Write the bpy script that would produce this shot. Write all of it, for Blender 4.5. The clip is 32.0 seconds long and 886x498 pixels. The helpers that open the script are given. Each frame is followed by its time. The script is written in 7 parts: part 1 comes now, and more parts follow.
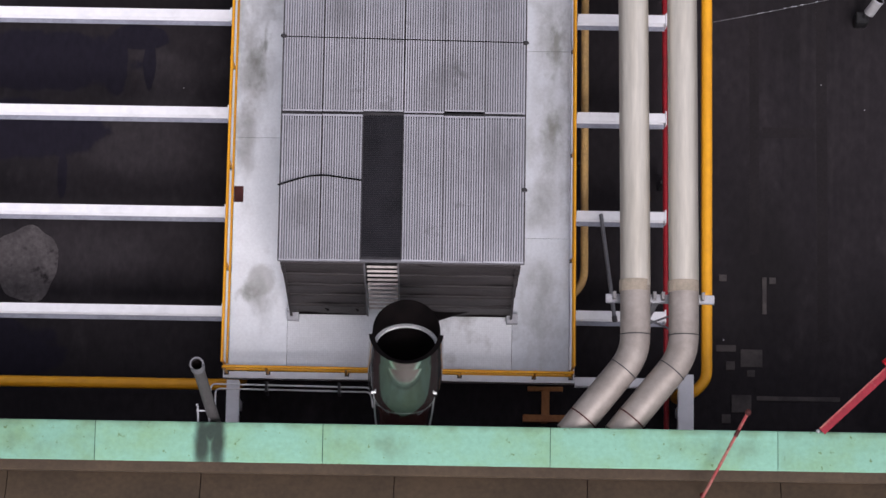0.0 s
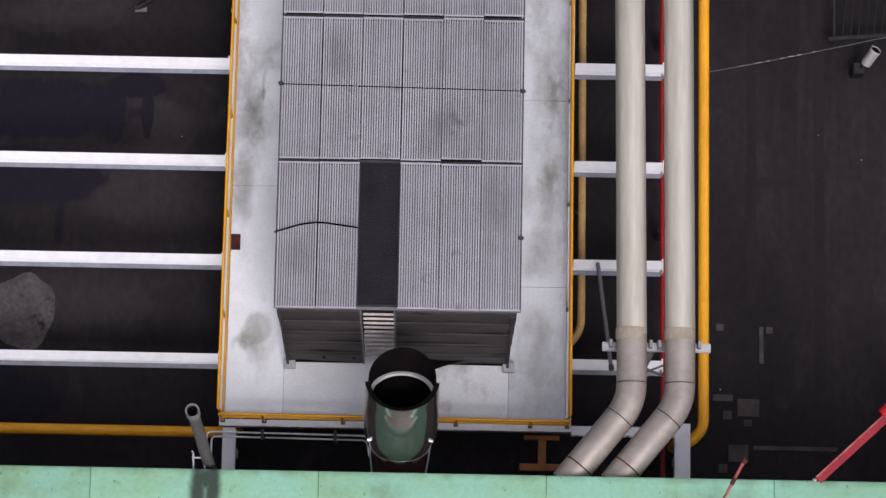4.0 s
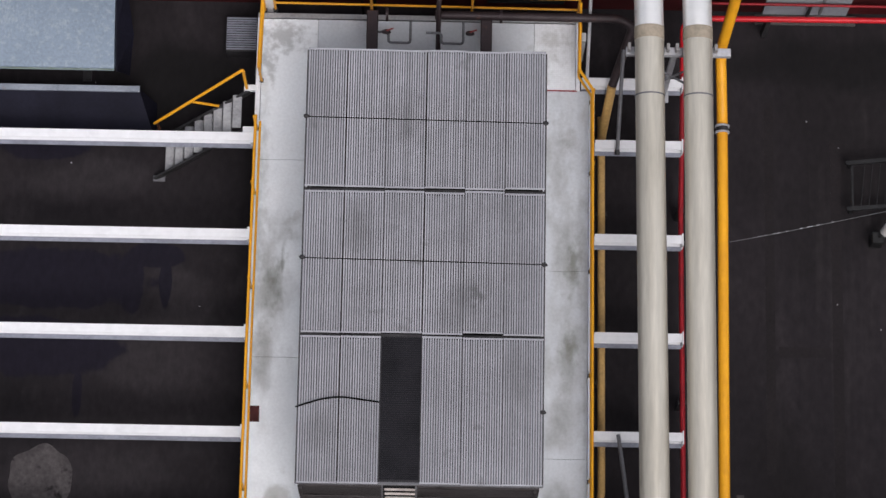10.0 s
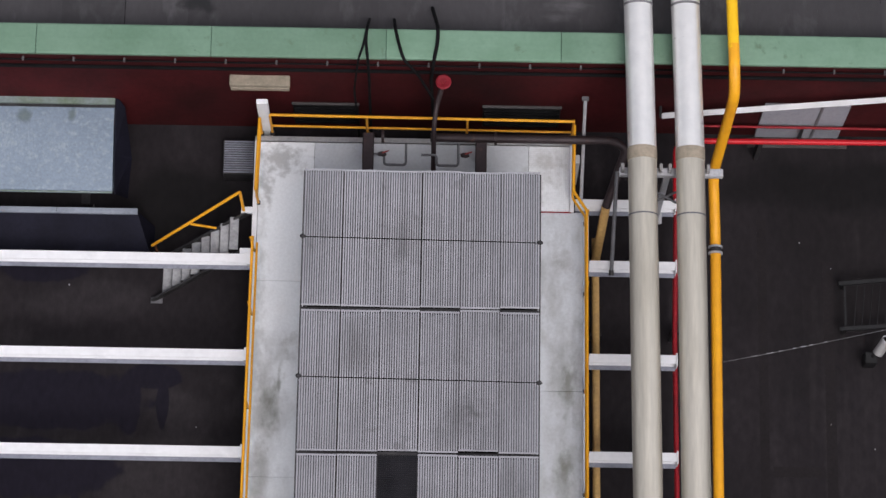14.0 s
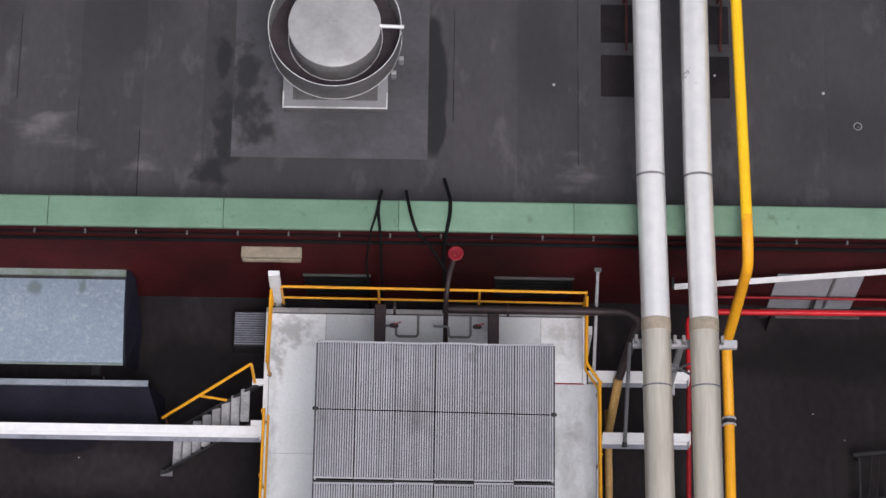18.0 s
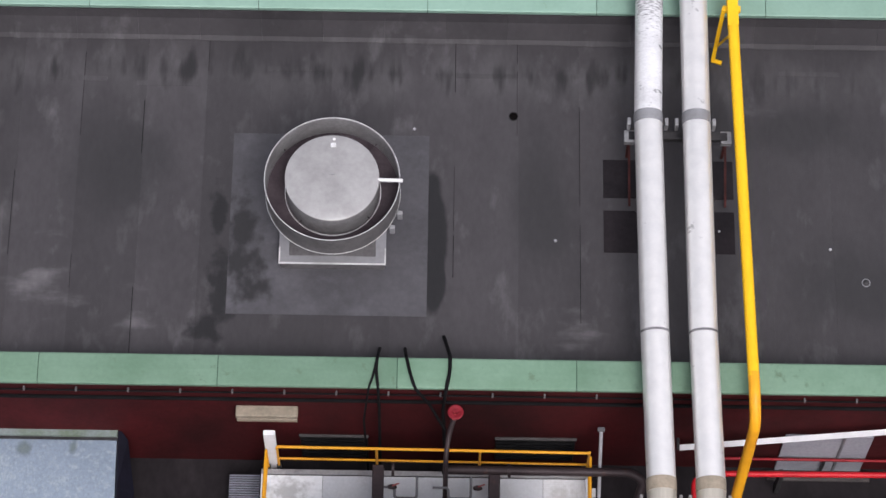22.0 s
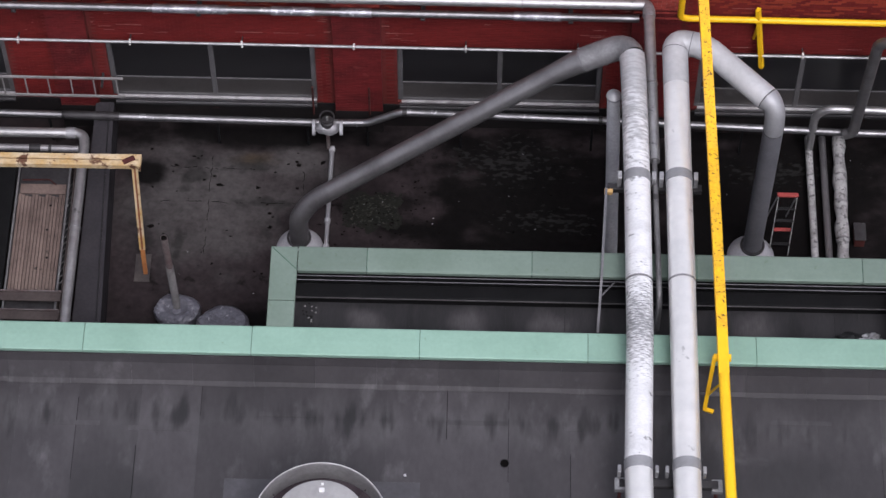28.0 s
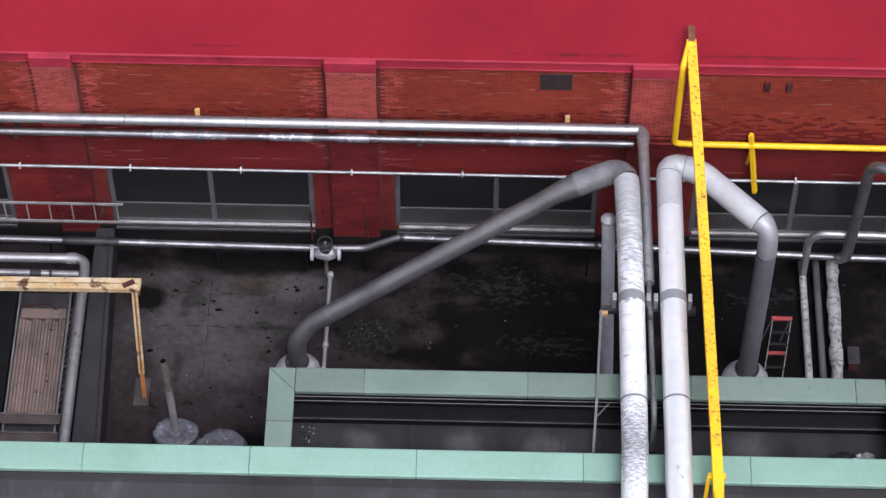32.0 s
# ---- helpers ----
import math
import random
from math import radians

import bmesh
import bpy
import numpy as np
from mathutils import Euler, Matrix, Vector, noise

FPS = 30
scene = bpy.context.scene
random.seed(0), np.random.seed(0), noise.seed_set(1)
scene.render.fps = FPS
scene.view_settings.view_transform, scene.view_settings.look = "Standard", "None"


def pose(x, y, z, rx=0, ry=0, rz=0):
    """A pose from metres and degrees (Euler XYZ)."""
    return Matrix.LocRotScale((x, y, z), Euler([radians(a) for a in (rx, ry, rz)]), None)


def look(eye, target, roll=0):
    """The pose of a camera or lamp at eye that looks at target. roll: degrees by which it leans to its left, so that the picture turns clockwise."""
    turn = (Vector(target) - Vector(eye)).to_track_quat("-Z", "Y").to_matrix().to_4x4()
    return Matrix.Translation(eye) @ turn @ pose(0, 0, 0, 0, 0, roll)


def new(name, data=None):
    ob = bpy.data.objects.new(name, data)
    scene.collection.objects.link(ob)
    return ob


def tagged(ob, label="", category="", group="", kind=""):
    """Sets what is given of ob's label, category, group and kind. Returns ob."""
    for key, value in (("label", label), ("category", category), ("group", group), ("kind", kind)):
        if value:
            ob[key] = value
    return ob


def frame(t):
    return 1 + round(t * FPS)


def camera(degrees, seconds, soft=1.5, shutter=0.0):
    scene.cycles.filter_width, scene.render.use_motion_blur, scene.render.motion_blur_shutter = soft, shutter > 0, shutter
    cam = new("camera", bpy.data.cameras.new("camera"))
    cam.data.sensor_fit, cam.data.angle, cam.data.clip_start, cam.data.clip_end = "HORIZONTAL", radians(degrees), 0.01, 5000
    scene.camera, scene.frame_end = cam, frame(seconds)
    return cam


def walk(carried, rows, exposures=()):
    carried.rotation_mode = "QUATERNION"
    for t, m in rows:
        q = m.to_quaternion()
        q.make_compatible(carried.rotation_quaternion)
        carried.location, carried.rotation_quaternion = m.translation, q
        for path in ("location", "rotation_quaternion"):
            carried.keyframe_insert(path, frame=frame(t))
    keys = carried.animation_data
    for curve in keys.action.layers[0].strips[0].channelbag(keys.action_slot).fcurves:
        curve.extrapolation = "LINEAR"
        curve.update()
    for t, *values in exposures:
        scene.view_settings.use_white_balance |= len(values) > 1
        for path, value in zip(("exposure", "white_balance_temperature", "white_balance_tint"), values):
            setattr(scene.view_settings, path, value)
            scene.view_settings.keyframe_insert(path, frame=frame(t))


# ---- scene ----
# Camera
cam = camera(18.28, 32.0)
PATH = [
    (0, (0.864, -28.094, 62.448), (0.937, -18.043, 3.296), 1.354),
    (0.5, (0.877, -28.145, 62.436), (0.934, -18.098, 3.284), 1.286),
    (1, (0.935, -28.164, 62.483), (0.968, -18.026, 3.345), 1.214),
    (1.5, (1.034, -28.122, 62.510), (1.044, -17.862, 3.394), 1.125),
    (2, (1.051, -28.069, 62.490), (1.044, -17.645, 3.403), 1.027),
    (2.5, (1.058, -28.033, 62.442), (1.040, -17.411, 3.390), 0.956),
    (3, (1.056, -28.159, 62.432), (1.027, -17.273, 3.428), 0.940),
    (3.5, (1.044, -28.250, 62.450), (1.017, -17.164, 3.483), 0.973),
    (5.5, (0.724, -28.437, 62.068), (0.815, -16.346, 3.299), 1.509),
    (6, (0.638, -28.429, 61.991), (0.743, -16.099, 3.271), 1.586),
    (6.5, (0.556, -28.301, 62.004), (0.676, -15.790, 3.323), 1.645),
    (7, (0.448, -28.193, 62.077), (0.581, -15.491, 3.437), 1.680),
    (7.5, (0.432, -28.074, 62.147), (0.566, -15.105, 3.566), 1.695),
    (8, (0.475, -27.879, 62.220), (0.607, -14.705, 3.685), 1.664),
    (8.5, (0.490, -27.664, 62.319), (0.622, -14.277, 3.832), 1.643),
    (9, (0.490, -27.530, 62.332), (0.627, -13.927, 3.895), 1.641),
    (9.5, (0.400, -27.457, 62.366), (0.542, -13.617, 3.984), 1.633),
    (10, (0.337, -27.423, 62.425), (0.474, -13.311, 4.108), 1.625),
    (10.5, (0.328, -27.527, 62.526), (0.470, -13.061, 4.296), 1.586),
    (11, (0.351, -27.639, 62.623), (0.489, -12.803, 4.487), 1.585),
    (11.5, (0.293, -27.771, 62.677), (0.431, -12.569, 4.635), 1.559),
    (12, (0.234, -27.983, 62.630), (0.358, -12.384, 4.693), 1.507),
    (12.5, (0.204, -28.146, 62.650), (0.337, -12.114, 4.832), 1.463),
    (13, (0.286, -28.184, 62.700), (0.412, -11.782, 4.985), 1.456),
    (13.5, (0.368, -28.112, 62.717), (0.489, -11.383, 5.097), 1.403),
    (14, (0.414, -28.037, 62.703), (0.529, -10.908, 5.200), 1.351),
    (14.5, (0.460, -28.010, 62.707), (0.571, -10.493, 5.321), 1.345),
    (16.5, (0.449, -27.901, 62.761), (0.533, -8.659, 5.930), 1.172),
    (17, (0.348, -27.872, 62.757), (0.428, -8.183, 6.079), 1.144),
    (17.5, (0.184, -27.897, 62.671), (0.289, -7.755, 6.153), 1.171),
    (18, (0.049, -27.898, 62.485), (0.185, -7.285, 6.136), 1.257),
    (18.5, (-0.105, -27.934, 62.292), (0.070, -6.889, 6.104), 1.299),
    (19, (-0.209, -27.997, 62.054), (-0.037, -6.497, 6.039), 1.295),
    (19.5, (-0.239, -28.100, 61.791), (-0.074, -6.023, 6.001), 1.276),
    (20, (-0.147, -28.170, 61.598), (-0.008, -5.560, 6.021), 1.228),
    (20.5, (-0.008, -28.193, 61.413), (0.127, -5.117, 6.028), 1.192),
    (21, (0.012, -28.277, 61.212), (0.149, -4.670, 6.052), 1.178),
    (21.5, (0.028, -28.267, 60.998), (0.144, -4.146, 6.060), 1.164),
    (22, (0.020, -28.110, 60.902), (0.144, -3.617, 6.129), 1.166),
    (22.5, (0.008, -27.878, 60.892), (0.126, -2.959, 6.312), 1.181),
    (23, (-0.000, -27.720, 60.905), (0.084, -2.294, 6.559), 1.152),
    (23.5, (0.082, -27.542, 60.958), (0.118, -1.591, 6.860), 1.092),
    (24, (0.092, -27.414, 60.989), (0.099, -0.934, 7.148), 1.073),
    (24.5, (0.008, -27.355, 61.020), (-0.015, -0.342, 7.445), 1.047),
    (25, (0.024, -27.322, 61.036), (-0.014, 0.175, 7.707), 1.032),
    (25.5, (0.049, -27.400, 61.005), (-0.029, 0.681, 7.981), 0.971),
    (27.5, (0.808, -28.423, 60.667), (0.214, 2.492, 9.248), 0.277),
    (28, (0.940, -28.550, 60.618), (0.248, 3.036, 9.609), 0.155),
    (28.5, (1.096, -28.678, 60.615), (0.317, 3.528, 9.997), 0.060),
    (29, (1.237, -28.804, 60.579), (0.380, 4.038, 10.373), -0.039),
    (29.5, (1.414, -28.878, 60.623), (0.458, 4.575, 10.824), -0.133),
    (30, (1.534, -28.919, 60.688), (0.508, 5.056, 11.245), -0.219),
    (30.5, (1.588, -29.184, 60.744), (0.592, 4.966, 11.421), -0.196),
    (31, (1.470, -29.225, 60.760), (0.544, 4.946, 11.450), -0.134),
    (31.5, (1.271, -29.319, 60.809), (0.411, 4.918, 11.544), -0.030),
    (32, (1.086, -29.468, 60.772), (0.290, 4.850, 11.562), 0.045),
]

walk(cam, [(t, look(eye, target, roll)) for t, eye, target, roll in PATH],
     [(0, 0.32, 6250, 21), (6, 0.3, 6350, 17), (9, 0.2, 6350, 14), (14, 0.16, 6350, 15), (17, 0.23, 6350, 15), (19, 0.3, 6350, 16), (21, 0.41, 6350, 16), (23, 0.46, 6300, 18), (25, 0.44, 6230, 18), (28, 0.44, 6150, 18), (30, 0.6, 5950, 17), (32, 0.72, 5950, 17)])

# Overcast daylight
world = bpy.data.worlds.new("overcast_sky")
scene.world = world
world.use_nodes = True
wn = world.node_tree.nodes
sky = wn.new("ShaderNodeTexSky")
sky.sky_type = "NISHITA"
sky.sun_disc = False
sky.sun_elevation, sky.sun_rotation = radians(58), radians(160)
sky.dust_density, sky.air_density = 4.0, 1.4
soften = wn.new("ShaderNodeHueSaturation")
soften.inputs["Saturation"].default_value = 0.25
world.node_tree.links.new(sky.outputs[0], soften.inputs["Color"])
world.node_tree.links.new(soften.outputs[0], wn["Background"].inputs["Color"])
wn["Background"].inputs["Strength"].default_value = 0.12
sun_data = bpy.data.lights.new("sun", "SUN")
sun_data.energy, sun_data.angle, sun_data.color = 1.3, radians(25), (1.0, 0.97, 0.93)
sun = new("sun", sun_data)
sun.matrix_world = look((12, -33, 60), (0, 0, 0))


# ---------------------------------------------------------------- materials
def surface(name, colour, rough=0.6, metal=0.0, second=None, stain=0.5, large=0.6, grain=14.0, grain_amount=0.18,
            stretch=(1, 1, 1), bump=0.25, bump_scale=40.0, rand=0.0, contrast=0.18, third=None, third_scale=3.0, third_cut=0.62, spec=0.3, island=False, soft=0.05, shared=False):
    """A weathered surface: base colour, a second colour in large stains, fine grain, sharp-edged marks in a third colour and relief."""
    m = bpy.data.materials.new(name)
    m.use_nodes = True
    n, l = m.node_tree.nodes, m.node_tree.links
    bsdf = n["Principled BSDF"]
    bsdf.inputs["Metallic"].default_value = metal
    bsdf.inputs["Specular IOR Level"].default_value = spec
    place = n.new("ShaderNodeNewGeometry").outputs["Position"] if shared else n.new("ShaderNodeTexCoord").outputs["Object"]
    mp = n.new("ShaderNodeMapping")
    mp.inputs["Scale"].default_value = stretch
    l.new(place, mp.inputs["Vector"])

    def noise_node(scale, detail):
        t = n.new("ShaderNodeTexNoise")
        t.inputs["Scale"].default_value, t.inputs["Detail"].default_value = scale, detail
        t.inputs["Roughness"].default_value = 0.6
        l.new(mp.outputs["Vector"], t.inputs["Vector"])
        return t

    def ramp(source, lo, hi):
        r = n.new("ShaderNodeMapRange")
        r.inputs["From Min"].default_value, r.inputs["From Max"].default_value = lo, hi
        l.new(source, r.inputs["Value"])
        return r.outputs["Result"]

    def mix(fac, a, b):
        x = n.new("ShaderNodeMix")
        x.data_type = "RGBA"
        for value, socket in ((fac, x.inputs[0]), (a, x.inputs[6]), (b, x.inputs[7])):
            if isinstance(value, tuple):
                socket.default_value = (*value, 1)
            else:
                l.new(value, socket)
        return x.outputs[2]

    big, fine = noise_node(large, 5), noise_node(grain, 4)
    second = second or tuple(c * 0.6 for c in colour)
    centre = 1 - stain
    out = mix(ramp(big.outputs["Fac"], centre - contrast * 0.5, centre + contrast), colour, second)
    if third:
        marks = noise_node(third_scale, 7)
        out = mix(ramp(marks.outputs["Fac"], third_cut, third_cut + soft), out, third)
    hsv = n.new("ShaderNodeHueSaturation")
    l.new(out, hsv.inputs["Color"])
    v = n.new("ShaderNodeMapRange")
    v.inputs["From Min"].default_value, v.inputs["From Max"].default_value = 0.25, 0.75
    v.inputs["To Min"].default_value, v.inputs["To Max"].default_value = 1 - grain_amount, 1 + grain_amount
    l.new(fine.outputs["Fac"], v.inputs["Value"])
    value = v.outputs["Result"]
    if rand:
        info = n.new("ShaderNodeNewGeometry" if island else "ShaderNodeObjectInfo")
        rr = n.new("ShaderNodeMapRange")
        rr.inputs["To Min"].default_value, rr.inputs["To Max"].default_value = 1 - rand, 1 + rand
        l.new(info.outputs["Random Per Island" if island else "Random"], rr.inputs["Value"])
        mul = n.new("ShaderNodeMath")
        mul.operation = "MULTIPLY"
        l.new(value, mul.inputs[0])
        l.new(rr.outputs["Result"], mul.inputs[1])
        value = mul.outputs[0]
    l.new(value, hsv.inputs["Value"])
    l.new(hsv.outputs["Color"], bsdf.inputs["Base Color"])
    ro = n.new("ShaderNodeMapRange")
    ro.inputs["To Min"].default_value, ro.inputs["To Max"].default_value = max(0.02, rough - 0.15), min(1.0, rough + 0.15)
    l.new(big.outputs["Fac"], ro.inputs["Value"])
    l.new(ro.outputs["Result"], bsdf.inputs["Roughness"])
    if bump:
        rel = noise_node(bump_scale, 3)
        bp = n.new("ShaderNodeBump")
        bp.inputs["Strength"].default_value, bp.inputs["Distance"].default_value = bump, 0.02
        l.new(rel.outputs["Fac"], bp.inputs["Height"])
        l.new(bp.outputs["Normal"], bsdf.inputs["Normal"])
    return m


def spots(m, colour, places, ragged=0.5, scale=1.5, stretch=(1, 1, 1), cut=(0.45, 1.0), strength=0.8):
    """Adds soft-edged patches, stains and painted shade alike, to a surface: ellipses (x, y, half width, half depth) in
    plan, broken up by noise.
    """
    n, l = m.node_tree.nodes, m.node_tree.links
    hsv = next(k for k in n if k.type == "HUE_SAT")
    known = [k for k in n if k.type == "TEX_COORD"]
    place = known[0].outputs["Object"] if known else n.new("ShaderNodeNewGeometry").outputs["Position"]
    mp = n.new("ShaderNodeMapping")
    mp.inputs["Scale"].default_value = stretch
    l.new(place, mp.inputs["Vector"])
    tex = n.new("ShaderNodeTexNoise")
    tex.inputs["Scale"].default_value, tex.inputs["Detail"].default_value = scale, 6
    l.new(mp.outputs["Vector"], tex.inputs["Vector"])
    wob = n.new("ShaderNodeMath")
    wob.operation = "MULTIPLY_ADD"
    wob.inputs[1].default_value, wob.inputs[2].default_value = 2 * ragged, -ragged
    l.new(tex.outputs["Fac"], wob.inputs[0])
    total = None
    for x, y, rx, ry in places:
        sub = n.new("ShaderNodeVectorMath")
        sub.operation = "SUBTRACT"
        sub.inputs[1].default_value = (x, y, 0)
        l.new(place, sub.inputs[0])
        mul = n.new("ShaderNodeVectorMath")
        mul.operation = "MULTIPLY"
        mul.inputs[1].default_value = (1 / rx, 1 / ry, 0)
        l.new(sub.outputs[0], mul.inputs[0])
        ln = n.new("ShaderNodeVectorMath")
        ln.operation = "LENGTH"
        l.new(mul.outputs[0], ln.inputs[0])
        if total is None:
            total = ln.outputs["Value"]
        else:
            low = n.new("ShaderNodeMath")
            low.operation = "MINIMUM"
            l.new(total, low.inputs[0])
            l.new(ln.outputs["Value"], low.inputs[1])
            total = low.outputs[0]
    add = n.new("ShaderNodeMath")
    add.operation = "ADD"
    l.new(total, add.inputs[0])
    l.new(wob.outputs[0], add.inputs[1])
    r = n.new("ShaderNodeMapRange")
    r.interpolation_type = "SMOOTHSTEP"
    r.inputs["From Min"].default_value, r.inputs["From Max"].default_value = cut
    r.inputs["To Min"].default_value, r.inputs["To Max"].default_value = strength, 0.0
    l.new(add.outputs[0], r.inputs["Value"])
    x = n.new("ShaderNodeMix")
    x.data_type = "RGBA"
    old = hsv.inputs["Color"].links[0].from_socket
    l.new(r.outputs["Result"], x.inputs[0])
    l.new(old, x.inputs[6])
    x.inputs[7].default_value = (*colour, 1)
    l.new(x.outputs[2], hsv.inputs["Color"])


ASPHALT = surface("asphalt", (0.01983, 0.01638, 0.01837), 0.75, second=(0.01291, 0.01104, 0.01263), stain=0.5, large=0.22, contrast=0.2, grain=5, grain_amount=0.25, stretch=(1.3, 0.7, 1), third=(0.02674, 0.02254, 0.02488), third_scale=0.7, third_cut=0.56, soft=0.15, bump_scale=60, spec=0.12)
YARD = surface("wet_concrete", (0.02668, 0.0209, 0.02186), 0.65, second=(0.01423, 0.01115, 0.01165), stain=0.5, large=0.45, grain=6, grain_amount=0.3, third=(0.008892, 0.00741, 0.007231), third_scale=1.6, third_cut=0.58, soft=0.08, bump_scale=30, spec=0.05)
PATCH = surface("concrete_patch", (0.07, 0.06, 0.057), 0.8, second=(0.035, 0.031, 0.031), large=1.5, grain=10)
BITUMEN = surface("bitumen_sheet", (0.04465, 0.04136, 0.04465), 0.58, second=(0.02617, 0.02425, 0.02685), stain=0.5, large=0.42, contrast=0.3, stretch=(1.3, 0.6, 1), grain=6, grain_amount=0.12, rand=0.14, third=(0.09588, 0.0925, 0.09644), third_scale=1.1, third_cut=0.56, soft=0.25, bump_scale=40, spec=0.4)
BITUMEN_NEW = surface("new_bitumen_sheet", (0.0742, 0.07208, 0.0795), 0.55, second=(0.03816, 0.03763, 0.0424), stain=0.5, large=0.55, contrast=0.3, grain=8, grain_amount=0.12, third=(0.1007, 0.09964, 0.1102), third_scale=0.8, third_cut=0.56, soft=0.2, spec=0.35)
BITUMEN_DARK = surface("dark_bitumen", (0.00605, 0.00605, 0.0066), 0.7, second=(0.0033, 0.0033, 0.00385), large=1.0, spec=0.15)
COPPER = surface("green_patina", (0.1501, 0.2489, 0.1767), 0.6, second=(0.1159, 0.2042, 0.1377), stain=0.5, large=0.7, grain=10, grain_amount=0.07, rand=0.12, third=(0.09025, 0.1425, 0.09025), third_scale=3.0, third_cut=0.62, soft=0.14, bump=0.06, bump_scale=4, spec=0.3)
COPPER_NORTH = surface("pale_green_patina", (0.225, 0.362, 0.292), 0.55, second=(0.195, 0.322, 0.255), stain=0.5, large=0.8, grain=10, grain_amount=0.05, rand=0.08, third=(0.17, 0.27, 0.2), third_scale=3.5, third_cut=0.66, soft=0.1, bump=0.06, bump_scale=4, spec=0.35)
COPPER_TRENCH = surface("dull_green_patina", (0.1408, 0.1874, 0.1566), 0.6, second=(0.1188, 0.1628, 0.132), stain=0.5, large=0.8, grain=10, grain_amount=0.06, rand=0.1, third=(0.1012, 0.1408, 0.1012), third_scale=3.5, third_cut=0.62, soft=0.12, bump=0.06, bump_scale=4, spec=0.3)
COPPER_OLD = surface("worn_green_patina", (0.2, 0.41, 0.3), 0.6, second=(0.19, 0.35, 0.2), stain=0.5, large=0.9, grain=10, grain_amount=0.1, rand=0.06, third=(0.11, 0.19, 0.08), third_scale=7, third_cut=0.65, bump=0.06, bump_scale=4, spec=0.3)
COPPER_DARK = surface("dark_patina_lip", (0.05, 0.12, 0.085), 0.6, large=2)
BROWN_ROOF = surface("brown_roof", (0.08, 0.055, 0.034), 0.7, second=(0.045, 0.033, 0.022), contrast=0.3, large=0.6, grain=9)
RED_WALL = surface("oxblood_wall", (0.068, 0.008, 0.0095), 0.8, second=(0.012, 0.0035, 0.004), stain=0.52, contrast=0.3, large=0.45, stretch=(1, 1, 0.6), grain=8, grain_amount=0.2, spec=0.15)
RED_ROOF = surface("crimson_roof_sheet", (0.235, 0.012, 0.022), 0.7, second=(0.2, 0.01, 0.019), large=0.3, grain=2, grain_amount=0.04, bump=0.04, spec=0.1)
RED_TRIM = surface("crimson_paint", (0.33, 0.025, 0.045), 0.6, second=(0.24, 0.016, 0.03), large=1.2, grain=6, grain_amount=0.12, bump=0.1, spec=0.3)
BRICK = surface("red_brick", (0.1432, 0.01637, 0.01514), 0.8, second=(0.06956, 0.008184, 0.008593), large=0.5, stretch=(0.7, 1, 1.4), contrast=0.3, grain=5, grain_amount=0.1, rand=0.09, bump=0.1, island=True, spec=0.12)
BRICK_DAMP = surface("sooty_red_brick", (0.115, 0.0135, 0.0145), 0.75, second=(0.035, 0.006, 0.007), stain=0.45, large=0.7, stretch=(0.8, 1, 1.2), contrast=0.25, grain=5, grain_amount=0.14, rand=0.12, third=(0.21, 0.05, 0.045), third_scale=1.5, third_cut=0.62, soft=0.1, bump=0.1, island=True, spec=0.15)
BRICK_UPPER = surface("orange_red_brick", (0.226, 0.03842, 0.02147), 0.8, second=(0.1469, 0.02147, 0.01525), large=0.5, stretch=(0.6, 1, 1.6), contrast=0.3, grain=5, grain_amount=0.12, rand=0.1, bump=0.1, island=True, spec=0.12)
BRICK_PALE = surface("pale_red_brick", (0.3051, 0.0565, 0.0452), 0.8, second=(0.1921, 0.03164, 0.02599), large=1.0, grain=5, grain_amount=0.2, rand=0.2, bump=0.2, island=True, spec=0.12)
BRICK_PIECE = surface("single_pale_brick", (0.3051, 0.06215, 0.05085), 0.8, second=(0.2034, 0.03616, 0.03164), large=1.0, grain=5, grain_amount=0.2, rand=0.22, bump=0.2, spec=0.12)
POLISHED = surface("polished_lagging", (0.43, 0.425, 0.43), 0.48, metal=0.8, second=(0.26, 0.257, 0.262), stain=0.5, large=0.9, contrast=0.35, grain=5, grain_amount=0.15, third=(0.12, 0.118, 0.12), third_scale=3.0, third_cut=0.62, soft=0.08, bump=0.2, bump_scale=9)
POLISHED_DARK = surface("smoky_lagging", (0.27, 0.267, 0.278), 0.42, metal=0.85, second=(0.12, 0.118, 0.124), stain=0.5, large=0.9, contrast=0.3, grain=5, grain_amount=0.2, third=(0.5, 0.5, 0.52), third_scale=4.0, third_cut=0.63, soft=0.06, bump=0.25, bump_scale=9)
TORN = surface("torn_foil_lagging", (0.34, 0.34, 0.37), 0.35, metal=0.7, second=(0.14, 0.14, 0.155), stain=0.5, large=2.2, contrast=0.2, grain=9, grain_amount=0.2, third=(0.55, 0.55, 0.58), third_scale=7, third_cut=0.6, soft=0.04, bump=0.7, bump_scale=12)
PAD = surface("black_roof_pad", (0.02025, 0.0168, 0.0192), 0.8, second=(0.0135, 0.012, 0.0136), large=1.5, spec=0.1)
MORTAR = surface("mortar", (0.132, 0.0264, 0.02464), 0.9, second=(0.088, 0.01936, 0.01584), large=1.0, grain=6, spec=0.12)
MORTAR_PALE = surface("pale_mortar", (0.36, 0.19, 0.165), 0.9, second=(0.19, 0.055, 0.05), stain=0.55, large=0.9, contrast=0.3, grain=6, spec=0.12)
WHITE = surface("white_paint", (0.78, 0.78, 0.8), 0.45, second=(0.66, 0.66, 0.68), stain=0.4, large=1.2, grain=6, grain_amount=0.06, bump=0.05)
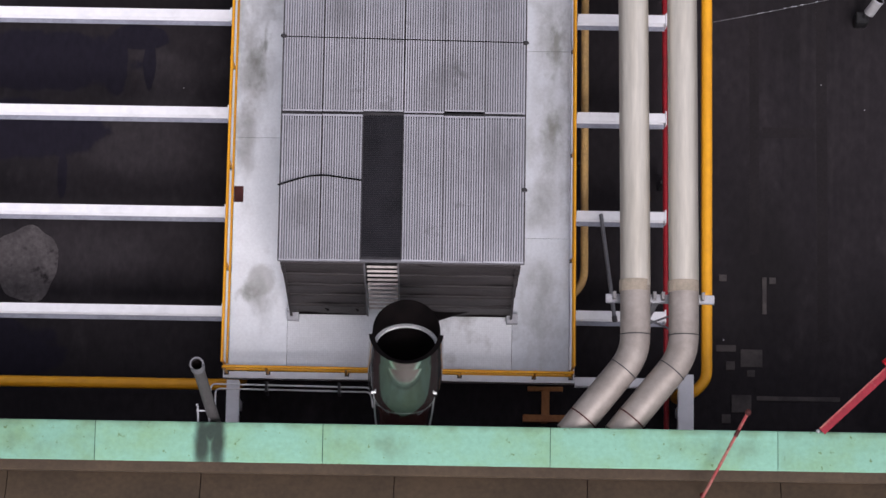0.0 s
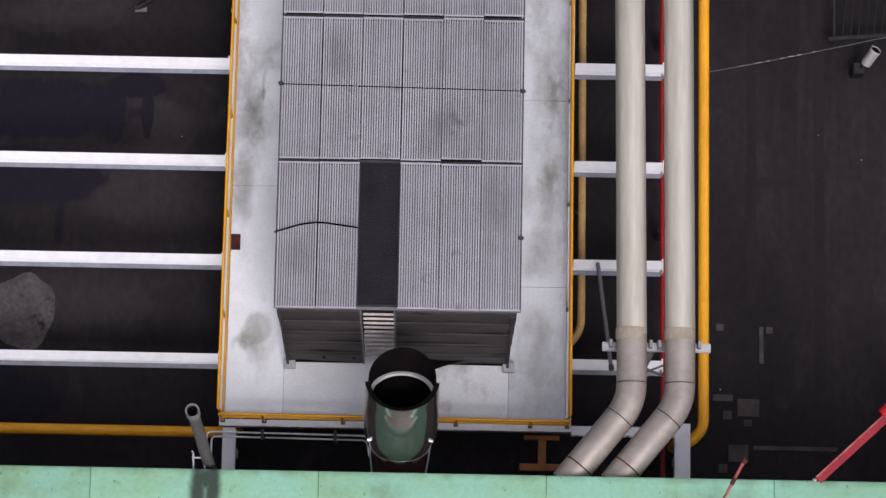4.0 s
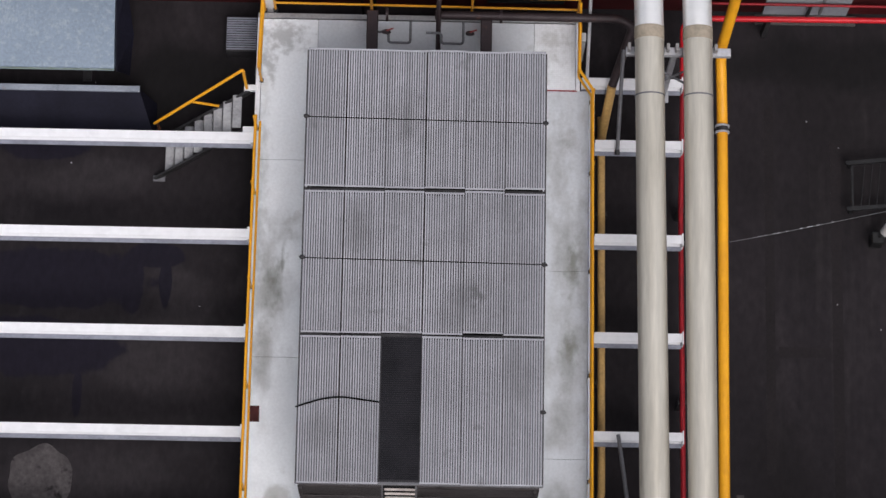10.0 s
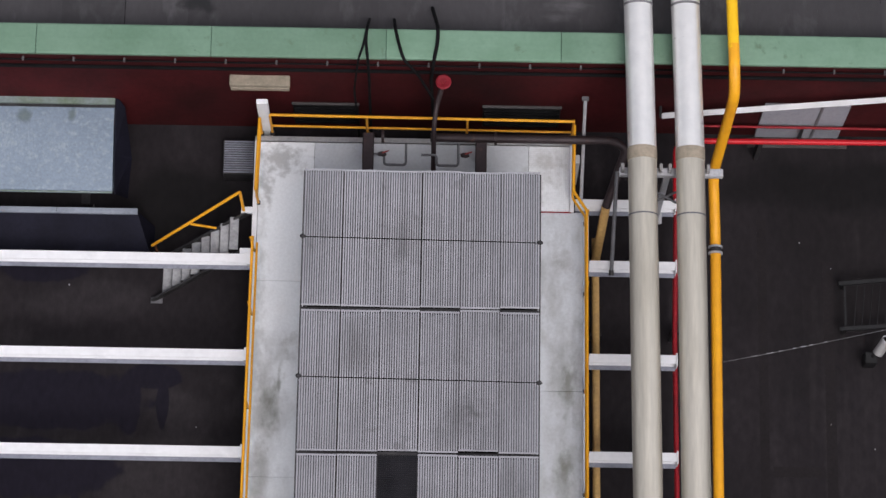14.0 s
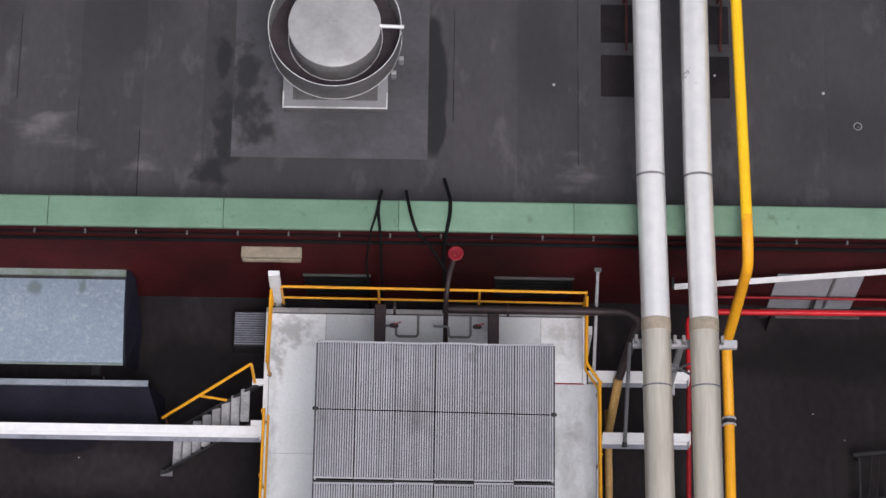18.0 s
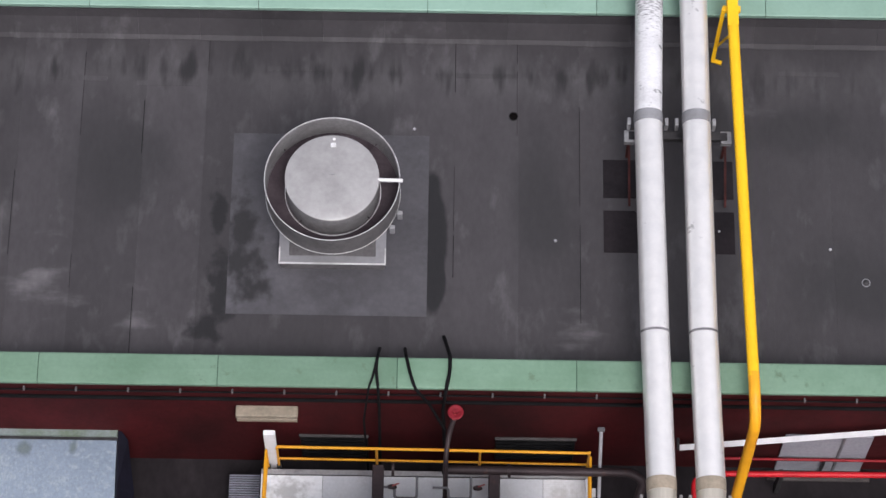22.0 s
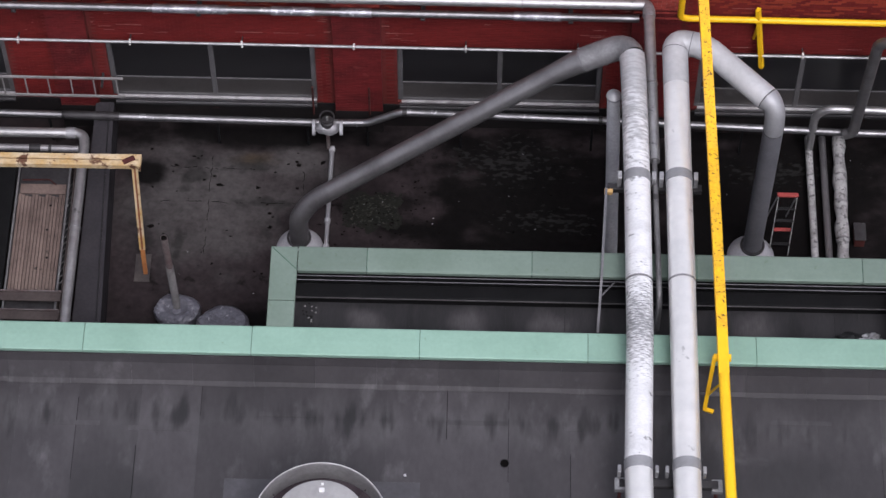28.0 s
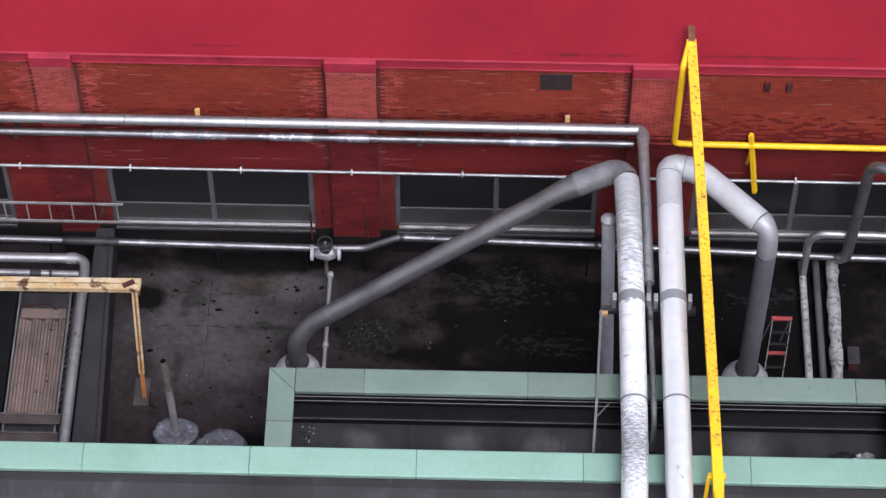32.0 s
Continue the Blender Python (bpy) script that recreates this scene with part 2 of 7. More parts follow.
YELLOW = surface("yellow_paint", (0.78, 0.36, 0.015), 0.4, second=(0.68, 0.3, 0.015), large=1.0, grain=5, grain_amount=0.06, bump=0.05)
YELLOW_BRIGHT = surface("bright_yellow_paint", (0.85, 0.5, 0.01), 0.4, second=(0.8, 0.46, 0.01), large=1.0, grain=5, grain_amount=0.05, bump=0.05)
YELLOW_FLAKED = surface("flaking_yellow_paint", (0.83, 0.45, 0.01), 0.5, second=(0.7, 0.37, 0.02), large=2.0, third=(0.1, 0.06, 0.02), third_scale=15, third_cut=0.58, soft=0.04, bump=0.1)
OCHRE = surface("faded_yellow_paint", (0.58, 0.36, 0.13), 0.55, second=(0.44, 0.28, 0.12), large=1.0)
RUST_YELLOW = surface("rusty_yellow_steel", (0.52, 0.43, 0.3), 0.65, second=(0.42, 0.26, 0.08), stain=0.5, large=1.6, third=(0.1, 0.045, 0.025), third_scale=3.0, third_cut=0.55)
GROUND_SEAM = surface("asphalt_seal", (0.0175, 0.0148, 0.0158), 0.8, second=(0.0145, 0.0124, 0.0132), large=1.2, contrast=0.3, spec=0.1)
RUST = surface("rust", (0.2, 0.075, 0.035), 0.8, second=(0.11, 0.04, 0.02), large=3)
RED_PAINT = surface("red_paint", (0.55, 0.012, 0.02), 0.4, second=(0.42, 0.012, 0.018), large=1.5, grain_amount=0.08)
RED_FADED = surface("faded_red_paint", (0.32, 0.055, 0.05), 0.6, second=(0.2, 0.04, 0.035), large=3)
DECK = surface("galvanised_deck", (0.82, 0.845, 0.865), 0.5, metal=0.08, second=(0.68, 0.7, 0.72), stain=0.42, large=0.45, grain=16, grain_amount=0.06, third=(0.44, 0.44, 0.43), third_scale=0.7, third_cut=0.63, soft=0.14, rand=0.04, bump=0.12, bump_scale=35)
# Greyer plates; part of the grey is steam's shade put into the colour.
DECK_GREY = surface("shaded_grey_deck", (0.6, 0.625, 0.655), 0.5, metal=0.08, second=(0.49, 0.51, 0.535), stain=0.45, large=0.4, contrast=0.25, grain=16, grain_amount=0.07, third=(0.36, 0.36, 0.36), third_scale=0.7, third_cut=0.62, soft=0.14, bump=0.12, bump_scale=35)
GALV = surface("galvanised_steel", (0.42, 0.42, 0.43), 0.45, metal=0.6, second=(0.3, 0.3, 0.31), large=2)
CLADDING_BEIGE = surface("dull_cladding", (0.63, 0.588, 0.508), 0.42, metal=0.62, second=(0.5, 0.463, 0.392), large=1.2, stretch=(2.5, 0.25, 2.5), grain=5, grain_amount=0.1, bump=0.03, bump_scale=5)
CLADDING_BRIGHT = surface("bright_cladding", (0.9, 0.885, 0.865), 0.36, metal=0.62, second=(0.78, 0.775, 0.77), third=(0.5, 0.49, 0.48), third_scale=2.2, third_cut=0.66, soft=0.06, large=0.9, grain=4, grain_amount=0.04, bump=0.03, bump_scale=5)
CLADDING_WORN = surface("flaking_cladding", (0.86, 0.86, 0.87), 0.4, metal=0.4, second=(0.6, 0.6, 0.61), stain=0.42, large=0.6, contrast=0.25, stretch=(1.4, 2.6, 1.4), grain=9, grain_amount=0.1, third=(0.3, 0.3, 0.305), third_scale=2.4, third_cut=0.63, soft=0.05, bump=0.1)
DARK_PIPE = surface("dark_grey_cladding", (0.2064, 0.2006, 0.2066), 0.42, metal=0.7, second=(0.129, 0.1249, 0.1294), large=1, grain_amount=0.06, bump=0.03)
MID_PIPE = surface("grey_cladding", (0.34, 0.34, 0.355), 0.52, metal=0.5, second=(0.27, 0.27, 0.28), large=1, grain_amount=0.06, bump=0.03)
# Shade on the pipe's upright leg, put into its cladding colour.
RISER = surface("shaded_blue_grey_cladding", (0.235, 0.235, 0.258), 0.5, metal=0.55, second=(0.17, 0.17, 0.19), large=0.8, contrast=0.3, grain_amount=0.08, bump=0.03)
SILVER = surface("silver_pipe", (0.32, 0.31, 0.32), 0.45, metal=0.6, second=(0.14, 0.135, 0.14), stain=0.5, large=1.3, contrast=0.25, grain_amount=0.15, third=(0.05, 0.05, 0.052), third_scale=3.5, third_cut=0.58, soft=0.1, bump=0.2)
STAINLESS = surface("stainless_steel", (0.6, 0.595, 0.575), 0.09, metal=0.97, second=(0.54, 0.54, 0.525), large=1, grain_amount=0.03, bump=0.0)
# Soot, holes and joints; also the black of painted shadow strips.
SOOT_AND_SHADE = surface("soot", (0.004, 0.0035, 0.0035), 0.95, second=(0.008, 0.006, 0.006), large=2, bump=0.1, spec=0.03)
FILL = surface("grey_fill_pack", (0.145, 0.145, 0.158), 0.7, second=(0.085, 0.085, 0.092), large=0.8, contrast=0.3, spec=0.2)
CABLE_BLACK = surface("black_cable", (0.008, 0.008, 0.009), 0.8, large=2, bump=0.05, spec=0.1)
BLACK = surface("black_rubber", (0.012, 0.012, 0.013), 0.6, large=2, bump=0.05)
DARK_STEEL = surface("dark_steel", (0.05, 0.048, 0.05), 0.5, metal=0.4, second=(0.03, 0.028, 0.03), large=2)
TAN_BAND = surface("tan_band", (0.31, 0.26, 0.2), 0.6, second=(0.24, 0.21, 0.16), large=3)
SLAT = surface("pale_plastic_slat", (0.385, 0.385, 0.415), 0.45, second=(0.27, 0.27, 0.29), large=0.45, contrast=0.3, grain=3, grain_amount=0.05, rand=0.1, bump=0.0, third=(0.13, 0.13, 0.13), third_scale=1.4, third_cut=0.62, soft=0.14, shared=True)
GRID_DARK = surface("dark_grid", (0.024, 0.0225, 0.028), 0.8, large=1.5)
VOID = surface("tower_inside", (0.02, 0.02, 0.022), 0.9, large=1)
LOUVRE = surface("dark_corrugated_sheet", (0.045, 0.039, 0.03975), 0.6, second=(0.02625, 0.0225, 0.02325), large=1.0, stretch=(0.5, 1, 2), contrast=0.3, third=(0.015, 0.01275, 0.01275), third_scale=2.0, third_cut=0.6)
PALE_LOUVRE = surface("pale_louvre", (0.5, 0.45, 0.42), 0.6, large=2)
TANK_BLUE = surface("blue_grey_tank", (0.2, 0.25, 0.315), 0.55, second=(0.165, 0.21, 0.265), stain=0.5, large=0.6, contrast=0.3, grain=14, grain_amount=0.14, third=(0.25, 0.3, 0.345), third_scale=8, third_cut=0.52, soft=0.14, bump=0.2, bump_scale=14, spec=0.3)
spots(TANK_BLUE, (0.3, 0.355, 0.39), ((-9.9, -7.3, 1.8, 1.0), (-8.4, -7.5, 0.6, 0.5)), 1.8, 14, (1.4, 0.7, 1), (-0.2, 0.3), 0.45)
spots(TANK_BLUE, (0.07, 0.09, 0.07), ((-9.3, -6.75, 0.25, 0.3), (-8.2, -6.7, 0.12, 0.25)), 0.8, 3, (1, 1, 1), (0.2, 1.0), 0.6)
TANK_LIP = surface("mossy_lip", (0.2, 0.24, 0.235), 0.6, second=(0.14, 0.18, 0.13), large=2, spec=0.3)
NAVY_SHEET = surface("dark_blue_sheet", (0.012, 0.0118, 0.021), 0.7, second=(0.008, 0.0078, 0.013), large=0.8, spec=0.1)
STEP = surface("worn_step", (0.42, 0.42, 0.43), 0.55, metal=0.3, second=(0.27, 0.27, 0.28), large=3, grain=20)
LID = surface("grey_lid", (0.4, 0.395, 0.395), 0.4, metal=0.3, second=(0.31, 0.305, 0.305), large=1.2, grain=8, grain_amount=0.08, bump=0.05)
SHROUD = surface("dull_zinc", (0.15625, 0.15, 0.1525), 0.5, metal=0.3, second=(0.10625, 0.10125, 0.10375), large=1.6)
BAFFLE = surface("dark_purple_grey", (0.0416, 0.032, 0.0376), 0.7, second=(0.064, 0.0512, 0.0576), large=1.5, spec=0.15)
DRUM = surface("pale_zinc", (0.299, 0.2932, 0.2967), 0.5, metal=0.3, second=(0.2185, 0.2127, 0.2162), large=1.6)
RIM = surface("bright_rim", (0.8, 0.8, 0.8), 0.35, metal=0.3, large=2, grain_amount=0.04)
FRAME_GREY = surface("grey_frame", (0.14, 0.138, 0.148), 0.5, second=(0.12, 0.12, 0.126), large=2)
WINDOW_FRAME = surface("dull_window_frame", (0.098, 0.095, 0.099), 0.55, second=(0.07, 0.067, 0.07), large=1.6)
LOWER_PANEL = surface("grimy_lower_panel", (0.05, 0.046, 0.0455), 0.4, second=(0.03, 0.0275, 0.027), stain=0.5, large=0.6, contrast=0.3, third=(0.07, 0.066, 0.066), third_scale=1.2, third_cut=0.6, soft=0.15)
SILL_METAL = surface("dull_bright_sill", (0.5, 0.49, 0.5), 0.4, metal=0.4, second=(0.22, 0.2, 0.2), stain=0.48, large=1.6, contrast=0.2)
PANEL_GREY = surface("grey_panel", (0.082, 0.077, 0.077), 0.5, second=(0.055, 0.051, 0.049), large=0.7, contrast=0.3)
SHUTTER = surface("pale_shutter", (0.4, 0.4, 0.42), 0.5, second=(0.32, 0.32, 0.34), large=1)
PLANK = surface("weathered_plank", (0.1556, 0.1155, 0.1001), 0.8, second=(0.08487, 0.06134, 0.05491), large=1.2, rand=0.15, third=(0.033, 0.02706, 0.02391), third_scale=3, third_cut=0.62, spec=0.2)
GREY_BAND = surface("grey_kerb", (0.034, 0.03128, 0.03536), 0.7, second=(0.0238, 0.02176, 0.02516), large=0.8, spec=0.2)
WRAP = surface("plastic_wrap", (0.13, 0.13, 0.152), 0.35, second=(0.07, 0.07, 0.085), stain=0.5, large=2.5, contrast=0.3, grain=12, grain_amount=0.3, third=(0.3, 0.3, 0.33), third_scale=8, third_cut=0.62, soft=0.05, bump=1.0, bump_scale=14)
FOIL = surface("crumpled_foil", (0.6, 0.6, 0.62), 0.3, metal=0.6, second=(0.2, 0.2, 0.2), large=4, bump=0.8, bump_scale=10)
LEAF = surface("wet_dark_leaf", (0.008, 0.0085, 0.004), 0.5, second=(0.015, 0.0125, 0.006), large=6, spec=0.4)
MOSS = surface("leaf_litter", (0.007, 0.0072, 0.0045), 0.9, second=(0.003, 0.003, 0.002), large=4, grain=20, grain_amount=0.4, bump=0.8)
FLANGE = surface("pale_flange", (0.27, 0.26, 0.26), 0.6, second=(0.17, 0.165, 0.165), large=2)


LAGGING = surface("dull_lagging", (0.46, 0.455, 0.455), 0.5, metal=0.3, second=(0.22, 0.215, 0.215), large=1.5, third=(0.12, 0.118, 0.118), third_scale=9, third_cut=0.52, soft=0.12, bump=0.3, bump_scale=12)
YARD_GREY = surface("dull_grey_jacket", (0.17, 0.168, 0.172), 0.5, metal=0.3, second=(0.1, 0.098, 0.102), large=1.4, third=(0.05, 0.049, 0.05), third_scale=3, third_cut=0.6, soft=0.1, bump=0.2, bump_scale=12)
ELBOW_GREY = surface("mottled_grey_elbow", (0.23, 0.228, 0.235), 0.45, metal=0.35, second=(0.12, 0.118, 0.123), stain=0.5, large=1.4, contrast=0.3, third=(0.33, 0.33, 0.34), third_scale=2.5, third_cut=0.62, soft=0.2, bump=0.06)
ROLLER = surface("dull_roller_slat", (0.31, 0.31, 0.345), 0.5, second=(0.25, 0.25, 0.28), large=1)
PLINTH = surface("black_wet_plinth", (0.0112, 0.0096, 0.01), 0.7, second=(0.024, 0.0192, 0.0192), stain=0.4, large=1.2, third=(0.048, 0.024, 0.0224), third_scale=2.2, third_cut=0.62, soft=0.08, spec=0.2)
PATCH_ROUGH = surface("crumbling_patch", (0.085, 0.076, 0.077), 0.85, second=(0.04, 0.036, 0.037), stain=0.5, large=1.4, contrast=0.3, grain=9, grain_amount=0.3, third=(0.021, 0.018, 0.019), third_scale=2.5, third_cut=0.57, soft=0.1, bump=0.5, bump_scale=20, spec=0.1)
TRENCH = surface("trench_bitumen", (0.02688, 0.0256, 0.02752), 0.6, second=(0.01408, 0.01344, 0.01472), large=0.8, contrast=0.3, stretch=(2.0, 0.35, 1), third=(0.0384, 0.03648, 0.0384), third_scale=1.3, third_cut=0.58, soft=0.15, spec=0.25)
TRENCH_WET = surface("wet_trench_seam", (0.014, 0.013, 0.0145), 0.5, large=1.5, spec=0.3)
EDGE_BLUE = surface("blue_grey_edge", (0.25, 0.275, 0.32), 0.6, second=(0.18, 0.2, 0.235), large=1.2, third=(0.2, 0.2, 0.22), third_scale=6, third_cut=0.62, spec=0.3)
# Grey that puts shade on the beams' lower flanges; grille ribs use it too.
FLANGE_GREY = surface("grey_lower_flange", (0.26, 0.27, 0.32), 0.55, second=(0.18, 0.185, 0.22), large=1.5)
CLADDING_DIRTY = surface("dirty_cladding", (0.36, 0.32, 0.285), 0.5, metal=0.5, second=(0.23, 0.2, 0.175), large=1.3, contrast=0.3, grain=6, grain_amount=0.12, bump=0.05)
ELBOW_PALE = surface("pale_grey_elbow", (0.52, 0.52, 0.53), 0.58, metal=0.3, second=(0.36, 0.36, 0.37), stain=0.5, large=1.2, contrast=0.3, grain=8, grain_amount=0.08, bump=0.05)
ORANGE_OLD = surface("faded_orange_paint", (0.42, 0.18, 0.06), 0.6, second=(0.3, 0.12, 0.045), large=1.5)
HEADER_BROWN = surface("dark_brown_paint", (0.042, 0.029, 0.031), 0.5, metal=0.2, second=(0.026, 0.018, 0.02), large=1.6, contrast=0.3, third=(0.075, 0.04, 0.036), third_scale=3, third_cut=0.62, soft=0.08)
OLD_PIPE = surface("old_brown_pipe", (0.07, 0.056, 0.052), 0.6, second=(0.045, 0.034, 0.032), large=1.5)
RUST_GREY = surface("stained_grey_pipe", (0.15, 0.13, 0.13), 0.6, second=(0.09, 0.05, 0.048), stain=0.5, large=2.5, contrast=0.25)
RUST_DARK = surface("dark_rusty_red", (0.07, 0.02, 0.018), 0.8, second=(0.035, 0.012, 0.011), large=3, spec=0.2)
POLE_RED = surface("rusty_red_paint", (0.3, 0.05, 0.05), 0.6, second=(0.36, 0.17, 0.13), large=2.5, third=(0.09, 0.03, 0.025), third_scale=6, third_cut=0.58, soft=0.06)
BEAM_RED = surface("worn_crimson_paint", (0.27, 0.012, 0.024), 0.6, second=(0.18, 0.012, 0.02), stain=0.5, large=1.4, contrast=0.3, third=(0.26, 0.07, 0.075), third_scale=6, third_cut=0.62, soft=0.08)
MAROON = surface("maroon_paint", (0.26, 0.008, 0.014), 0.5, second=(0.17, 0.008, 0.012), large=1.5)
for m in (DECK, DECK_GREY):
    spots(m, (0.25, 0.25, 0.235), ((-3.35, -13.6, 0.5, 1.7), (-3.5, -15.4, 0.3, 1.2), (3.3, -15.2, 0.55, 1.3), (3.15, -16.7, 0.5, 0.8), (3.3, -12.5, 0.45, 1.4), (-3.2, -18.9, 0.4, 0.6), (3.1, -18.9, 0.5, 1.0)), 1.3, 1.9, (1.3, 0.7, 1), (-0.3, 1.3), 0.75)
for m in (DECK, DECK_GREY):
    spots(m, (0.16, 0.165, 0.13), ((-3.35, -13.5, 0.3, 1.0), (-3.15, -13.2, 0.07, 0.6), (3.4, -15.0, 0.3, 0.8), (3.45, -13.0, 0.25, 0.9), (-3.45, -18.8, 0.3, 0.4)), 1.5, 4.5, (1.2, 0.8, 1), (-0.4, 1.0), 0.7)
for m in (DECK, DECK_GREY):
    spots(m, (0.27, 0.27, 0.26), ((3.2, -19.6, 0.6, 1.0), (2.9, -10.5, 0.7, 1.8), (3.1, -7.8, 0.5, 0.5), (-3.72, -12, 0.25, 5), (3.72, -14, 0.2, 5)), 1.3, 5, (1, 0.6, 1), (-0.3, 1.1), 0.5)
for m in (DECK, DECK_GREY):
    spots(m, (0.2, 0.2, 0.19), ((-3.3, -7.72, 0.75, 0.55), (-3.6, -8.4, 0.25, 0.6)), 1.2, 5.5, (1, 1, 1), (0.1, 1.0), 0.55)
for m in (DECK, DECK_GREY):
    spots(m, (0.3, 0.3, 0.28), ((-3.1, -18.55, 0.33, 0.38),), 0.25, 2.0, (1, 1, 1), (0.7, 1.1), 0.55)
spots(SLAT, (0.1, 0.1, 0.1), ((-1.3, -13.4, 0.5, 1.0), (0.9, -14.8, 0.9, 1.2), (1.9, -12.6, 0.6, 0.8), (-0.4, -11.0, 1.2, 0.8), (2.1, -16.8, 0.5, 1.2), (-2.0, -17.6, 0.5, 0.8)), 1.5, 1.7, (1, 0.6, 1), (-0.5, 1.0), 0.45)
spots(BITUMEN, (0.009, 0.0085, 0.01), ((-4.85, -3.9, 0.34, 1.5), (-4.95, -2.0, 0.24, 0.9), (-5.1, -4.7, 0.5, 0.5)), 1.1, 2.4, (1, 0.9, 1), (0.35, 0.95), 0.9)
spots(BITUMEN, (0.006, 0.0058, 0.007), ((-0.2, -2.45, 0.5, 1.98), (-0.05, -3.3, 0.3, 1.25)), 0.3, 1.6, (1, 0.8, 1), (0.76, 0.97), 0.92)
spots(BITUMEN, (0.023, 0.0222, 0.024), ((-7.4, -0.8, 1.9, 1.6), (7.8, 0.4, 2.6, 0.9), (2.4, -1.4, 0.8, 2.0), (9.5, -3.5, 1.8, 1.2)), 0.9, 0.9, (1, 0.7, 1), (0.3, 1.1), 0.75)
spots(BITUMEN, (0.13, 0.124, 0.13), ((-8.8, -3.6, 1.2, 1.2), (-6.6, -4.4, 0.9, 0.7), (3.2, -4.6, 1.2, 0.6), (7.6, 0.9, 1.4, 0.35)), 1.7, 1.5, (0.7, 1.5, 1), (-0.7, 0.6), 0.8)
spots(BITUMEN, (0.068, 0.065, 0.068), ((0, 1.6, 60, 0.9),), 1.5, 1.0, (1.3, 0.6, 1), (-0.5, 0.9), 0.75)
spots(BITUMEN, (0.012, 0.0115, 0.0125), ((0, 1.7, 60, 0.8),), 2.0, 1.6, (1.9, 0.35, 1), (-0.6, 0.35), 0.9)
spots(BITUMEN_NEW, (0.016, 0.0155, 0.0165), ((-4.45, -2.6, 0.55, 1.7), (-4.2, -3.6, 0.7, 0.7)), 1.2, 2.6, (1.1, 0.8, 1), (0.2, 0.9), 0.9)
spots(CLADDING_WORN, (0.2, 0.2, 0.206), ((4.78, 3.4, 3, 1.7),), 1.7, 9, (0.8, 3.6, 0.8), (-0.15, 0.85), 0.88)
spots(CLADDING_WORN, (0.27, 0.27, 0.275), ((4.78, 9.6, 3, 2.4),), 1.9, 5.5, (0.7, 3.0, 0.7), (-0.4, 0.9), 0.78)
spots(CLADDING_WORN, (0.4, 0.4, 0.41), ((4.78, 10.7, 3, 1.7),), 0.6, 1.6, (1, 2, 1), (0.3, 1.0), 0.75)
spots(RED_ROOF, (0.1, 0.01, 0.014), ((3.4, 13.72, 2.3, 0.09), (8.3, 13.74, 3.0, 0.08), (-5.5, 13.8, 1.2, 0.05)), 1.4, 2.2, (1, 2, 1), (-0.1, 0.9), 0.8)
spots(YARD, (0.06, 0.0555, 0.055), ((-6.2, 10.9, 2.9, 2.4), (-4.0, 12.2, 1.6, 0.8)), 0.7, 1.0, (0.8, 1.3, 1), (0.2, 1.2), 0.9)
spots(YARD, (0.0035, 0.0032, 0.0032), ((2.9, 10.8, 3.8, 3.3), (9.0, 11.0, 4.8, 4.4), (-1.6, 7.2, 2.6, 0.8), (-4.6, 13.2, 5, 0.45), (-7.9, 11.8, 0.5, 0.6), (-5.2, 6.8, 2.4, 0.9)), 1.1, 1.3, (0.7, 1.3, 1), (0.55, 1.35), 0.93)
spots(YARD, (0.005, 0.0046, 0.0046), ((-5.5, 11.2, 2.8, 2.0),), 1.6, 2.6, (0.8, 1.3, 1), (-0.75, -0.1), 0.8)
spots(YARD, (0.045, 0.033, 0.02), ((-5.0, 12.35, 0.9, 0.3),), 0.8, 1.4, (1, 1, 1), (0.1, 1.0), 0.7)
spots(YARD, (0.018, 0.0175, 0.0165), ((-6.6, 11.9, 0.6, 1.0), (-5.1, 12.2, 1.2, 0.35), (-6.9, 9.6, 0.25, 1.6), (-4.6, 11.0, 1.4, 0.3)), 1.2, 2.4, (0.8, 1.2, 1), (0.1, 0.8), 0.7)
spots(YARD, (0.017, 0.0165, 0.016), ((1.7, 12.5, 2.3, 1.0), (3.0, 10.6, 2.0, 0.5), (9.2, 12.3, 2.4, 0.6)), 2.4, 7.5, (0.7, 1.3, 1), (0.0, 0.35), 0.85)
spots(TRENCH, (0.013, 0.0122, 0.0132), ((-0.55, 4.0, 0.16, 1.1), (1.75, 3.9, 0.2, 1.2), (4.1, 4.1, 0.14, 0.9), (6.6, 3.9, 0.2, 1.1), (8.6, 4.2, 0.3, 0.7), (0.6, 3.6, 0.9, 0.3)), 0.7, 3.0, (1, 0.5, 1), (0.3, 1.1), 0.8)
spots(TRENCH, (0.085, 0.079, 0.082), ((-1.6, 4.3, 0.6, 0.5), (0.8, 4.4, 0.5, 0.6), (2.9, 4.3, 0.7, 0.5), (7.6, 4.2, 0.6, 0.6)), 1.0, 1.5, (1, 0.6, 1), (0.2, 1.1), 0.6)
spots(COPPER_OLD, (0.1, 0.15, 0.07), ((0, -22.25, 60, 0.16), (-0.5, -22.6, 1.2, 0.5), (6.5, -22.6, 1.6, 0.4), (-7, -22.7, 1.5, 0.4)), 1.6, 1.6, (1, 0.7, 1), (-0.5, 0.8), 0.5)
spots(ASPHALT, (0.0115, 0.0098, 0.0105), ((10.2, -9.5, 3.0, 4.2), (8.4, -17.5, 1.0, 2.0)), 0.9, 0.7, (1.2, 0.7, 1), (0.2, 1.1), 0.75)
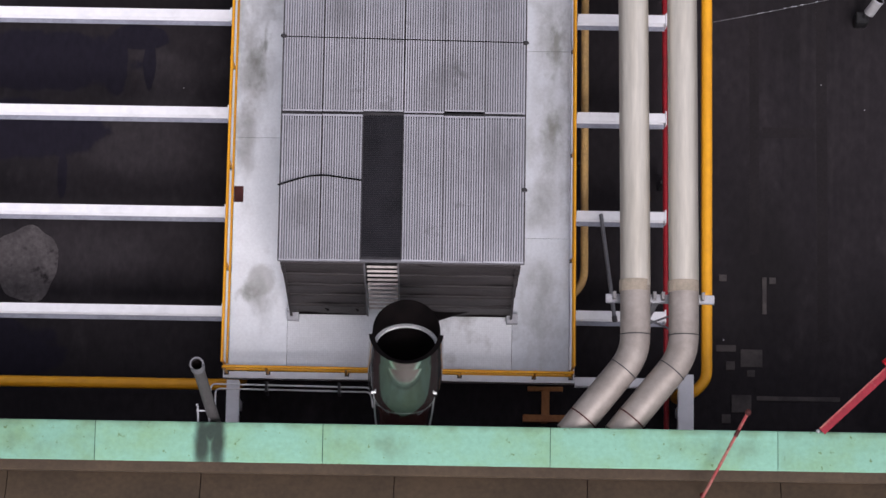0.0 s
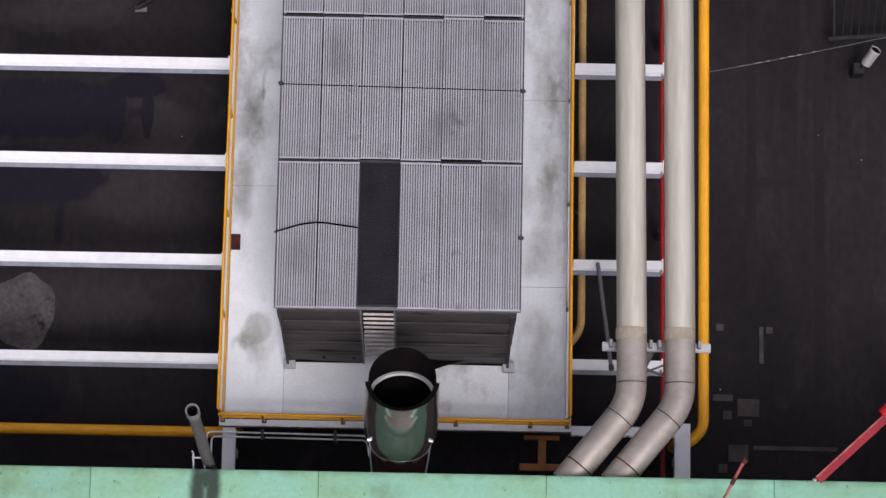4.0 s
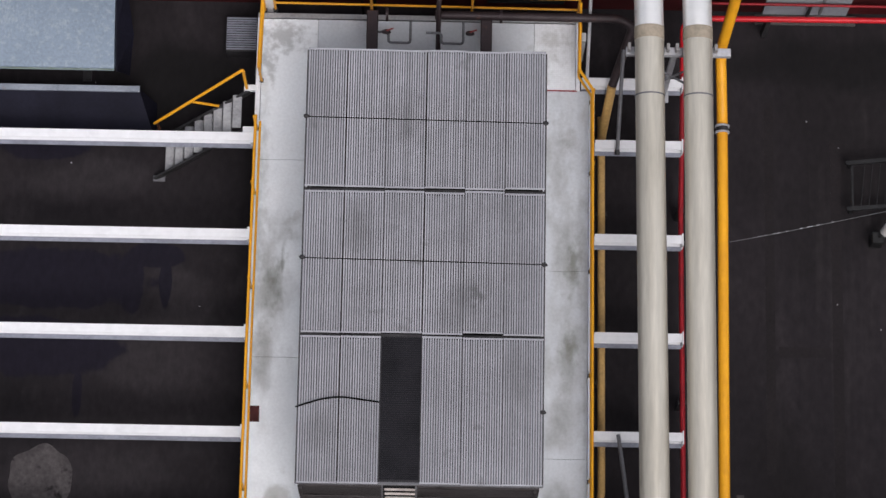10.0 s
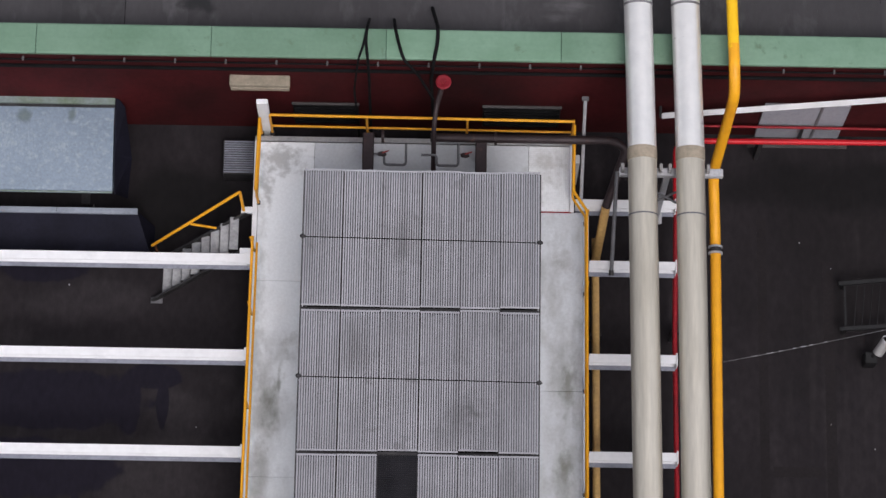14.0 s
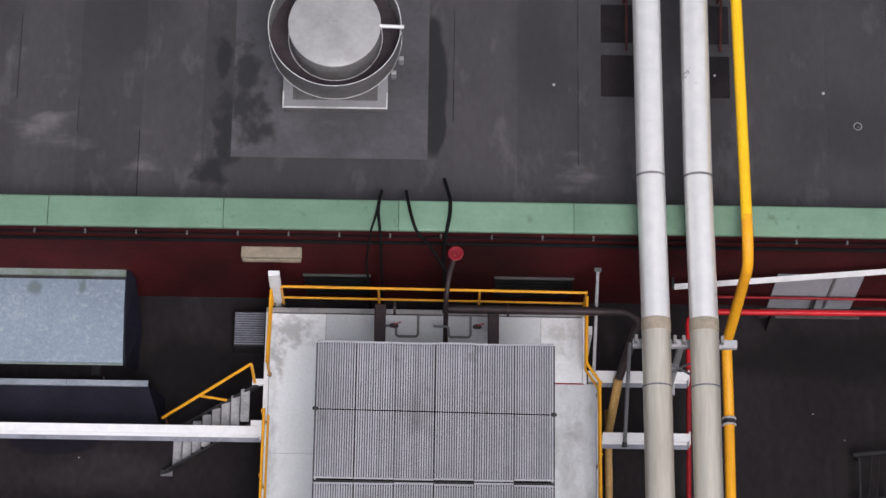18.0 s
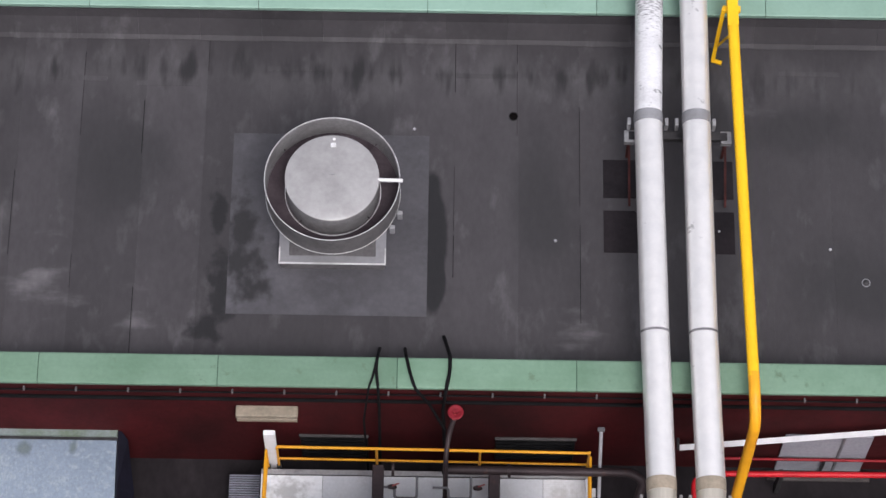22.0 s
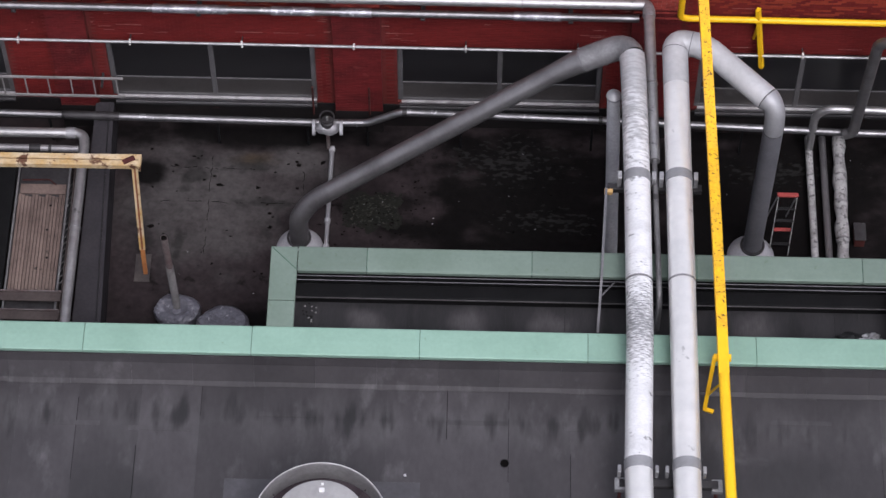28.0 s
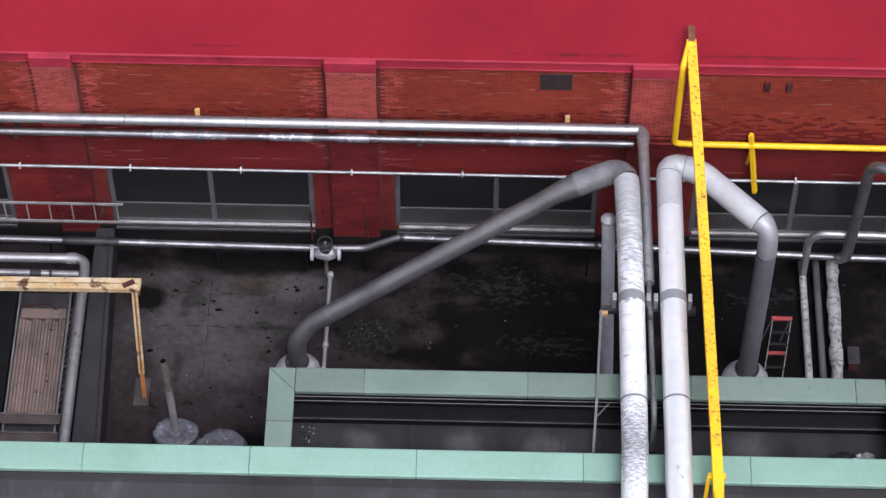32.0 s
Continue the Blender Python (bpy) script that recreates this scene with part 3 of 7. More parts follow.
spots(ASPHALT, (0.031, 0.0265, 0.029), ((-6.0, -15.2, 1.6, 1.0), (-7.5, -17.8, 2.4, 0.9), (-5.6, -13.6, 0.7, 0.9), (-8, -10.8, 2.2, 0.6)), 0.8, 0.9, (0.8, 1.2, 1), (0.4, 1.1), 0.7)
spots(ASPHALT, (0.0098, 0.0082, 0.015), ((-8.6, -13.2, 2.5, 0.8), (-9.0, -14.8, 2.3, 0.8), (-6.2, -12.6, 0.75, 0.35), (-5.95, -13.2, 0.16, 0.7), (-7.88, -15.9, 0.13, 0.6), (-6.75, -13.2, 0.35, 0.8), (-8.9, -9.9, 1.2, 0.5), (-10.5, -20, 3, 1)), 0.35, 1.6, (1, 1, 1), (0.84, 0.97), 0.9)
# Paints shade along the red wall's foot, and dark patches beside the tank.
spots(ASPHALT, (0.007, 0.0064, 0.0068), ((-5.6, -8.2, 1.5, 1.1), (-6.4, -8.9, 0.9, 0.9), (10.5, -7.6, 4.5, 0.7)), 0.7, 0.9, (1, 1, 1), (0.5, 1.2), 0.85)
spots(ASPHALT, (0.029, 0.0248, 0.0262), ((10, -14, 3.4, 9),), 1.4, 1.3, (3.0, 0.16, 1), (-0.4, 0.5), 0.5)
spots(COPPER_OLD, (0.012, 0.014, 0.012), ((-3.93, -22.6, 0.2, 0.8), (-3.62, -22.6, 0.2, 0.8), (-3.78, -22.4, 0.3, 0.3)), 0.5, 3, (1, 0.5, 1), (0.3, 1.25), 0.92)


def tread_pattern(m, size):
    """Adds the raised lozenges of tread plate, as relief and rubbed tips."""
    n, l = m.node_tree.nodes, m.node_tree.links
    bsdf, hsv = n["Principled BSDF"], next(k for k in n if k.type == "HUE_SAT")
    co = next(k for k in n if k.type == "TEX_COORD")
    mp = n.new("ShaderNodeMapping")
    mp.inputs["Rotation"].default_value = (0, 0, radians(45))
    l.new(co.outputs["Object"], mp.inputs["Vector"])
    ch = n.new("ShaderNodeTexChecker")
    ch.inputs["Scale"].default_value = 1 / size
    ch.inputs["Color1"].default_value, ch.inputs["Color2"].default_value = (0.5, 0.5, 0.52, 1), (0.66, 0.67, 0.69, 1)
    l.new(mp.outputs["Vector"], ch.inputs["Vector"])
    x = n.new("ShaderNodeMix")
    x.data_type = "RGBA"
    x.inputs[0].default_value = 0.2
    l.new(hsv.inputs["Color"].links[0].from_socket, x.inputs[6])
    l.new(ch.outputs["Color"], x.inputs[7])
    l.new(x.outputs[2], hsv.inputs["Color"])


TREAD_PLATE = surface("tread_plate", (0.74, 0.76, 0.78), 0.5, metal=0.08, second=(0.6, 0.615, 0.63), stain=0.45, large=0.5, grain=16, grain_amount=0.08, third=(0.36, 0.36, 0.35), third_scale=0.9, third_cut=0.6, soft=0.14, bump=0.15, bump_scale=35)
tread_pattern(TREAD_PLATE, 0.035)
spots(TREAD_PLATE, (0.4, 0.4, 0.39), ((2.95, -7.75, 0.5, 0.5), (2.7, -8.5, 0.3, 0.5), (-1.9, -7.6, 0.8, 0.3)), 1.2, 6.0, (1, 1, 1), (0.0, 1.0), 0.6)


def glass(name):
    m = bpy.data.materials.new(name)
    m.use_nodes = True
    b = m.node_tree.nodes["Principled BSDF"]
    b.inputs["Base Color"].default_value = (0.075, 0.072, 0.08, 1)
    b.inputs["Roughness"].default_value = 0.28
    b.inputs["Transmission Weight"].default_value = 0.85
    b.inputs["IOR"].default_value = 1.45
    return m


GLASS = glass("window_glass")


# ---------------------------------------------------------------- building blocks
def thing(name, at, label="", category="", group="", kind=""):
    ob = new(name)
    ob.empty_display_size = 0.2
    ob.location = at
    return tagged(ob, label, category, group, kind)


def origin_of(parent):
    """Where the parent's own frame lies: an Empty at its base, or the world's origin for a part."""
    return parent.location.copy() if parent.parent is None and parent.data is None else Vector()


def part(name, bm, material, parent, label="", smooth=False):
    """Links a bmesh, given in world metres, as one mesh object under a thing or a part."""
    me = bpy.data.meshes.new(name)
    bm.normal_update()
    bm.to_mesh(me)
    bm.free()
    return hang(name, me, material, parent, label, smooth)


def hang(name, me, material, parent, label="", smooth=False, at=None):
    if material and not me.materials:
        me.materials.append(material)
    if smooth:
        me.polygons.foreach_set("use_smooth", [True] * len(me.polygons))
        me.set_sharp_from_angle(angle=radians(40))
    ob = new(name, me)
    if parent is not None:
        ob.parent = parent
        base = origin_of(parent)
        ob.matrix_parent_inverse = Matrix.Translation(-base)
    if at is not None:
        ob.location = at
    if label:
        ob["label"] = label
    return ob


def box(x0, y0, z0, x1, y1, z1, bevel=0.0, bm=None):
    own = bm is None
    bm = bm or bmesh.new()
    c = [bm.verts.new((x, y, z)) for z in (z0, z1) for y in (y0, y1) for x in (x0, x1)]
    faces = [bm.faces.new([c[i] for i in f]) for f in ((0, 2, 3, 1), (4, 5, 7, 6), (0, 1, 5, 4), (2, 6, 7, 3), (0, 4, 6, 2), (1, 3, 7, 5))]
    if bevel and own:
        bmesh.ops.bevel(bm, geom=bm.edges[:], offset=bevel, segments=1, affect="EDGES")
    return bm


def rounded(points, bend):
    """The polyline with its corners turned into arcs."""
    pts = [Vector(p) for p in points]
    out = [pts[0]]
    for a, b, c in zip(pts, pts[1:], pts[2:]):
        u, v = (a - b).normalized(), (c - b).normalized()
        cut = min(bend, (a - b).length * 0.45, (c - b).length * 0.45)
        if u.angle(-v, 0) < 0.03:
            out.append(b)
            continue
        p, q = b + u * cut, b + v * cut
        for k in range(7):
            s = k / 6
            out.append(p * (1 - s) ** 2 + b * 2 * s * (1 - s) + q * s * s)
    out.append(pts[-1])
    return out


def tube(points, r, bend=0.0, seg=16, bm=None, hollow=False):
    """A round bar or pipe along a polyline; r is one radius or one for each point."""
    own = bm or bmesh.new()
    pts = rounded(points, bend) if bend else [Vector(p) for p in points]
    radii = list(r) if isinstance(r, (list, tuple)) else [r] * len(pts)
    ahead = (pts[1] - pts[0]).normalized()
    side = ahead.orthogonal().normalized()
    rings = []
    for i, p in enumerate(pts):
        d = (pts[min(i + 1, len(pts) - 1)] - pts[max(i - 1, 0)]).normalized()
        side = (side - d * side.dot(d)).normalized()
        up = d.cross(side)
        k = 1.0
        if 0 < i < len(pts) - 1:
            half = (pts[i] - pts[i - 1]).angle(pts[i + 1] - pts[i], 0) / 2
            k = 1 / max(0.7, math.cos(half)) if not bend else 1.0
        rings.append([own.verts.new(p + (side * math.cos(a) + up * math.sin(a)) * radii[i] * k) for a in (2 * math.pi * j / seg for j in range(seg))])
    for a, b in zip(rings, rings[1:]):
        for j in range(seg):
            own.faces.new((a[j], a[(j + 1) % seg], b[(j + 1) % seg], b[j]))
    if not hollow:
        own.faces.new(rings[0][::-1])
        own.faces.new(rings[-1])
    return own


def bar(p, q, w, h, bm=None):
    """A straight bar of rectangular section w across and h high."""
    own = bm or bmesh.new()
    p, q = Vector(p), Vector(q)
    d = (q - p).normalized()
    side = d.cross(Vector((0, 0, 1)))
    side = side.normalized() if side.length > 1e-3 else Vector((1, 0, 0))
    up = side.cross(d)
    c = [own.verts.new(e + side * w / 2 * s + up * h / 2 * t) for e in (p, q) for s, t in ((-1, -1), (1, -1), (1, 1), (-1, 1))]
    for f in ((0, 1, 2, 3), (7, 6, 5, 4), (0, 4, 5, 1), (1, 5, 6, 2), (2, 6, 7, 3), (3, 7, 4, 0)):
        own.faces.new([c[i] for i in f])
    bmesh.ops.recalc_face_normals(own, faces=own.faces[:]) if bm is None else None
    return own


def h_section(p, q, w, h, t=0.02, wide=0.0):
    """A rolled H beam along p to q, its top at the height of p and q."""
    p, q = Vector(p), Vector(q)
    bm = bmesh.new()
    for dz, ww, hh in ((-t / 2, w, t), (-h / 2, t * 0.8, h - 2 * t), (-h + t / 2, w + wide, t)):
        bar(p + Vector((0, 0, dz)), q + Vector((0, 0, dz)), ww, hh, bm)
    bmesh.ops.recalc_face_normals(bm, faces=bm.faces[:])
    return bm


def lathe(profile, centre, seg=48, bm=None):
    """Turns a profile of (radius, height) round the upright axis through centre."""
    bm = bm or bmesh.new()
    c = Vector(centre)
    rings = [[bm.verts.new(c + Vector((r * math.cos(a), r * math.sin(a), z))) for a in (2 * math.pi * j / seg for j in range(seg))] for r, z in profile]
    for a, b in zip(rings, rings[1:]):
        for j in range(seg):
            bm.faces.new((a[j], a[(j + 1) % seg], b[(j + 1) % seg], b[j]))
    if profile[0][0] > 1e-4:
        bm.faces.new(rings[0][::-1])
    if profile[-1][0] > 1e-4:
        bm.faces.new(rings[-1])
    return bm


def shell(r0, r1, z0, z1, centre, seg=64):
    """An upright open ring with wall thickness."""
    bm = bmesh.new()
    c = Vector(centre)
    rings = [[bm.verts.new(c + Vector((r * math.cos(a), r * math.sin(a), z))) for a in (2 * math.pi * j / seg for j in range(seg))] for r, z in ((r0, z0), (r1, z0), (r1, z1), (r0, z1))]
    for k in range(4):
        a, b = rings[k], rings[(k + 1) % 4]
        for j in range(seg):
            bm.faces.new((a[j], a[(j + 1) % seg], b[(j + 1) % seg], b[j]))
    bmesh.ops.recalc_face_normals(bm, faces=bm.faces[:])
    return bm


def lump(centre, size, seed, rough=0.18, fine=0.0):
    bm = bmesh.new()
    bmesh.ops.create_icosphere(bm, subdivisions=4 if fine else 3, radius=1)
    for v in bm.verts:
        k = 1 + rough * noise.noise(v.co * 1.7 + Vector((seed, 0, 0))) + rough * 0.5 * noise.noise(v.co * 4 + Vector((0, seed, 0)))
        k += fine * (abs(noise.noise(v.co * 3.1 + Vector((0, 0, seed)))) + 0.6 * abs(noise.noise(v.co * 7.3 + Vector((seed, seed, 0)))))
        v.co = Vector((v.co.x * size[0] * k, v.co.y * size[1] * k, v.co.z * size[2] * k))
        v.co += Vector(centre)
    return bm


def collar(parent, p, q, at, r, width, material=None, name="collar", label=""):
    """A band round a pipe that runs from p to q, centred at metres from p."""
    p, q = Vector(p), Vector(q)
    d = (q - p).normalized()
    c = p + d * at
    return part(name, tube([c - d * width / 2, c + d * width / 2], r, seg=24), material, parent, label, True)


# ---------------------------------------------------------------- setting
DECK_Z, ROOF_Z, YARD_Z, WALL_Y = 1.7, 4.15, -1.1, 13.6


def sheet(name, rows, x0, x1, material, label, category):
    """A ground sheet from a profile of (y, z)."""
    bm = bmesh.new()
    v = [[bm.verts.new((x, y, z)) for y, z in rows] for x in (x0, x1)]
    for k in range(len(rows) - 1):
        f = bm.faces.new((v[0][k], v[1][k], v[1][k + 1], v[0][k + 1]))
        f.material_index = 1 if rows[k][0] > -2 else 0
    ob = part(name, bm, None, None)
    for m in material:
        ob.data.materials.append(m)
    return tagged(ob, label, category, kind="structure")


sheet("ground", [(-900, 0), (-1, 0), (-0.9, YARD_Z), (900, YARD_Z)], -900, 900, (ASPHALT, YARD), "dark damp asphalt and stained concrete yard ground", "ground")


def coping_run(parent, name, x0, x1, joint, step, y0, y1, z, material, thick=0.09):
    """Folded metal coping panels along x, with open joints, drip edges front and back."""
    xs = [x0]
    x = joint - step * math.ceil((joint - x0) / step) + step
    while x < x1 - 0.3:
        if x > x0 + 0.3:
            xs.append(x)
        x += step
    xs.append(x1)
    for a, b in zip(xs, xs[1:]):
        bm = bmesh.new()
        g = 0.008
        prof = [(y0, z - 0.16), (y0 - 0.02, z - 0.02), (y0 + 0.01, z), ((y0 + y1) / 2, z + 0.012), (y1 - 0.01, z), (y1 + 0.02, z - 0.02), (y1, z - 0.12), (y1 - 0.03, z - thick), (y0 + 0.03, z - thick)]
        ends = [[bm.verts.new((xx, y, zz)) for y, zz in prof] for xx in (a + g, b - g)]
        for k in range(len(prof)):
            bm.faces.new((ends[0][k], ends[1][k], ends[1][(k + 1) % len(prof)], ends[0][(k + 1) % len(prof)]))
        bm.faces.new(ends[0][::-1])
        bm.faces.new(ends[1])
        bmesh.ops.recalc_face_normals(bm, faces=bm.faces[:])
        part(name, bm, material, parent)
        if b < x1 - 0.01:
            part("joint_strip", box(b - 0.03, y0 + 0.035, z - thick - 0.02, b + 0.03, y1 - 0.035, z - 0.03), COPPER_DARK, parent)


# first building, under the start of the walk
parapet = thing("parapet_wall_1", (0, -22.6, 0), "rendered parapet wall with worn green copper coping", "parapet", kind="structure")
part("wall", box(-40, -22.92, 0, 40, -22.28, 6.0), RED_WALL, parapet)
part("coping_bed", box(-40, -22.98, 5.94, 40, -22.26, 6.0), COPPER_DARK, parapet)
# Unseen fascia, added so the polished duct mirrors green.
for k in range(17):
    x = -38 + 4.67 * k
    part("fascia_panel", box(x + 0.01, -22.275, 5.0, x + 4.66, -22.262, 5.935), COPPER_OLD, parapet, "added green fascia sheet, mirrored by the duct")
coping_run(parapet, "coping_panel", -40, 40, -6.14, 4.67, -23.0, -22.22, 6.1, COPPER_OLD)
# Pitch made up: the unseen upper slope gives the duct its brown reflection.
roof = thing("roof_1", (0, -30, 5.3), "brown weathered roof with sheet seams, unseen slope added", "roof", kind="structure")
for k in range(18):
    x = -36 + 4 * k
    rise = 0.006 * (k % 2)
    bm = bmesh.new()
    c = [bm.verts.new(p) for p in ((x + 0.01, -44, 14.9), (x + 3.99, -44, 14.9), (x + 0.01, -22.93, 5.2), (x + 3.99, -22.93, 5.2), (x + 0.01, -44, 15.0 + rise), (x + 3.99, -44, 15.0 + rise), (x + 0.01, -22.93, 5.3 + rise), (x + 3.99, -22.93, 5.3 + rise))]
    for f in ((0, 2, 3, 1), (4, 5, 7, 6), (0, 1, 5, 4), (2, 6, 7, 3), (0, 4, 6, 2), (1, 3, 7, 5)):
        bm.faces.new([c[i] for i in f])
    part("roof_sheet", bm, BROWN_ROOF, roof)
part("gutter_edge", box(-36, -23.2, 5.3, 36, -22.93, 5.62, 0.02), BROWN_ROOF, roof)

# second building with its bitumen roof
hall = thing("wall_2", (0, -6.3, 0), "oxblood red painted wall below a green coping", "wall", kind="structure")
part("south_wall", box(-40, -6.36, 0, 40, -5.95, 5.12), RED_WALL, hall)
# Black north face: its strip under the coping stands for shade.
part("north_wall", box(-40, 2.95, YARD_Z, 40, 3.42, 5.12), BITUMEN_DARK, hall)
part("coping_bed", box(-40, -6.46, 5.06, 40, -5.87, 5.115), COPPER_DARK, hall)
part("coping_bed", box(-40, 2.9, 5.06, 40, 3.5, 5.115), COPPER_DARK, hall)
coping_run(hall, "coping_panel", -40, 40, -4.71, 3.9, -6.49, -5.82, 5.2, COPPER)
coping_run(hall, "coping_panel", -40, 40, -4.19, 3.9, 2.84, 3.54, 5.2, COPPER_NORTH)
part("conduit_rail", tube([(-40, -6.43, 4.55), (40, -6.43, 4.55)], 0.022, seg=8), CABLE_BLACK, hall)
part("gutter", box(-40, -6.45, 4.06, 40, -6.37, 4.12, 0.015), CABLE_BLACK, hall)
part("roof_base", box(-40, -5.95, 3.8, 40, 2.95, 4.135), BITUMEN_DARK, hall)
for k in range(56):
    x = -40 + 1.434 * k
    bm = bmesh.new()
    drop = 0.01 * (k % 3)
    profile = ((2.5 + drop, 4.17), (2.62, 4.2), (2.84, 4.62), (2.9, 4.86 + drop), (2.948, 4.86 + drop), (2.948, 4.136), (2.5 + drop, 4.136))
    ends = [[bm.verts.new((e, y, z)) for y, z in profile] for e in (x, x + 1.431)]
    for j in range(7):
        bm.faces.new((ends[0][j], ends[1][j], ends[1][(j + 1) % 7], ends[0][(j + 1) % 7]))
    bm.faces.new(ends[0][::-1])
    bm.faces.new(ends[1])
    bmesh.ops.recalc_face_normals(bm, faces=bm.faces[:])
    part("upstand", bm, BITUMEN, hall, "bitumen sheet dressed up the parapet")
part("upstand", box(-40, -5.948, 4.135, 40, -5.75, 4.6, 0.03), BITUMEN_DARK, hall)
for k in range(26):
    x = -14.68 + 1.14 * k
    part("cable_clip", box(x - 0.022, -6.46, 4.52, x + 0.022, -6.362, 4.6, 0.006), SHROUD, hall)

roof2 = thing("roof_2", (0, -1.5, ROOF_Z), "dark grey bitumen sheet roof with seams and stains", "roof", kind="structure")
for k in range(22):
    x = -15.4 + 1.434 * k
    part("roof_sheet", box(x, -5.75, ROOF_Z - 0.012, x + 1.47, 2.735, ROOF_Z + 0.004 + 0.005 * (k % 2), 0.002), BITUMEN, roof2)
for x0, x1 in ((-40, -15.42), (16.2, 40)):
    part("roof_sheet", box(x0, -5.75, ROOF_Z - 0.012, x1, 2.72, ROOF_Z), BITUMEN, roof2)
seam_rng = random.Random(21)
for k in range(1, 22):
    x = -15.4 + 1.434 * k
    y = -5.7
    while y < 2.5:
        e = min(2.7, y + seam_rng.uniform(0.8, 2.6))
        if seam_rng.random() < 0.3:
            part("seam_bead", box(x + seam_rng.uniform(-0.004, 0.004), y, ROOF_Z + 0.004, x + 0.012, e, ROOF_Z + 0.0135), BITUMEN_DARK, roof2)
        y = e + seam_rng.uniform(0.1, 0.8)
for x in (-9.1, -7.0, -4.0, 0.4, 3.1, 7.9):
    part("cross_lap", box(x, 1.5 + 0.3 * math.sin(x), ROOF_Z + 0.009, x + 1.41, 1.62 + 0.3 * math.sin(x), ROOF_Z + 0.016), BITUMEN, roof2)

# trench behind the second roof
trench = thing("parapet_trench", (0, 4.5, ROOF_Z), "green coped parapet round a dark roof trench", "parapet", kind="structure")
part("trench_floor", box(-3.8, 3.42, 3.7, 11.4, 5.25, ROOF_Z), TRENCH, trench)
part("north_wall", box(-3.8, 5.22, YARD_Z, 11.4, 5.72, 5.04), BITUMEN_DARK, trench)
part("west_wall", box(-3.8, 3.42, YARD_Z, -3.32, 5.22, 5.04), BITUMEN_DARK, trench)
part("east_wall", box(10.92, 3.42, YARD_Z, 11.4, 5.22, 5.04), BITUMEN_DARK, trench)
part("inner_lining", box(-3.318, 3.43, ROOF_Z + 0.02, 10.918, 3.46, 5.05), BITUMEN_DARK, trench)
part("ledge", box(-3.32, 4.84, ROOF_Z, 10.92, 5.218, 4.45, 0.03), BITUMEN_DARK, trench)
part("ledge_trim", tube([(-3.3, 4.82, 4.42), (10.9, 4.82, 4.42)], 0.02, seg=8), DARK_STEEL, trench)
coping_run(trench, "coping_panel", -3.24, 10.82, 2.3, 3.9, 5.16, 5.79, 5.13, COPPER_TRENCH)
for x0, x1 in ((-3.88, -3.25), (10.83, 11.47)):
    for a, b in ((3.56, 4.3), (4.316, 5.79)):
        part("coping_panel", box(x0, a, 4.99, x1, b, 5.13, 0.012), COPPER_TRENCH, trench)
for x, y0, w in ((-0.6, 3.5, 0.03), (1.7, 3.9, 0.02), (3.1, 3.6, 0.02), (6.6, 3.5, 0.025), (9.5, 3.5, 0.03)):
    part("floor_seam", box(x, y0, ROOF_Z, x + w, 4.83, ROOF_Z + 0.005), TRENCH_WET, trench)
for z, y in ((4.62, 5.19), (4.8, 5.2)):
    part("wall_rail", tube([(-3.3, y, z), (10.9, y, z)], 0.011, seg=8), FRAME_GREY, trench)

for a, b in (((-3.87, 5.78, 5.137), (-3.26, 5.17, 5.137)), ((11.46, 5.78, 5.137), (10.84, 5.17, 5.137))):
    part("mitre_joint", bar(a, b, 0.014, 0.012), COPPER_DARK, trench)
scrap_rng = random.Random(6)
for k in range(16):
    x, y = scrap_rng.gauss(-2.95, 0.1), scrap_rng.gauss(4.55, 0.14)
    part("leaf_scrap", lump((x, y, ROOF_Z + 0.02), (0.022, 0.018, 0.01), k, 0.5), FLANGE if k % 2 == 0 else MOSS, trench)

# ---------------------------------------------------------------- brick building
wall_n = thing("wall_north", (0, WALL_Y, YARD_Z), "red brick factory wall with pilasters and painted cornice", "wall", kind="structure")
WINDOWS = ((-17.6, -11.45), (-8.82, -3.35), (-1.2, 4.2), (6.7, 12.1))
WIN_Z = (0.0, 2.52)
PILLARS = ((-10.22, -9.2), (-2.86, -1.6), (4.83, 6.1), (12.75, 14.0))


def wall_piece(x0, x1, z0, z1, y=WALL_Y, depth=0.4):
    part("brickwork", box(x0, y, z0, x1, y + depth, z1), MORTAR, wall_n)


wall_piece(-40, 40, WIN_Z[1], 7.01)
wall_piece(-40, 40, YARD_Z, WIN_Z[0])
edges = [-40] + [e for w in WINDOWS for e in w] + [40]
for a, b in zip(edges[::2], edges[1::2]):
    wall_piece(a, b, WIN_Z[0], WIN_Z[1])
part("plinth", box(-40, WALL_Y - 0.04, YARD_Z, 40, WALL_Y - 0.002, -0.115), PLINTH, wall_n, "black damp wall foot")
for a, b in PILLARS:
    part("pilaster", box(a + 0.005, WALL_Y - 0.22, 4.7, b - 0.005, WALL_Y - 0.001, 6.96), MORTAR_PALE, wall_n)
    part("pilaster_foot", box(a, WALL_Y - 0.22, YARD_Z, b, WALL_Y - 0.001, 4.7), MORTAR, wall_n)
    part("plinth", box(a - 0.01, WALL_Y - 0.25, YARD_Z, b + 0.01, WALL_Y - 0.24, -0.13), PLINTH, wall_n)
    part("pilaster_cap", box(a - 0.02, WALL_Y - 0.27, 6.96, b + 0.02, WALL_Y - 0.08, 7.36, 0.015), RED_TRIM, wall_n)
part("cornice", box(-40, WALL_Y - 0.08, 7.02, 40, WALL_Y + 0.4, 7.3, 0.015), RED_TRIM, wall_n)
part("cornice_bead", box(-40, WALL_Y - 0.11, 7.0, 40, WALL_Y - 0.081, 7.035, 0.006), RED_TRIM, wall_n)
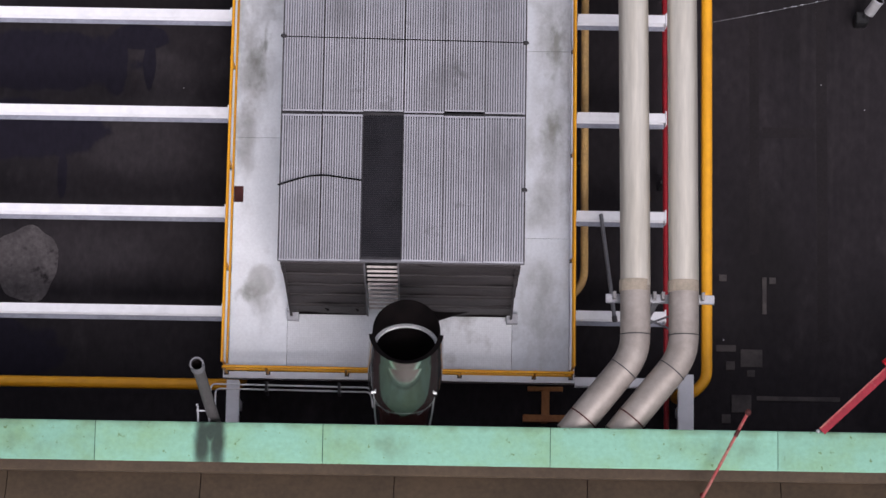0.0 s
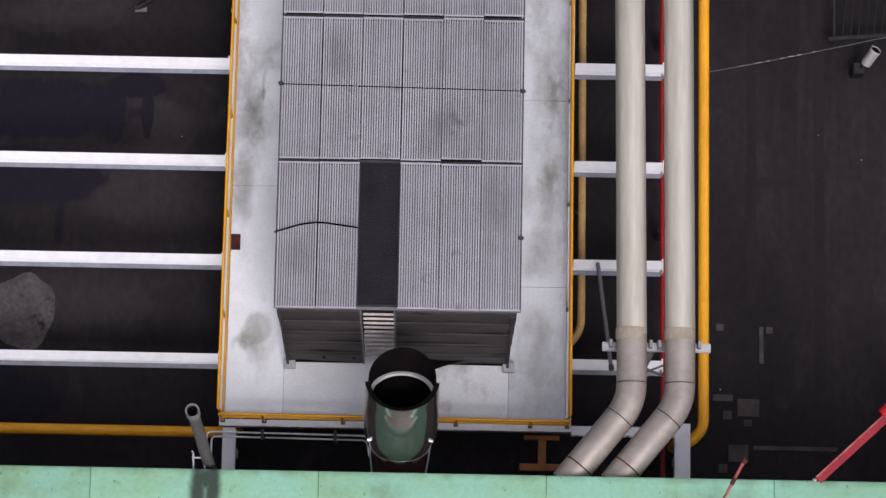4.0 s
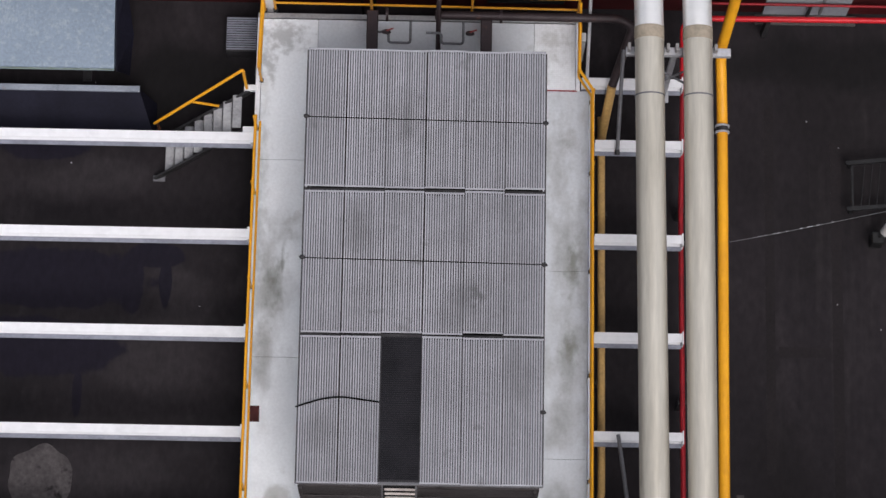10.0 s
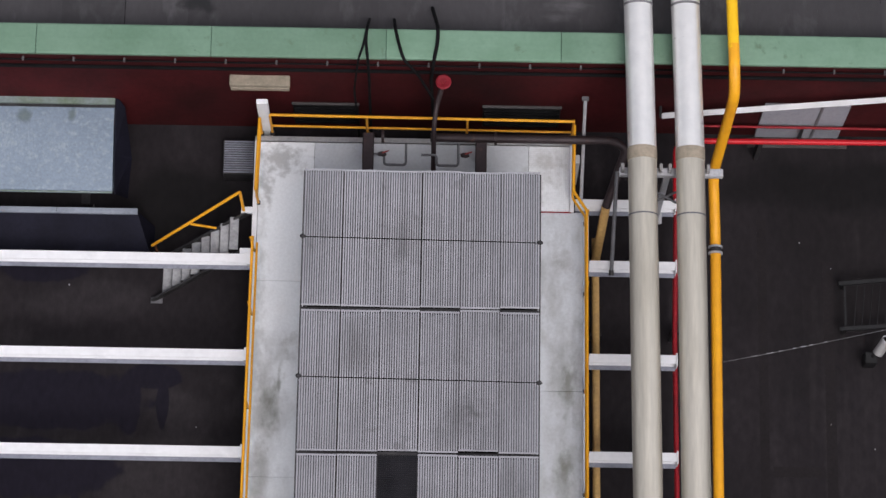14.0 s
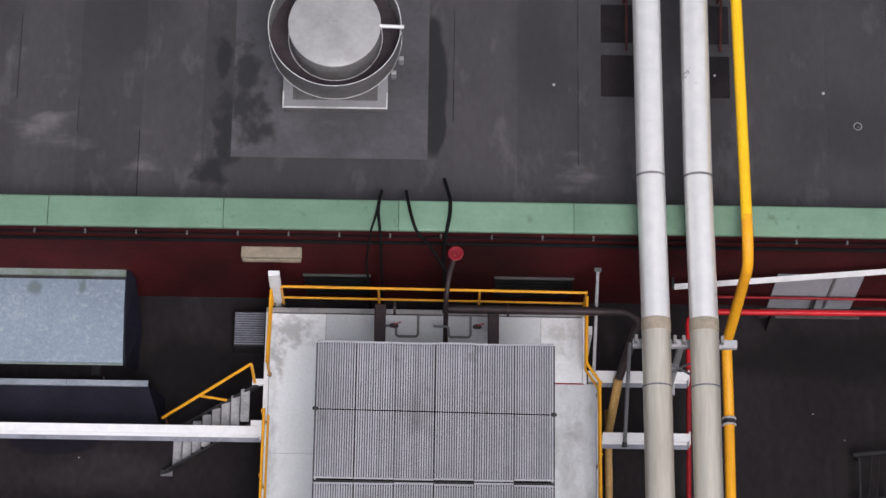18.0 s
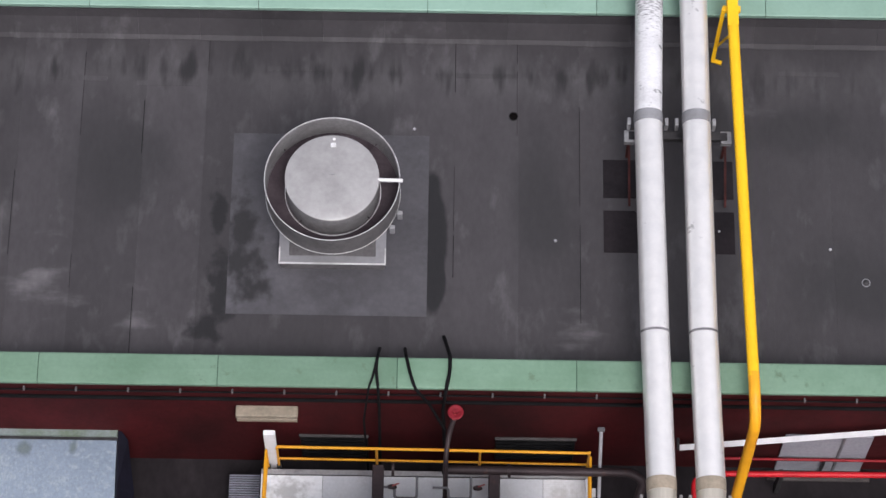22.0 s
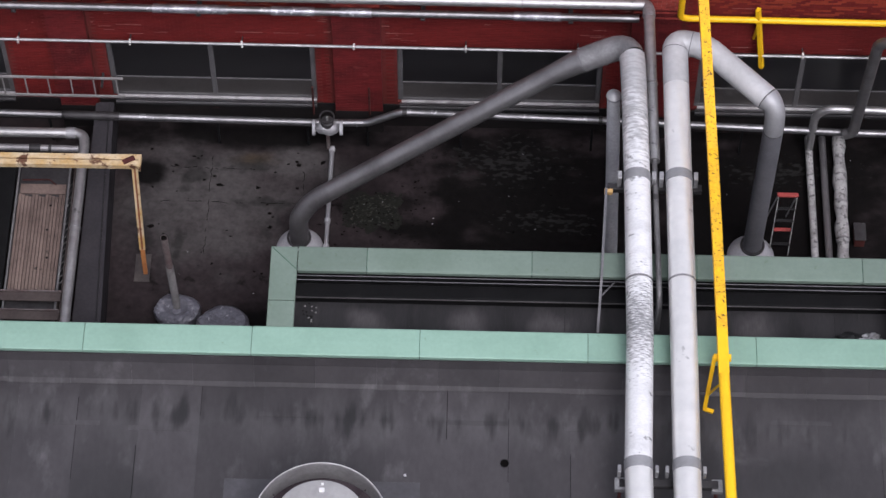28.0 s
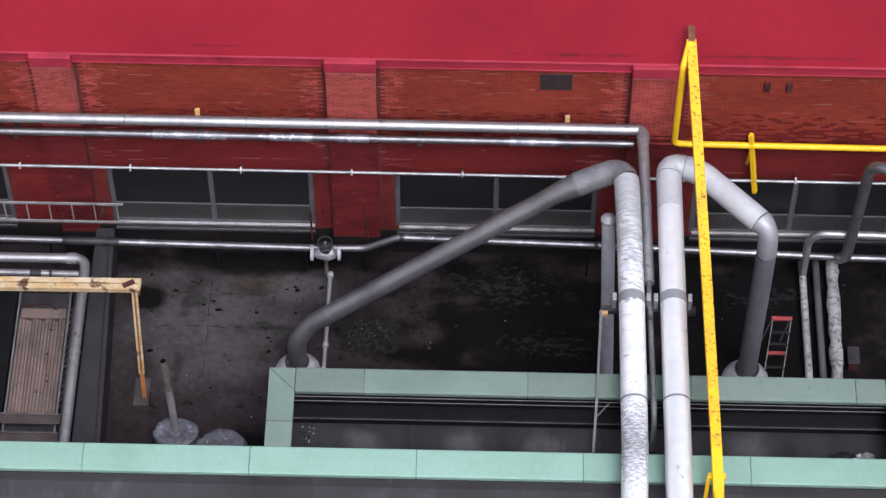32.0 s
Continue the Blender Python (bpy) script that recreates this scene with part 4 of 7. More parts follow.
part("cornice_edge", box(-40, WALL_Y - 0.14, 7.3, 40, WALL_Y + 0.4, 7.385, 0.015), RED_TRIM, wall_n, "crimson painted edge strip")
# Made-up room behind the panes; black stands for its darkness.
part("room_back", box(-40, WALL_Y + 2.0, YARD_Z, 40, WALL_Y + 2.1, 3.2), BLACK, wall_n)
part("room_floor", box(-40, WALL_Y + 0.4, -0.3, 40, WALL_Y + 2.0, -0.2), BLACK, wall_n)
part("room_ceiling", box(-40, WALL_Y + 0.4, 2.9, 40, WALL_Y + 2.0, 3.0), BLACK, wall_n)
red_roof = thing("roof_3", (0, 20, 7.4), "smooth crimson painted sheet roof", "roof", kind="structure")
for k in range(15):
    x = -33.75 + 4.5 * k
    bm = bmesh.new()
    c = [bm.verts.new(p) for p in ((x, WALL_Y - 0.1, 7.392), (x + 4.497, WALL_Y - 0.1, 7.392), (x + 4.497, 45, 8.35), (x, 45, 8.35), (x, WALL_Y - 0.1, 7.388), (x + 4.497, WALL_Y - 0.1, 7.388), (x + 4.497, 45, 8.25), (x, 45, 8.25))]
    for f in ((0, 1, 2, 3), (7, 6, 5, 4), (0, 4, 5, 1), (1, 5, 6, 2), (2, 6, 7, 3), (3, 7, 4, 0)):
        bm.faces.new([c[i] for i in f])
    part("roof_sheet", bm, RED_ROOF, red_roof)

window_n = 0
for x0, x1 in WINDOWS:
    window_n += 1
    w = thing("window_%d" % window_n, (x0, WALL_Y, WIN_Z[0]), "wide grey-framed factory window with dark panes", "window", kind="structure")
    z0, z1 = WIN_Z
    y0, y1 = WALL_Y + 0.06, WALL_Y + 0.14
    part("frame", box(x0, y0, z1 - 0.06, x1, y1, z1 - 0.002, 0.01), WINDOW_FRAME, w)
    part("frame", box(x0, y0, z0 + 0.002, x1, y1, z0 + 0.1, 0.01), WINDOW_FRAME, w)
    mid = (x0 + x1) / 2
    for a in (x0 + 0.002, mid - 0.07, x1 - 0.142):
        part("mullion", box(a, y0 - 0.01, z0 + 0.1, a + 0.14, y1 - 0.01, z1 - 0.1, 0.01), WINDOW_FRAME, w)
    for a, b in ((x0 + 0.142, mid - 0.07), (mid + 0.07, x1 - 0.142)):
        lower = part("lower_panel", box(a, y0 + 0.02, z0 + 0.1, b, y1 - 0.02, z0 + 0.78), LOWER_PANEL, w, "frosted grey lower panel")
        part("rail", box(a, y0, z0 + 0.78, b, y1 - 0.01, z0 + 0.83), WINDOW_FRAME, lower)
        part("pane", box(a, y0 + 0.03, z0 + 0.83, b, y1 - 0.03, z1 - 0.1), GLASS, w)
    part("sill", box(x0 + 0.1, WALL_Y - 0.02, z0 - 0.04, x1 - 0.02, WALL_Y + 0.055, z0 + 0.03, 0.008), SILL_METAL, w, "bright metal sill")
    for k, m in enumerate((DARK_STEEL, WINDOW_FRAME, BLACK)):
        part("sill_ledge", box(x0 + 0.05, WALL_Y - 0.07 - 0.03 * k, z0 - 0.1 - 0.06 * k, x1 - 0.02, WALL_Y - 0.012, z0 - 0.045 - 0.06 * k), m, w)
for a, b in ((-7.5, -6.4), (0.0, 0.5), (2.4, 3.6), (8.4, 9.5)):
    part("fitting", box(a, WALL_Y + 1.2, -0.2, b, WALL_Y + 1.5, 1.2, 0.03), FRAME_GREY, wall_n)

# steel plate on the brick wall, small boards
part("dark_plate", box(2.52, WALL_Y - 0.03, 6.15, 3.34, WALL_Y - 0.002, 6.78, 0.008), HEADER_BROWN, wall_n, "dark square steel plate")
for x in (8.15, 8.7):
    part("bracket", box(x, WALL_Y - 0.1, 6.3, x + 0.16, WALL_Y - 0.002, 6.62, 0.01), RUST_DARK, wall_n)

# ---------------------------------------------------------------- steel platform
platform = thing("steel_platform", (0, -14, 0), "galvanised steel platform deck with white edge beams", "platform")
plates = []
for xa, xb, cuts in ((-3.78, -2.5, (-20.55, -15.3, -10.7, -7.32)), (2.5, 3.78, (-20.55, -17.5, -13.2, -8.93)), (-2.5, 2.5, (-20.55, -18.6, -13.5, -9.2, -7.32))):
    for a, b in zip(cuts, cuts[1:]):
        plates.append((xa, a, xb, b))
plates.append((2.5, -8.93, 3.46, -7.32))
for xa, a, xb, b in plates:
    part("deck_plate", box(xa + 0.004, a + 0.004, DECK_Z - 0.05, xb - 0.004, b - 0.004, DECK_Z, 0.003), TREAD_PLATE if a > -8.95 or (xa == -2.5 and a < -20) else DECK if xa < -3 else DECK_GREY, platform)
for x0, y0, x1, y1 in ((-3.9, -20.6, -3.785, -7.3), (3.785, -20.6, 3.9, -8.95), (3.465, -8.93, 3.56, -7.3)):
    part("edge_beam", box(x0, y0, DECK_Z - 0.28, x1, y1, DECK_Z + 0.02, 0.006), WHITE, platform)
for y0, y1 in ((-20.75, -20.6), (-7.3, -7.18)):
    part("edge_beam", box(-3.9, y0, DECK_Z - 0.28, 3.9 if y0 < -15 else 3.56, y1, DECK_Z + 0.01, 0.006), WHITE if y0 < -15 else GALV, platform)
for x in (-3.6, 0, 3.6):
    for y in (-20.4, -16, -12, -7.6):
        part("column", box(x - 0.1, y - 0.1, 0, x + 0.1, y + 0.1, DECK_Z - 0.06), WHITE, platform)
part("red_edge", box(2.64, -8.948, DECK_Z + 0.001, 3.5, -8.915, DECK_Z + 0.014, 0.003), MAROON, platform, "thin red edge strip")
part("dark_patch", box(-3.77, -16.78, DECK_Z + 0.001, -3.56, -16.42, DECK_Z + 0.03, 0.004), RUST_DARK, platform, "small dark square cover")

# cross beams either side
for y in (-23.8 + 4.55, -17.0, -14.72, -12.46, -10.18):
    b = thing("steel_beam", (-10, y, DECK_Z), "white painted steel beam spanning to the platform", "beam", "cross beams")
    part("beam", h_section((-18, y, 1.76), (-3.92, y, 1.76), 0.2, 0.28), WHITE, b)
    part("lower_flange", box(-18, y - 0.2, 1.46, -3.92, y + 0.11, 1.479), FLANGE_GREY, b, "lower flange of the white beam, greyed for shade")
    for x in (-17.8, -12.5):
        part("column", box(x - 0.1, y - 0.1, 0, x + 0.1, y + 0.1, 1.46), WHITE, b)
    part("end_plate", box(-3.97, y - 0.15, 1.44, -3.905, y + 0.15, 1.78, 0.004), WHITE, b)
for y in (-19.22, -16.96, -14.7, -12.42, -10.2, -8.72):
    b = thing("steel_beam", (5, y, DECK_Z), "short white painted steel beam under the pipes", "beam", "cross beams")
    part("beam", h_section((3.92 if y < -9 else 3.6, y, 1.76), (5.9, y, 1.76), 0.2, 0.28), WHITE, b)
    part("lower_flange", box(3.92 if y < -9 else 3.6, y - 0.2, 1.46, 5.9, y + 0.11, 1.479), FLANGE_GREY, b, "lower flange of the white beam, greyed for shade")
    part("column", box(5.1, y - 0.1, 0, 5.3, y + 0.1, 1.46), WHITE, b)
    part("end_plate", box(5.905, y - 0.15, 1.44, 5.935, y + 0.15, 1.78, 0.004), WHITE, b)
b = thing("steel_beam", (5, -20.7, DECK_Z), "short white edge beam beside the building wall", "beam", "cross beams")
part("beam", h_section((3.92, -20.7, 1.64), (6.21, -20.7, 1.64), 0.2, 0.28), WHITE, b)
for x, w in ((-3.68, 0.28), (6.39, 0.34)):
    part("stub_beam", h_section((x, -22.27, 1.62), (x, -20.5 if x > 0 else -20.78, 1.62), w, 0.3), WHITE, b)
    part("column", box(x - 0.1, -21.3, 0, x + 0.1, -21.1, 1.31), WHITE, b)


def guard_rail(label, line, posts, top=2.75, mid=2.24, base=DECK_Z, inset=0.0):
    """Yellow tube guard rail along a line of (x, y)."""
    g = thing("guard_rail", (*line[0], base), label, "railing", "platform railings")
    part("top_rail", tube([(x, y, top) for x, y in line], 0.034, 0.05, 10), YELLOW, g, smooth=True)
    part("mid_rail", tube([(x + inset, y, mid) for x, y in line], 0.028, 0.05, 10), YELLOW, g, smooth=True)
    for x, y in posts:
        post = part("post", tube([(x, y, base - 0.1), (x, y, top)], 0.03, seg=8), YELLOW, g, smooth=True)
        part("base_plate", box(x - 0.05, y - 0.05, base - 0.12, x + 0.05, y + 0.05, base + 0.02, 0.004), DARK_STEEL, post, "dark base plate")
    return g


guard_rail("yellow tubular guard rail along the platform front", [(-3.82, -20.62), (3.82, -20.65)], [(x, -20.63) for x in (-3.82, -2.9, -1.15, 1.35, 3.0, 3.82)])
guard_rail("long yellow tubular guard rail beside the white beams", [(-3.85, -20.5), (-3.83, -15), (-3.8, -9.95)], [(-3.84, y) for y in (-20.5, -18.3, -16.0, -13.7, -11.5, -9.98)], inset=0.07)
guard_rail("yellow tubular guard rail by the stair head", [(-3.78, -8.85), (-3.74, -7.1)], [(-3.77, -8.82), (-3.74, -7.12)])
guard_rail("yellow tubular guard rail beside the pipes, kinked at one end", [(3.84, -20.5), (3.8, -9.2), (3.5, -8.75), (3.52, -7.15)], [(3.83, y) for y in (-20.5, -18, -15.6, -13.2, -10.9, -9.2)] + [(3.51, -7.2)])
guard_rail("yellow tubular guard rail along the platform back", [(3.5, -7.1), (-3.5, -7.06)], [(x, -7.08) for x in (3.5, 1.05, -1.27, -3.5)], top=2.86, mid=2.1)
for x, y, h in ((-3.64, -7.0, 3.6),):
    p = thing("white_post", (x, y, 0), "flat white steel post at the platform corner", "post")
    part("post", box(x - 0.13, y - 0.06, 0, x + 0.13, y + 0.06, h, 0.01), WHITE, p)
p = thing("thin_pole", (3.72, -8.72, 1.76), "thin pale pole with small cap leaning behind the railing", "pole")
part("pole", tube([(3.72, -8.72, 1.76), (3.74, -6.7, 3.2)], 0.04, seg=10), SHUTTER, p, smooth=True)
part("cap", box(3.66, -6.72, 3.18, 3.82, -6.62, 3.26, 0.01), FRAME_GREY, p)

# ---------------------------------------------------------------- stairs
stair = thing("steel_stair", (-5, -9.6, 0), "open steel stair with worn treads and yellow handrail", "stairs")
N = 8
for k in range(N):
    x, z, y = -6.05 + 0.233 * k, DECK_Z * (k + 1) / (N + 1), -10.6 + 0.1 * k
    tread = part("tread", box(x, y, z - 0.04, x + 0.2, y + 0.78, z, 0.006), STEP, stair)
    part("nosing", box(x - 0.012, y + 0.01, z - 0.045, x - 0.001, y + 0.77, z + 0.004), FRAME_GREY, tread)
for dy0, dy1 in ((-10.76, -9.93), (-9.85, -9.06)):
    part("stringer", bar((-6.28, dy0, 0.05), (-4.02, dy1, DECK_Z - 0.08), 0.05, 0.2), DARK_STEEL, stair)
part("foot_plate", box(-6.34, -10.82, 0, -6.06, -10.68, 0.03, 0.005), FRAME_GREY, stair)
for y in (-10.0, -9.0):
    part("landing_bracket", box(-4.16, y - 0.07, DECK_Z - 0.1, -3.88, y + 0.07, DECK_Z + 0.03, 0.006), WHITE, stair)
part("handrail", tube([(-6.27, -9.68, 0.95), (-4.14, -8.85, 2.6), (-4.1, -9.02, 1.72)], 0.036, 0.06, 10), YELLOW, stair, smooth=True)
part("lower_handrail", tube([(-5.35, -9.33, 1.6), (-4.76, -9.33, 1.3)], 0.03, seg=8), YELLOW, stair, smooth=True)
part("handrail_post", tube([(-6.2, -9.66, 0.0), (-6.2, -9.66, 0.97)], 0.03, seg=8), RUST, stair, smooth=True)

# ---------------------------------------------------------------- cooling tower
tower = thing("cooling_tower", (0, -14, DECK_Z), "large box cooling tower under pale slatted panels", "cooling tower")
TX0, TX1, TY0, TY1, TZ = -2.5, 2.62, -18.74, -9.33, 5.85
# Solid block in place of the hollow; its dark colour stands for shade.
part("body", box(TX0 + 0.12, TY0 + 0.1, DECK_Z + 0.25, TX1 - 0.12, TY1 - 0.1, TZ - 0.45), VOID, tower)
for x in (TX0 + 0.04, TX1 - 0.1):
    part("side_sheet", box(x, TY0 + 0.06, DECK_Z + 0.2, x + 0.06, TY1 - 0.02, TZ - 0.12, 0.01), LOUVRE, tower)
for k in range(7):
    x = TX0 + (TX1 - TX0) * k / 6
    part("bearer", box(x - 0.02, TY0 + 0.02, TZ - 0.16, x + 0.02, TY1 - 0.02, TZ - 0.078), DARK_STEEL, tower)
for y in (TY0 + 0.05, -15.6, -12.45, TY1 - 0.05):
    part("cross_bearer", box(TX0, y - 0.03, TZ - 0.2, TX1, y + 0.03, TZ - 0.079), DARK_STEEL, tower)
slat_me = {}
rng = random.Random(4)
rows_y = ((TY0, -15.62), (-15.55, -12.47), (-12.4, TY1))
slats_per = 16
pw = (TX1 - TX0) / 6
for r, (y0, y1) in enumerate(rows_y):
    for c in range(6):
        if (r, c) == (0, 2):
            continue
        x0 = TX0 + pw * c + 0.006
        dz, dy = rng.uniform(-0.015, 0.015), rng.uniform(-0.028, 0.015)
        panel = part("slat_panel", box(x0, y0 + dy, TZ - 0.045 + dz, x0 + pw - 0.012, y0 + dy + 0.032, TZ + 0.002 + dz, 0.004), SLAT, tower)
        part("end_bar", box(x0, y1 + dy - 0.032, TZ - 0.045 + dz, x0 + pw - 0.012, y1 + dy, TZ + 0.004 + dz, 0.004), SLAT, panel)
        part("fill_sheet", box(x0 + (0.01 if c in (1, 3) else -0.005), y0 + dy + 0.06, TZ - 0.075, x0 + pw - (0.022 if c in (0, 2) else 0.008), y1 + dy - 0.06, TZ - 0.052), FILL, panel, "grey fill pack under the slats")
        length = round(y1 - y0, 3)
        if length not in slat_me:
            me = bpy.data.meshes.new("slat")
            bm = box(-0.0135, 0.03, -0.035, 0.0135, length - 0.03, 0.012, 0.003)
            bm.to_mesh(me)
            bm.free()
            slat_me[length] = me
        for k in range(slats_per):
            skew = rng.uniform(-0.003, 0.003)
            ob = hang("slat", slat_me[length], SLAT, panel)
            ob.location = Vector((x0 + (k + 0.5) * (pw - 0.012) / slats_per, y0 + dy, TZ + dz))
            ob.rotation_euler = (0, 0, skew / 3)
# dark open bay with a fine grid
gx0, gx1, gy0, gy1 = TX0 + 2 * pw + 0.02, TX0 + 3 * pw - 0.02, rows_y[0][0], rows_y[0][1]
grid = part("dark_grid", box(gx0, gy0, TZ - 0.16, gx1, gy1, TZ - 0.13), GRID_DARK, tower, "dark exposed grid under a missing panel")
bm = bmesh.new()
for k in range(19):
    x = gx0 + (gx1 - gx0) * k / 18
    box(x - 0.006, gy0, TZ - 0.129, x + 0.006, gy1, TZ - 0.07, bm=bm)
for k in range(68):
    y = gy0 + (gy1 - gy0) * k / 67
    box(gx0, y - 0.005, TZ - 0.129, gx1, y + 0.005, TZ - 0.08, bm=bm)
tagged(part("grid_mesh", bm, GRID_DARK, grid), kind="stuff")
# front: stepped corrugated sheets that lean outward, with a pale louvre in the middle
for side, (xa, xb) in enumerate(((TX0 + 0.04, -0.72), (0.02, TX1 - 0.06))):
    for k in range(5):
        t0, t1 = k / 5, (k + 1) / 5
        za, zb = TZ - 0.15 - (TZ - 0.35 - DECK_Z) * t0, TZ - 0.15 - (TZ - 0.35 - DECK_Z) * t1
        ya, yb = TY0 - 0.02 - 0.5 * t0, TY0 - 0.02 - 0.5 * t1
        inset = 0.02 * k
        a, b = (xa + inset, xb) if side == 0 else (xa, xb - inset)
        bm = bmesh.new()
        ya = TY0 - 0.06 - 0.105 * k
        # Black strip painted in as the shadow below each sheet's lip.
        part("lap_gap", box(a + 0.01, ya - 0.1, zb - 0.03, b - 0.01, ya - 0.03, zb - 0.005), SOOT_AND_SHADE, tower)
        rows = []
        for j in range(15):
            u = j / 14
            x = a + (b - a) * u
            sag = 0.016 * math.sin(5.1 * u + 1.7 * k + 2.6 * side) + 0.009 * math.sin(13 * u + 2.9 * k)
            q = [(ya + 0.03, za), (ya, za), (ya - 0.022, za - 0.05), (ya - 0.064 + sag, zb + 0.07), (ya - 0.074 + sag, zb + 0.02), (ya - 0.06 + sag, zb), (ya - 0.03, zb)]
            rows.append([bm.verts.new((x, y, z)) for y, z in q])
        for e0, e1 in zip(rows, rows[1:]):
            for j in range(7):
                bm.faces.new((e0[j], e1[j], e1[(j + 1) % 7], e0[(j + 1) % 7]))
        bm.faces.new(rows[0][::-1])
        bm.faces.new(rows[-1])
        bmesh.ops.recalc_face_normals(bm, faces=bm.faces[:])
        part("front_sheet", bm, LOUVRE, tower)
for x in (-1.62, -0.96):
    part("clip", bar((x - 0.07, TY0 - 0.46, DECK_Z + 0.82), (x + 0.05, TY0 - 0.54, DECK_Z + 0.6), 0.045, 0.03), SOOT_AND_SHADE, tower)
bm = bmesh.new()
rag = [bm.verts.new(p) for p in ((0.6, TY0 - 0.47, DECK_Z + 0.75), (1.55, TY0 - 0.52, DECK_Z + 0.55), (1.2, TY0 - 0.6, DECK_Z + 0.4), (0.7, TY0 - 0.76, DECK_Z + 0.3))]
bm.faces.new(rag)
solid = bmesh.ops.extrude_face_region(bm, geom=bm.faces[:])
bmesh.ops.translate(bm, verts=[v for v in solid["geom"] if isinstance(v, bmesh.types.BMVert)], vec=(0, 0.01, -0.02))
bmesh.ops.recalc_face_normals(bm, faces=bm.faces[:])
part("torn_flap", bm, SOOT_AND_SHADE, tower, "torn black flap of lining")
for k in range(11):
    t = k / 11
    z, y = TZ - 0.3 - (TZ - 0.7 - DECK_Z) * t, TY0 - 0.08 - 0.45 * t
    part("louvre_blade", box(-0.66, y - 0.03, z - 0.04, -0.02, y + 0.02, z, 0.006), PALE_LOUVRE, tower)
for x in (-0.71, 0.0):
    part("louvre_frame", bar((x, TY0 - 0.05, TZ - 0.2), (x, TY0 - 0.58, DECK_Z + 0.2), 0.04, 0.06), FRAME_GREY, tower)
part("front_edge", box(TX0 - 0.02, TY0 - 0.03, TZ - 0.15, TX1 + 0.02, TY0 + 0.03, TZ - 0.05, 0.01), FRAME_GREY, tower)
for x in (TX0 + 0.1, TX1 - 0.15):
    part("foot", box(x - 0.1, TY0 - 0.72, DECK_Z, x + 0.16, TY0 - 0.5, DECK_Z + 0.22, 0.01), SHUTTER, tower)
    part("corner_post", bar((x, TY0 - 0.1, TZ - 0.2), (x, TY0 - 0.62, DECK_Z + 0.15), 0.05, 0.05), LOUVRE, tower)


def cable(label, points, r=0.018, material=None, category="cable", name="cable", at=None):
    c = thing(name, at or points[0], label, category)
    part("strand", tube(points, r, 0.15, 8), material or CABLE_BLACK, c, smooth=True)
    return c


cable("dark cable sagging over the slatted panels", [(TX0 - 0.05, -17.18, TZ + 0.03), (TX0 + 0.5, -17.0, TZ + 0.04), (-1.6, -16.95, TZ + 0.05), (gx0 - 0.02, -17.05, TZ + 0.035)])
for y, x0, x1 in ((-13.98, TX0, TX1), (-10.88, TX0, TX1)):
    cable("thin dark hold-down wire over the slatted panels", [(x0 - 0.05, y, TZ + 0.03), (0, y - 0.03, TZ + 0.035), (x1 + 0.05, y - 0.06, TZ + 0.03)], 0.009)
for x, y in ((TX0, -13.97), (TX1, -14.04), (TX0, -10.87), (TX1, -10.93), (TX1, -17.2)):
    c = thing("turnbuckle", (x, y, TZ), "small dark turnbuckle at the panel edge", "fitting", "wire fittings")
    part("body", lump((x, y, TZ + 0.03), (0.06, 0.05, 0.04), 2), DARK_STEEL, c)

# pipework at the tower's back
YELLOW_START, YELLOW_END = (4.29, -8.85, 1.9), (4.12, -9.78, 0.4)
hdr = thing("header_pipe", (0, -8.2, DECK_Z), "dark header pipe behind the cooling tower", "pipe")
part("header", tube([(0.2, -7.56, 2.9), (4.4, -7.56, 2.9), (4.7, -7.72, 2.8), YELLOW_START], 0.1, 0.22, 14), HEADER_BROWN, hdr, smooth=True)
part("faded_end", tube([YELLOW_START, YELLOW_END], 0.105, seg=14), OCHRE, hdr, "faded yellow painted end", True)
for x in (-1.22, 1.37):
    part("stand", box(x - 0.13, -9.2, 2.74, x + 0.13, -7.45, 2.88, 0.02), HEADER_BROWN, hdr)
    part("stand_leg", box(x - 0.08, -7.75, DECK_Z, x + 0.08, -7.6, 2.74), HEADER_BROWN, hdr)
    part("flange", tube([(x + 0.3, -7.56, 2.9), (x + 0.36, -7.56, 2.9)], 0.16, seg=16), HEADER_BROWN, hdr, smooth=True)
for dx, lab in ((-0.85, "dark bent conduit"), (0.35, "dark bent conduit loop")):
    part("thin_pipe", tube([(dx - 0.35, -7.95, 2.8), (dx, -7.95, 2.8), (dx, -8.2, 2.8), (dx + 0.5, -8.2, 2.8), (dx + 0.5, -7.7, 2.85)], 0.03, 0.08, 8), FRAME_GREY, hdr, lab, True)
for x in (-0.9, 1.0):
    v = part("small_valve", lump((x, -7.95, 2.82), (0.1, 0.06, 0.06), 7), HEADER_BROWN, hdr)
    part("valve_lever", bar((x, -7.95, 2.9), (x + 0.16, -7.9, 2.92), 0.03, 0.015), RED_FADED, v)
part("riser", tube([(0.28, -8.8, DECK_Z), (0.28, -7.4, 3.3), (0.34, -6.95, 3.5), (0.44, -6.68, 3.75)], 0.06, 0.2, 10), HEADER_BROWN, hdr, smooth=True)
w = part("valve_wheel", lathe([(0.05, 3.8), (0.12, 3.94), (0.17, 3.97), (0.18, 4.0), (0.15, 4.02), (0.06, 4.0), (0.05, 4.06)], (0.48, -6.6, 0), 24), BEAM_RED, hdr, "dull red valve hand wheel", True)
part("valve_stem", tube([(0.44, -6.68, 3.7), (0.48, -6.6, 4.05)], 0.05, seg=10), RED_FADED, w, smooth=True)
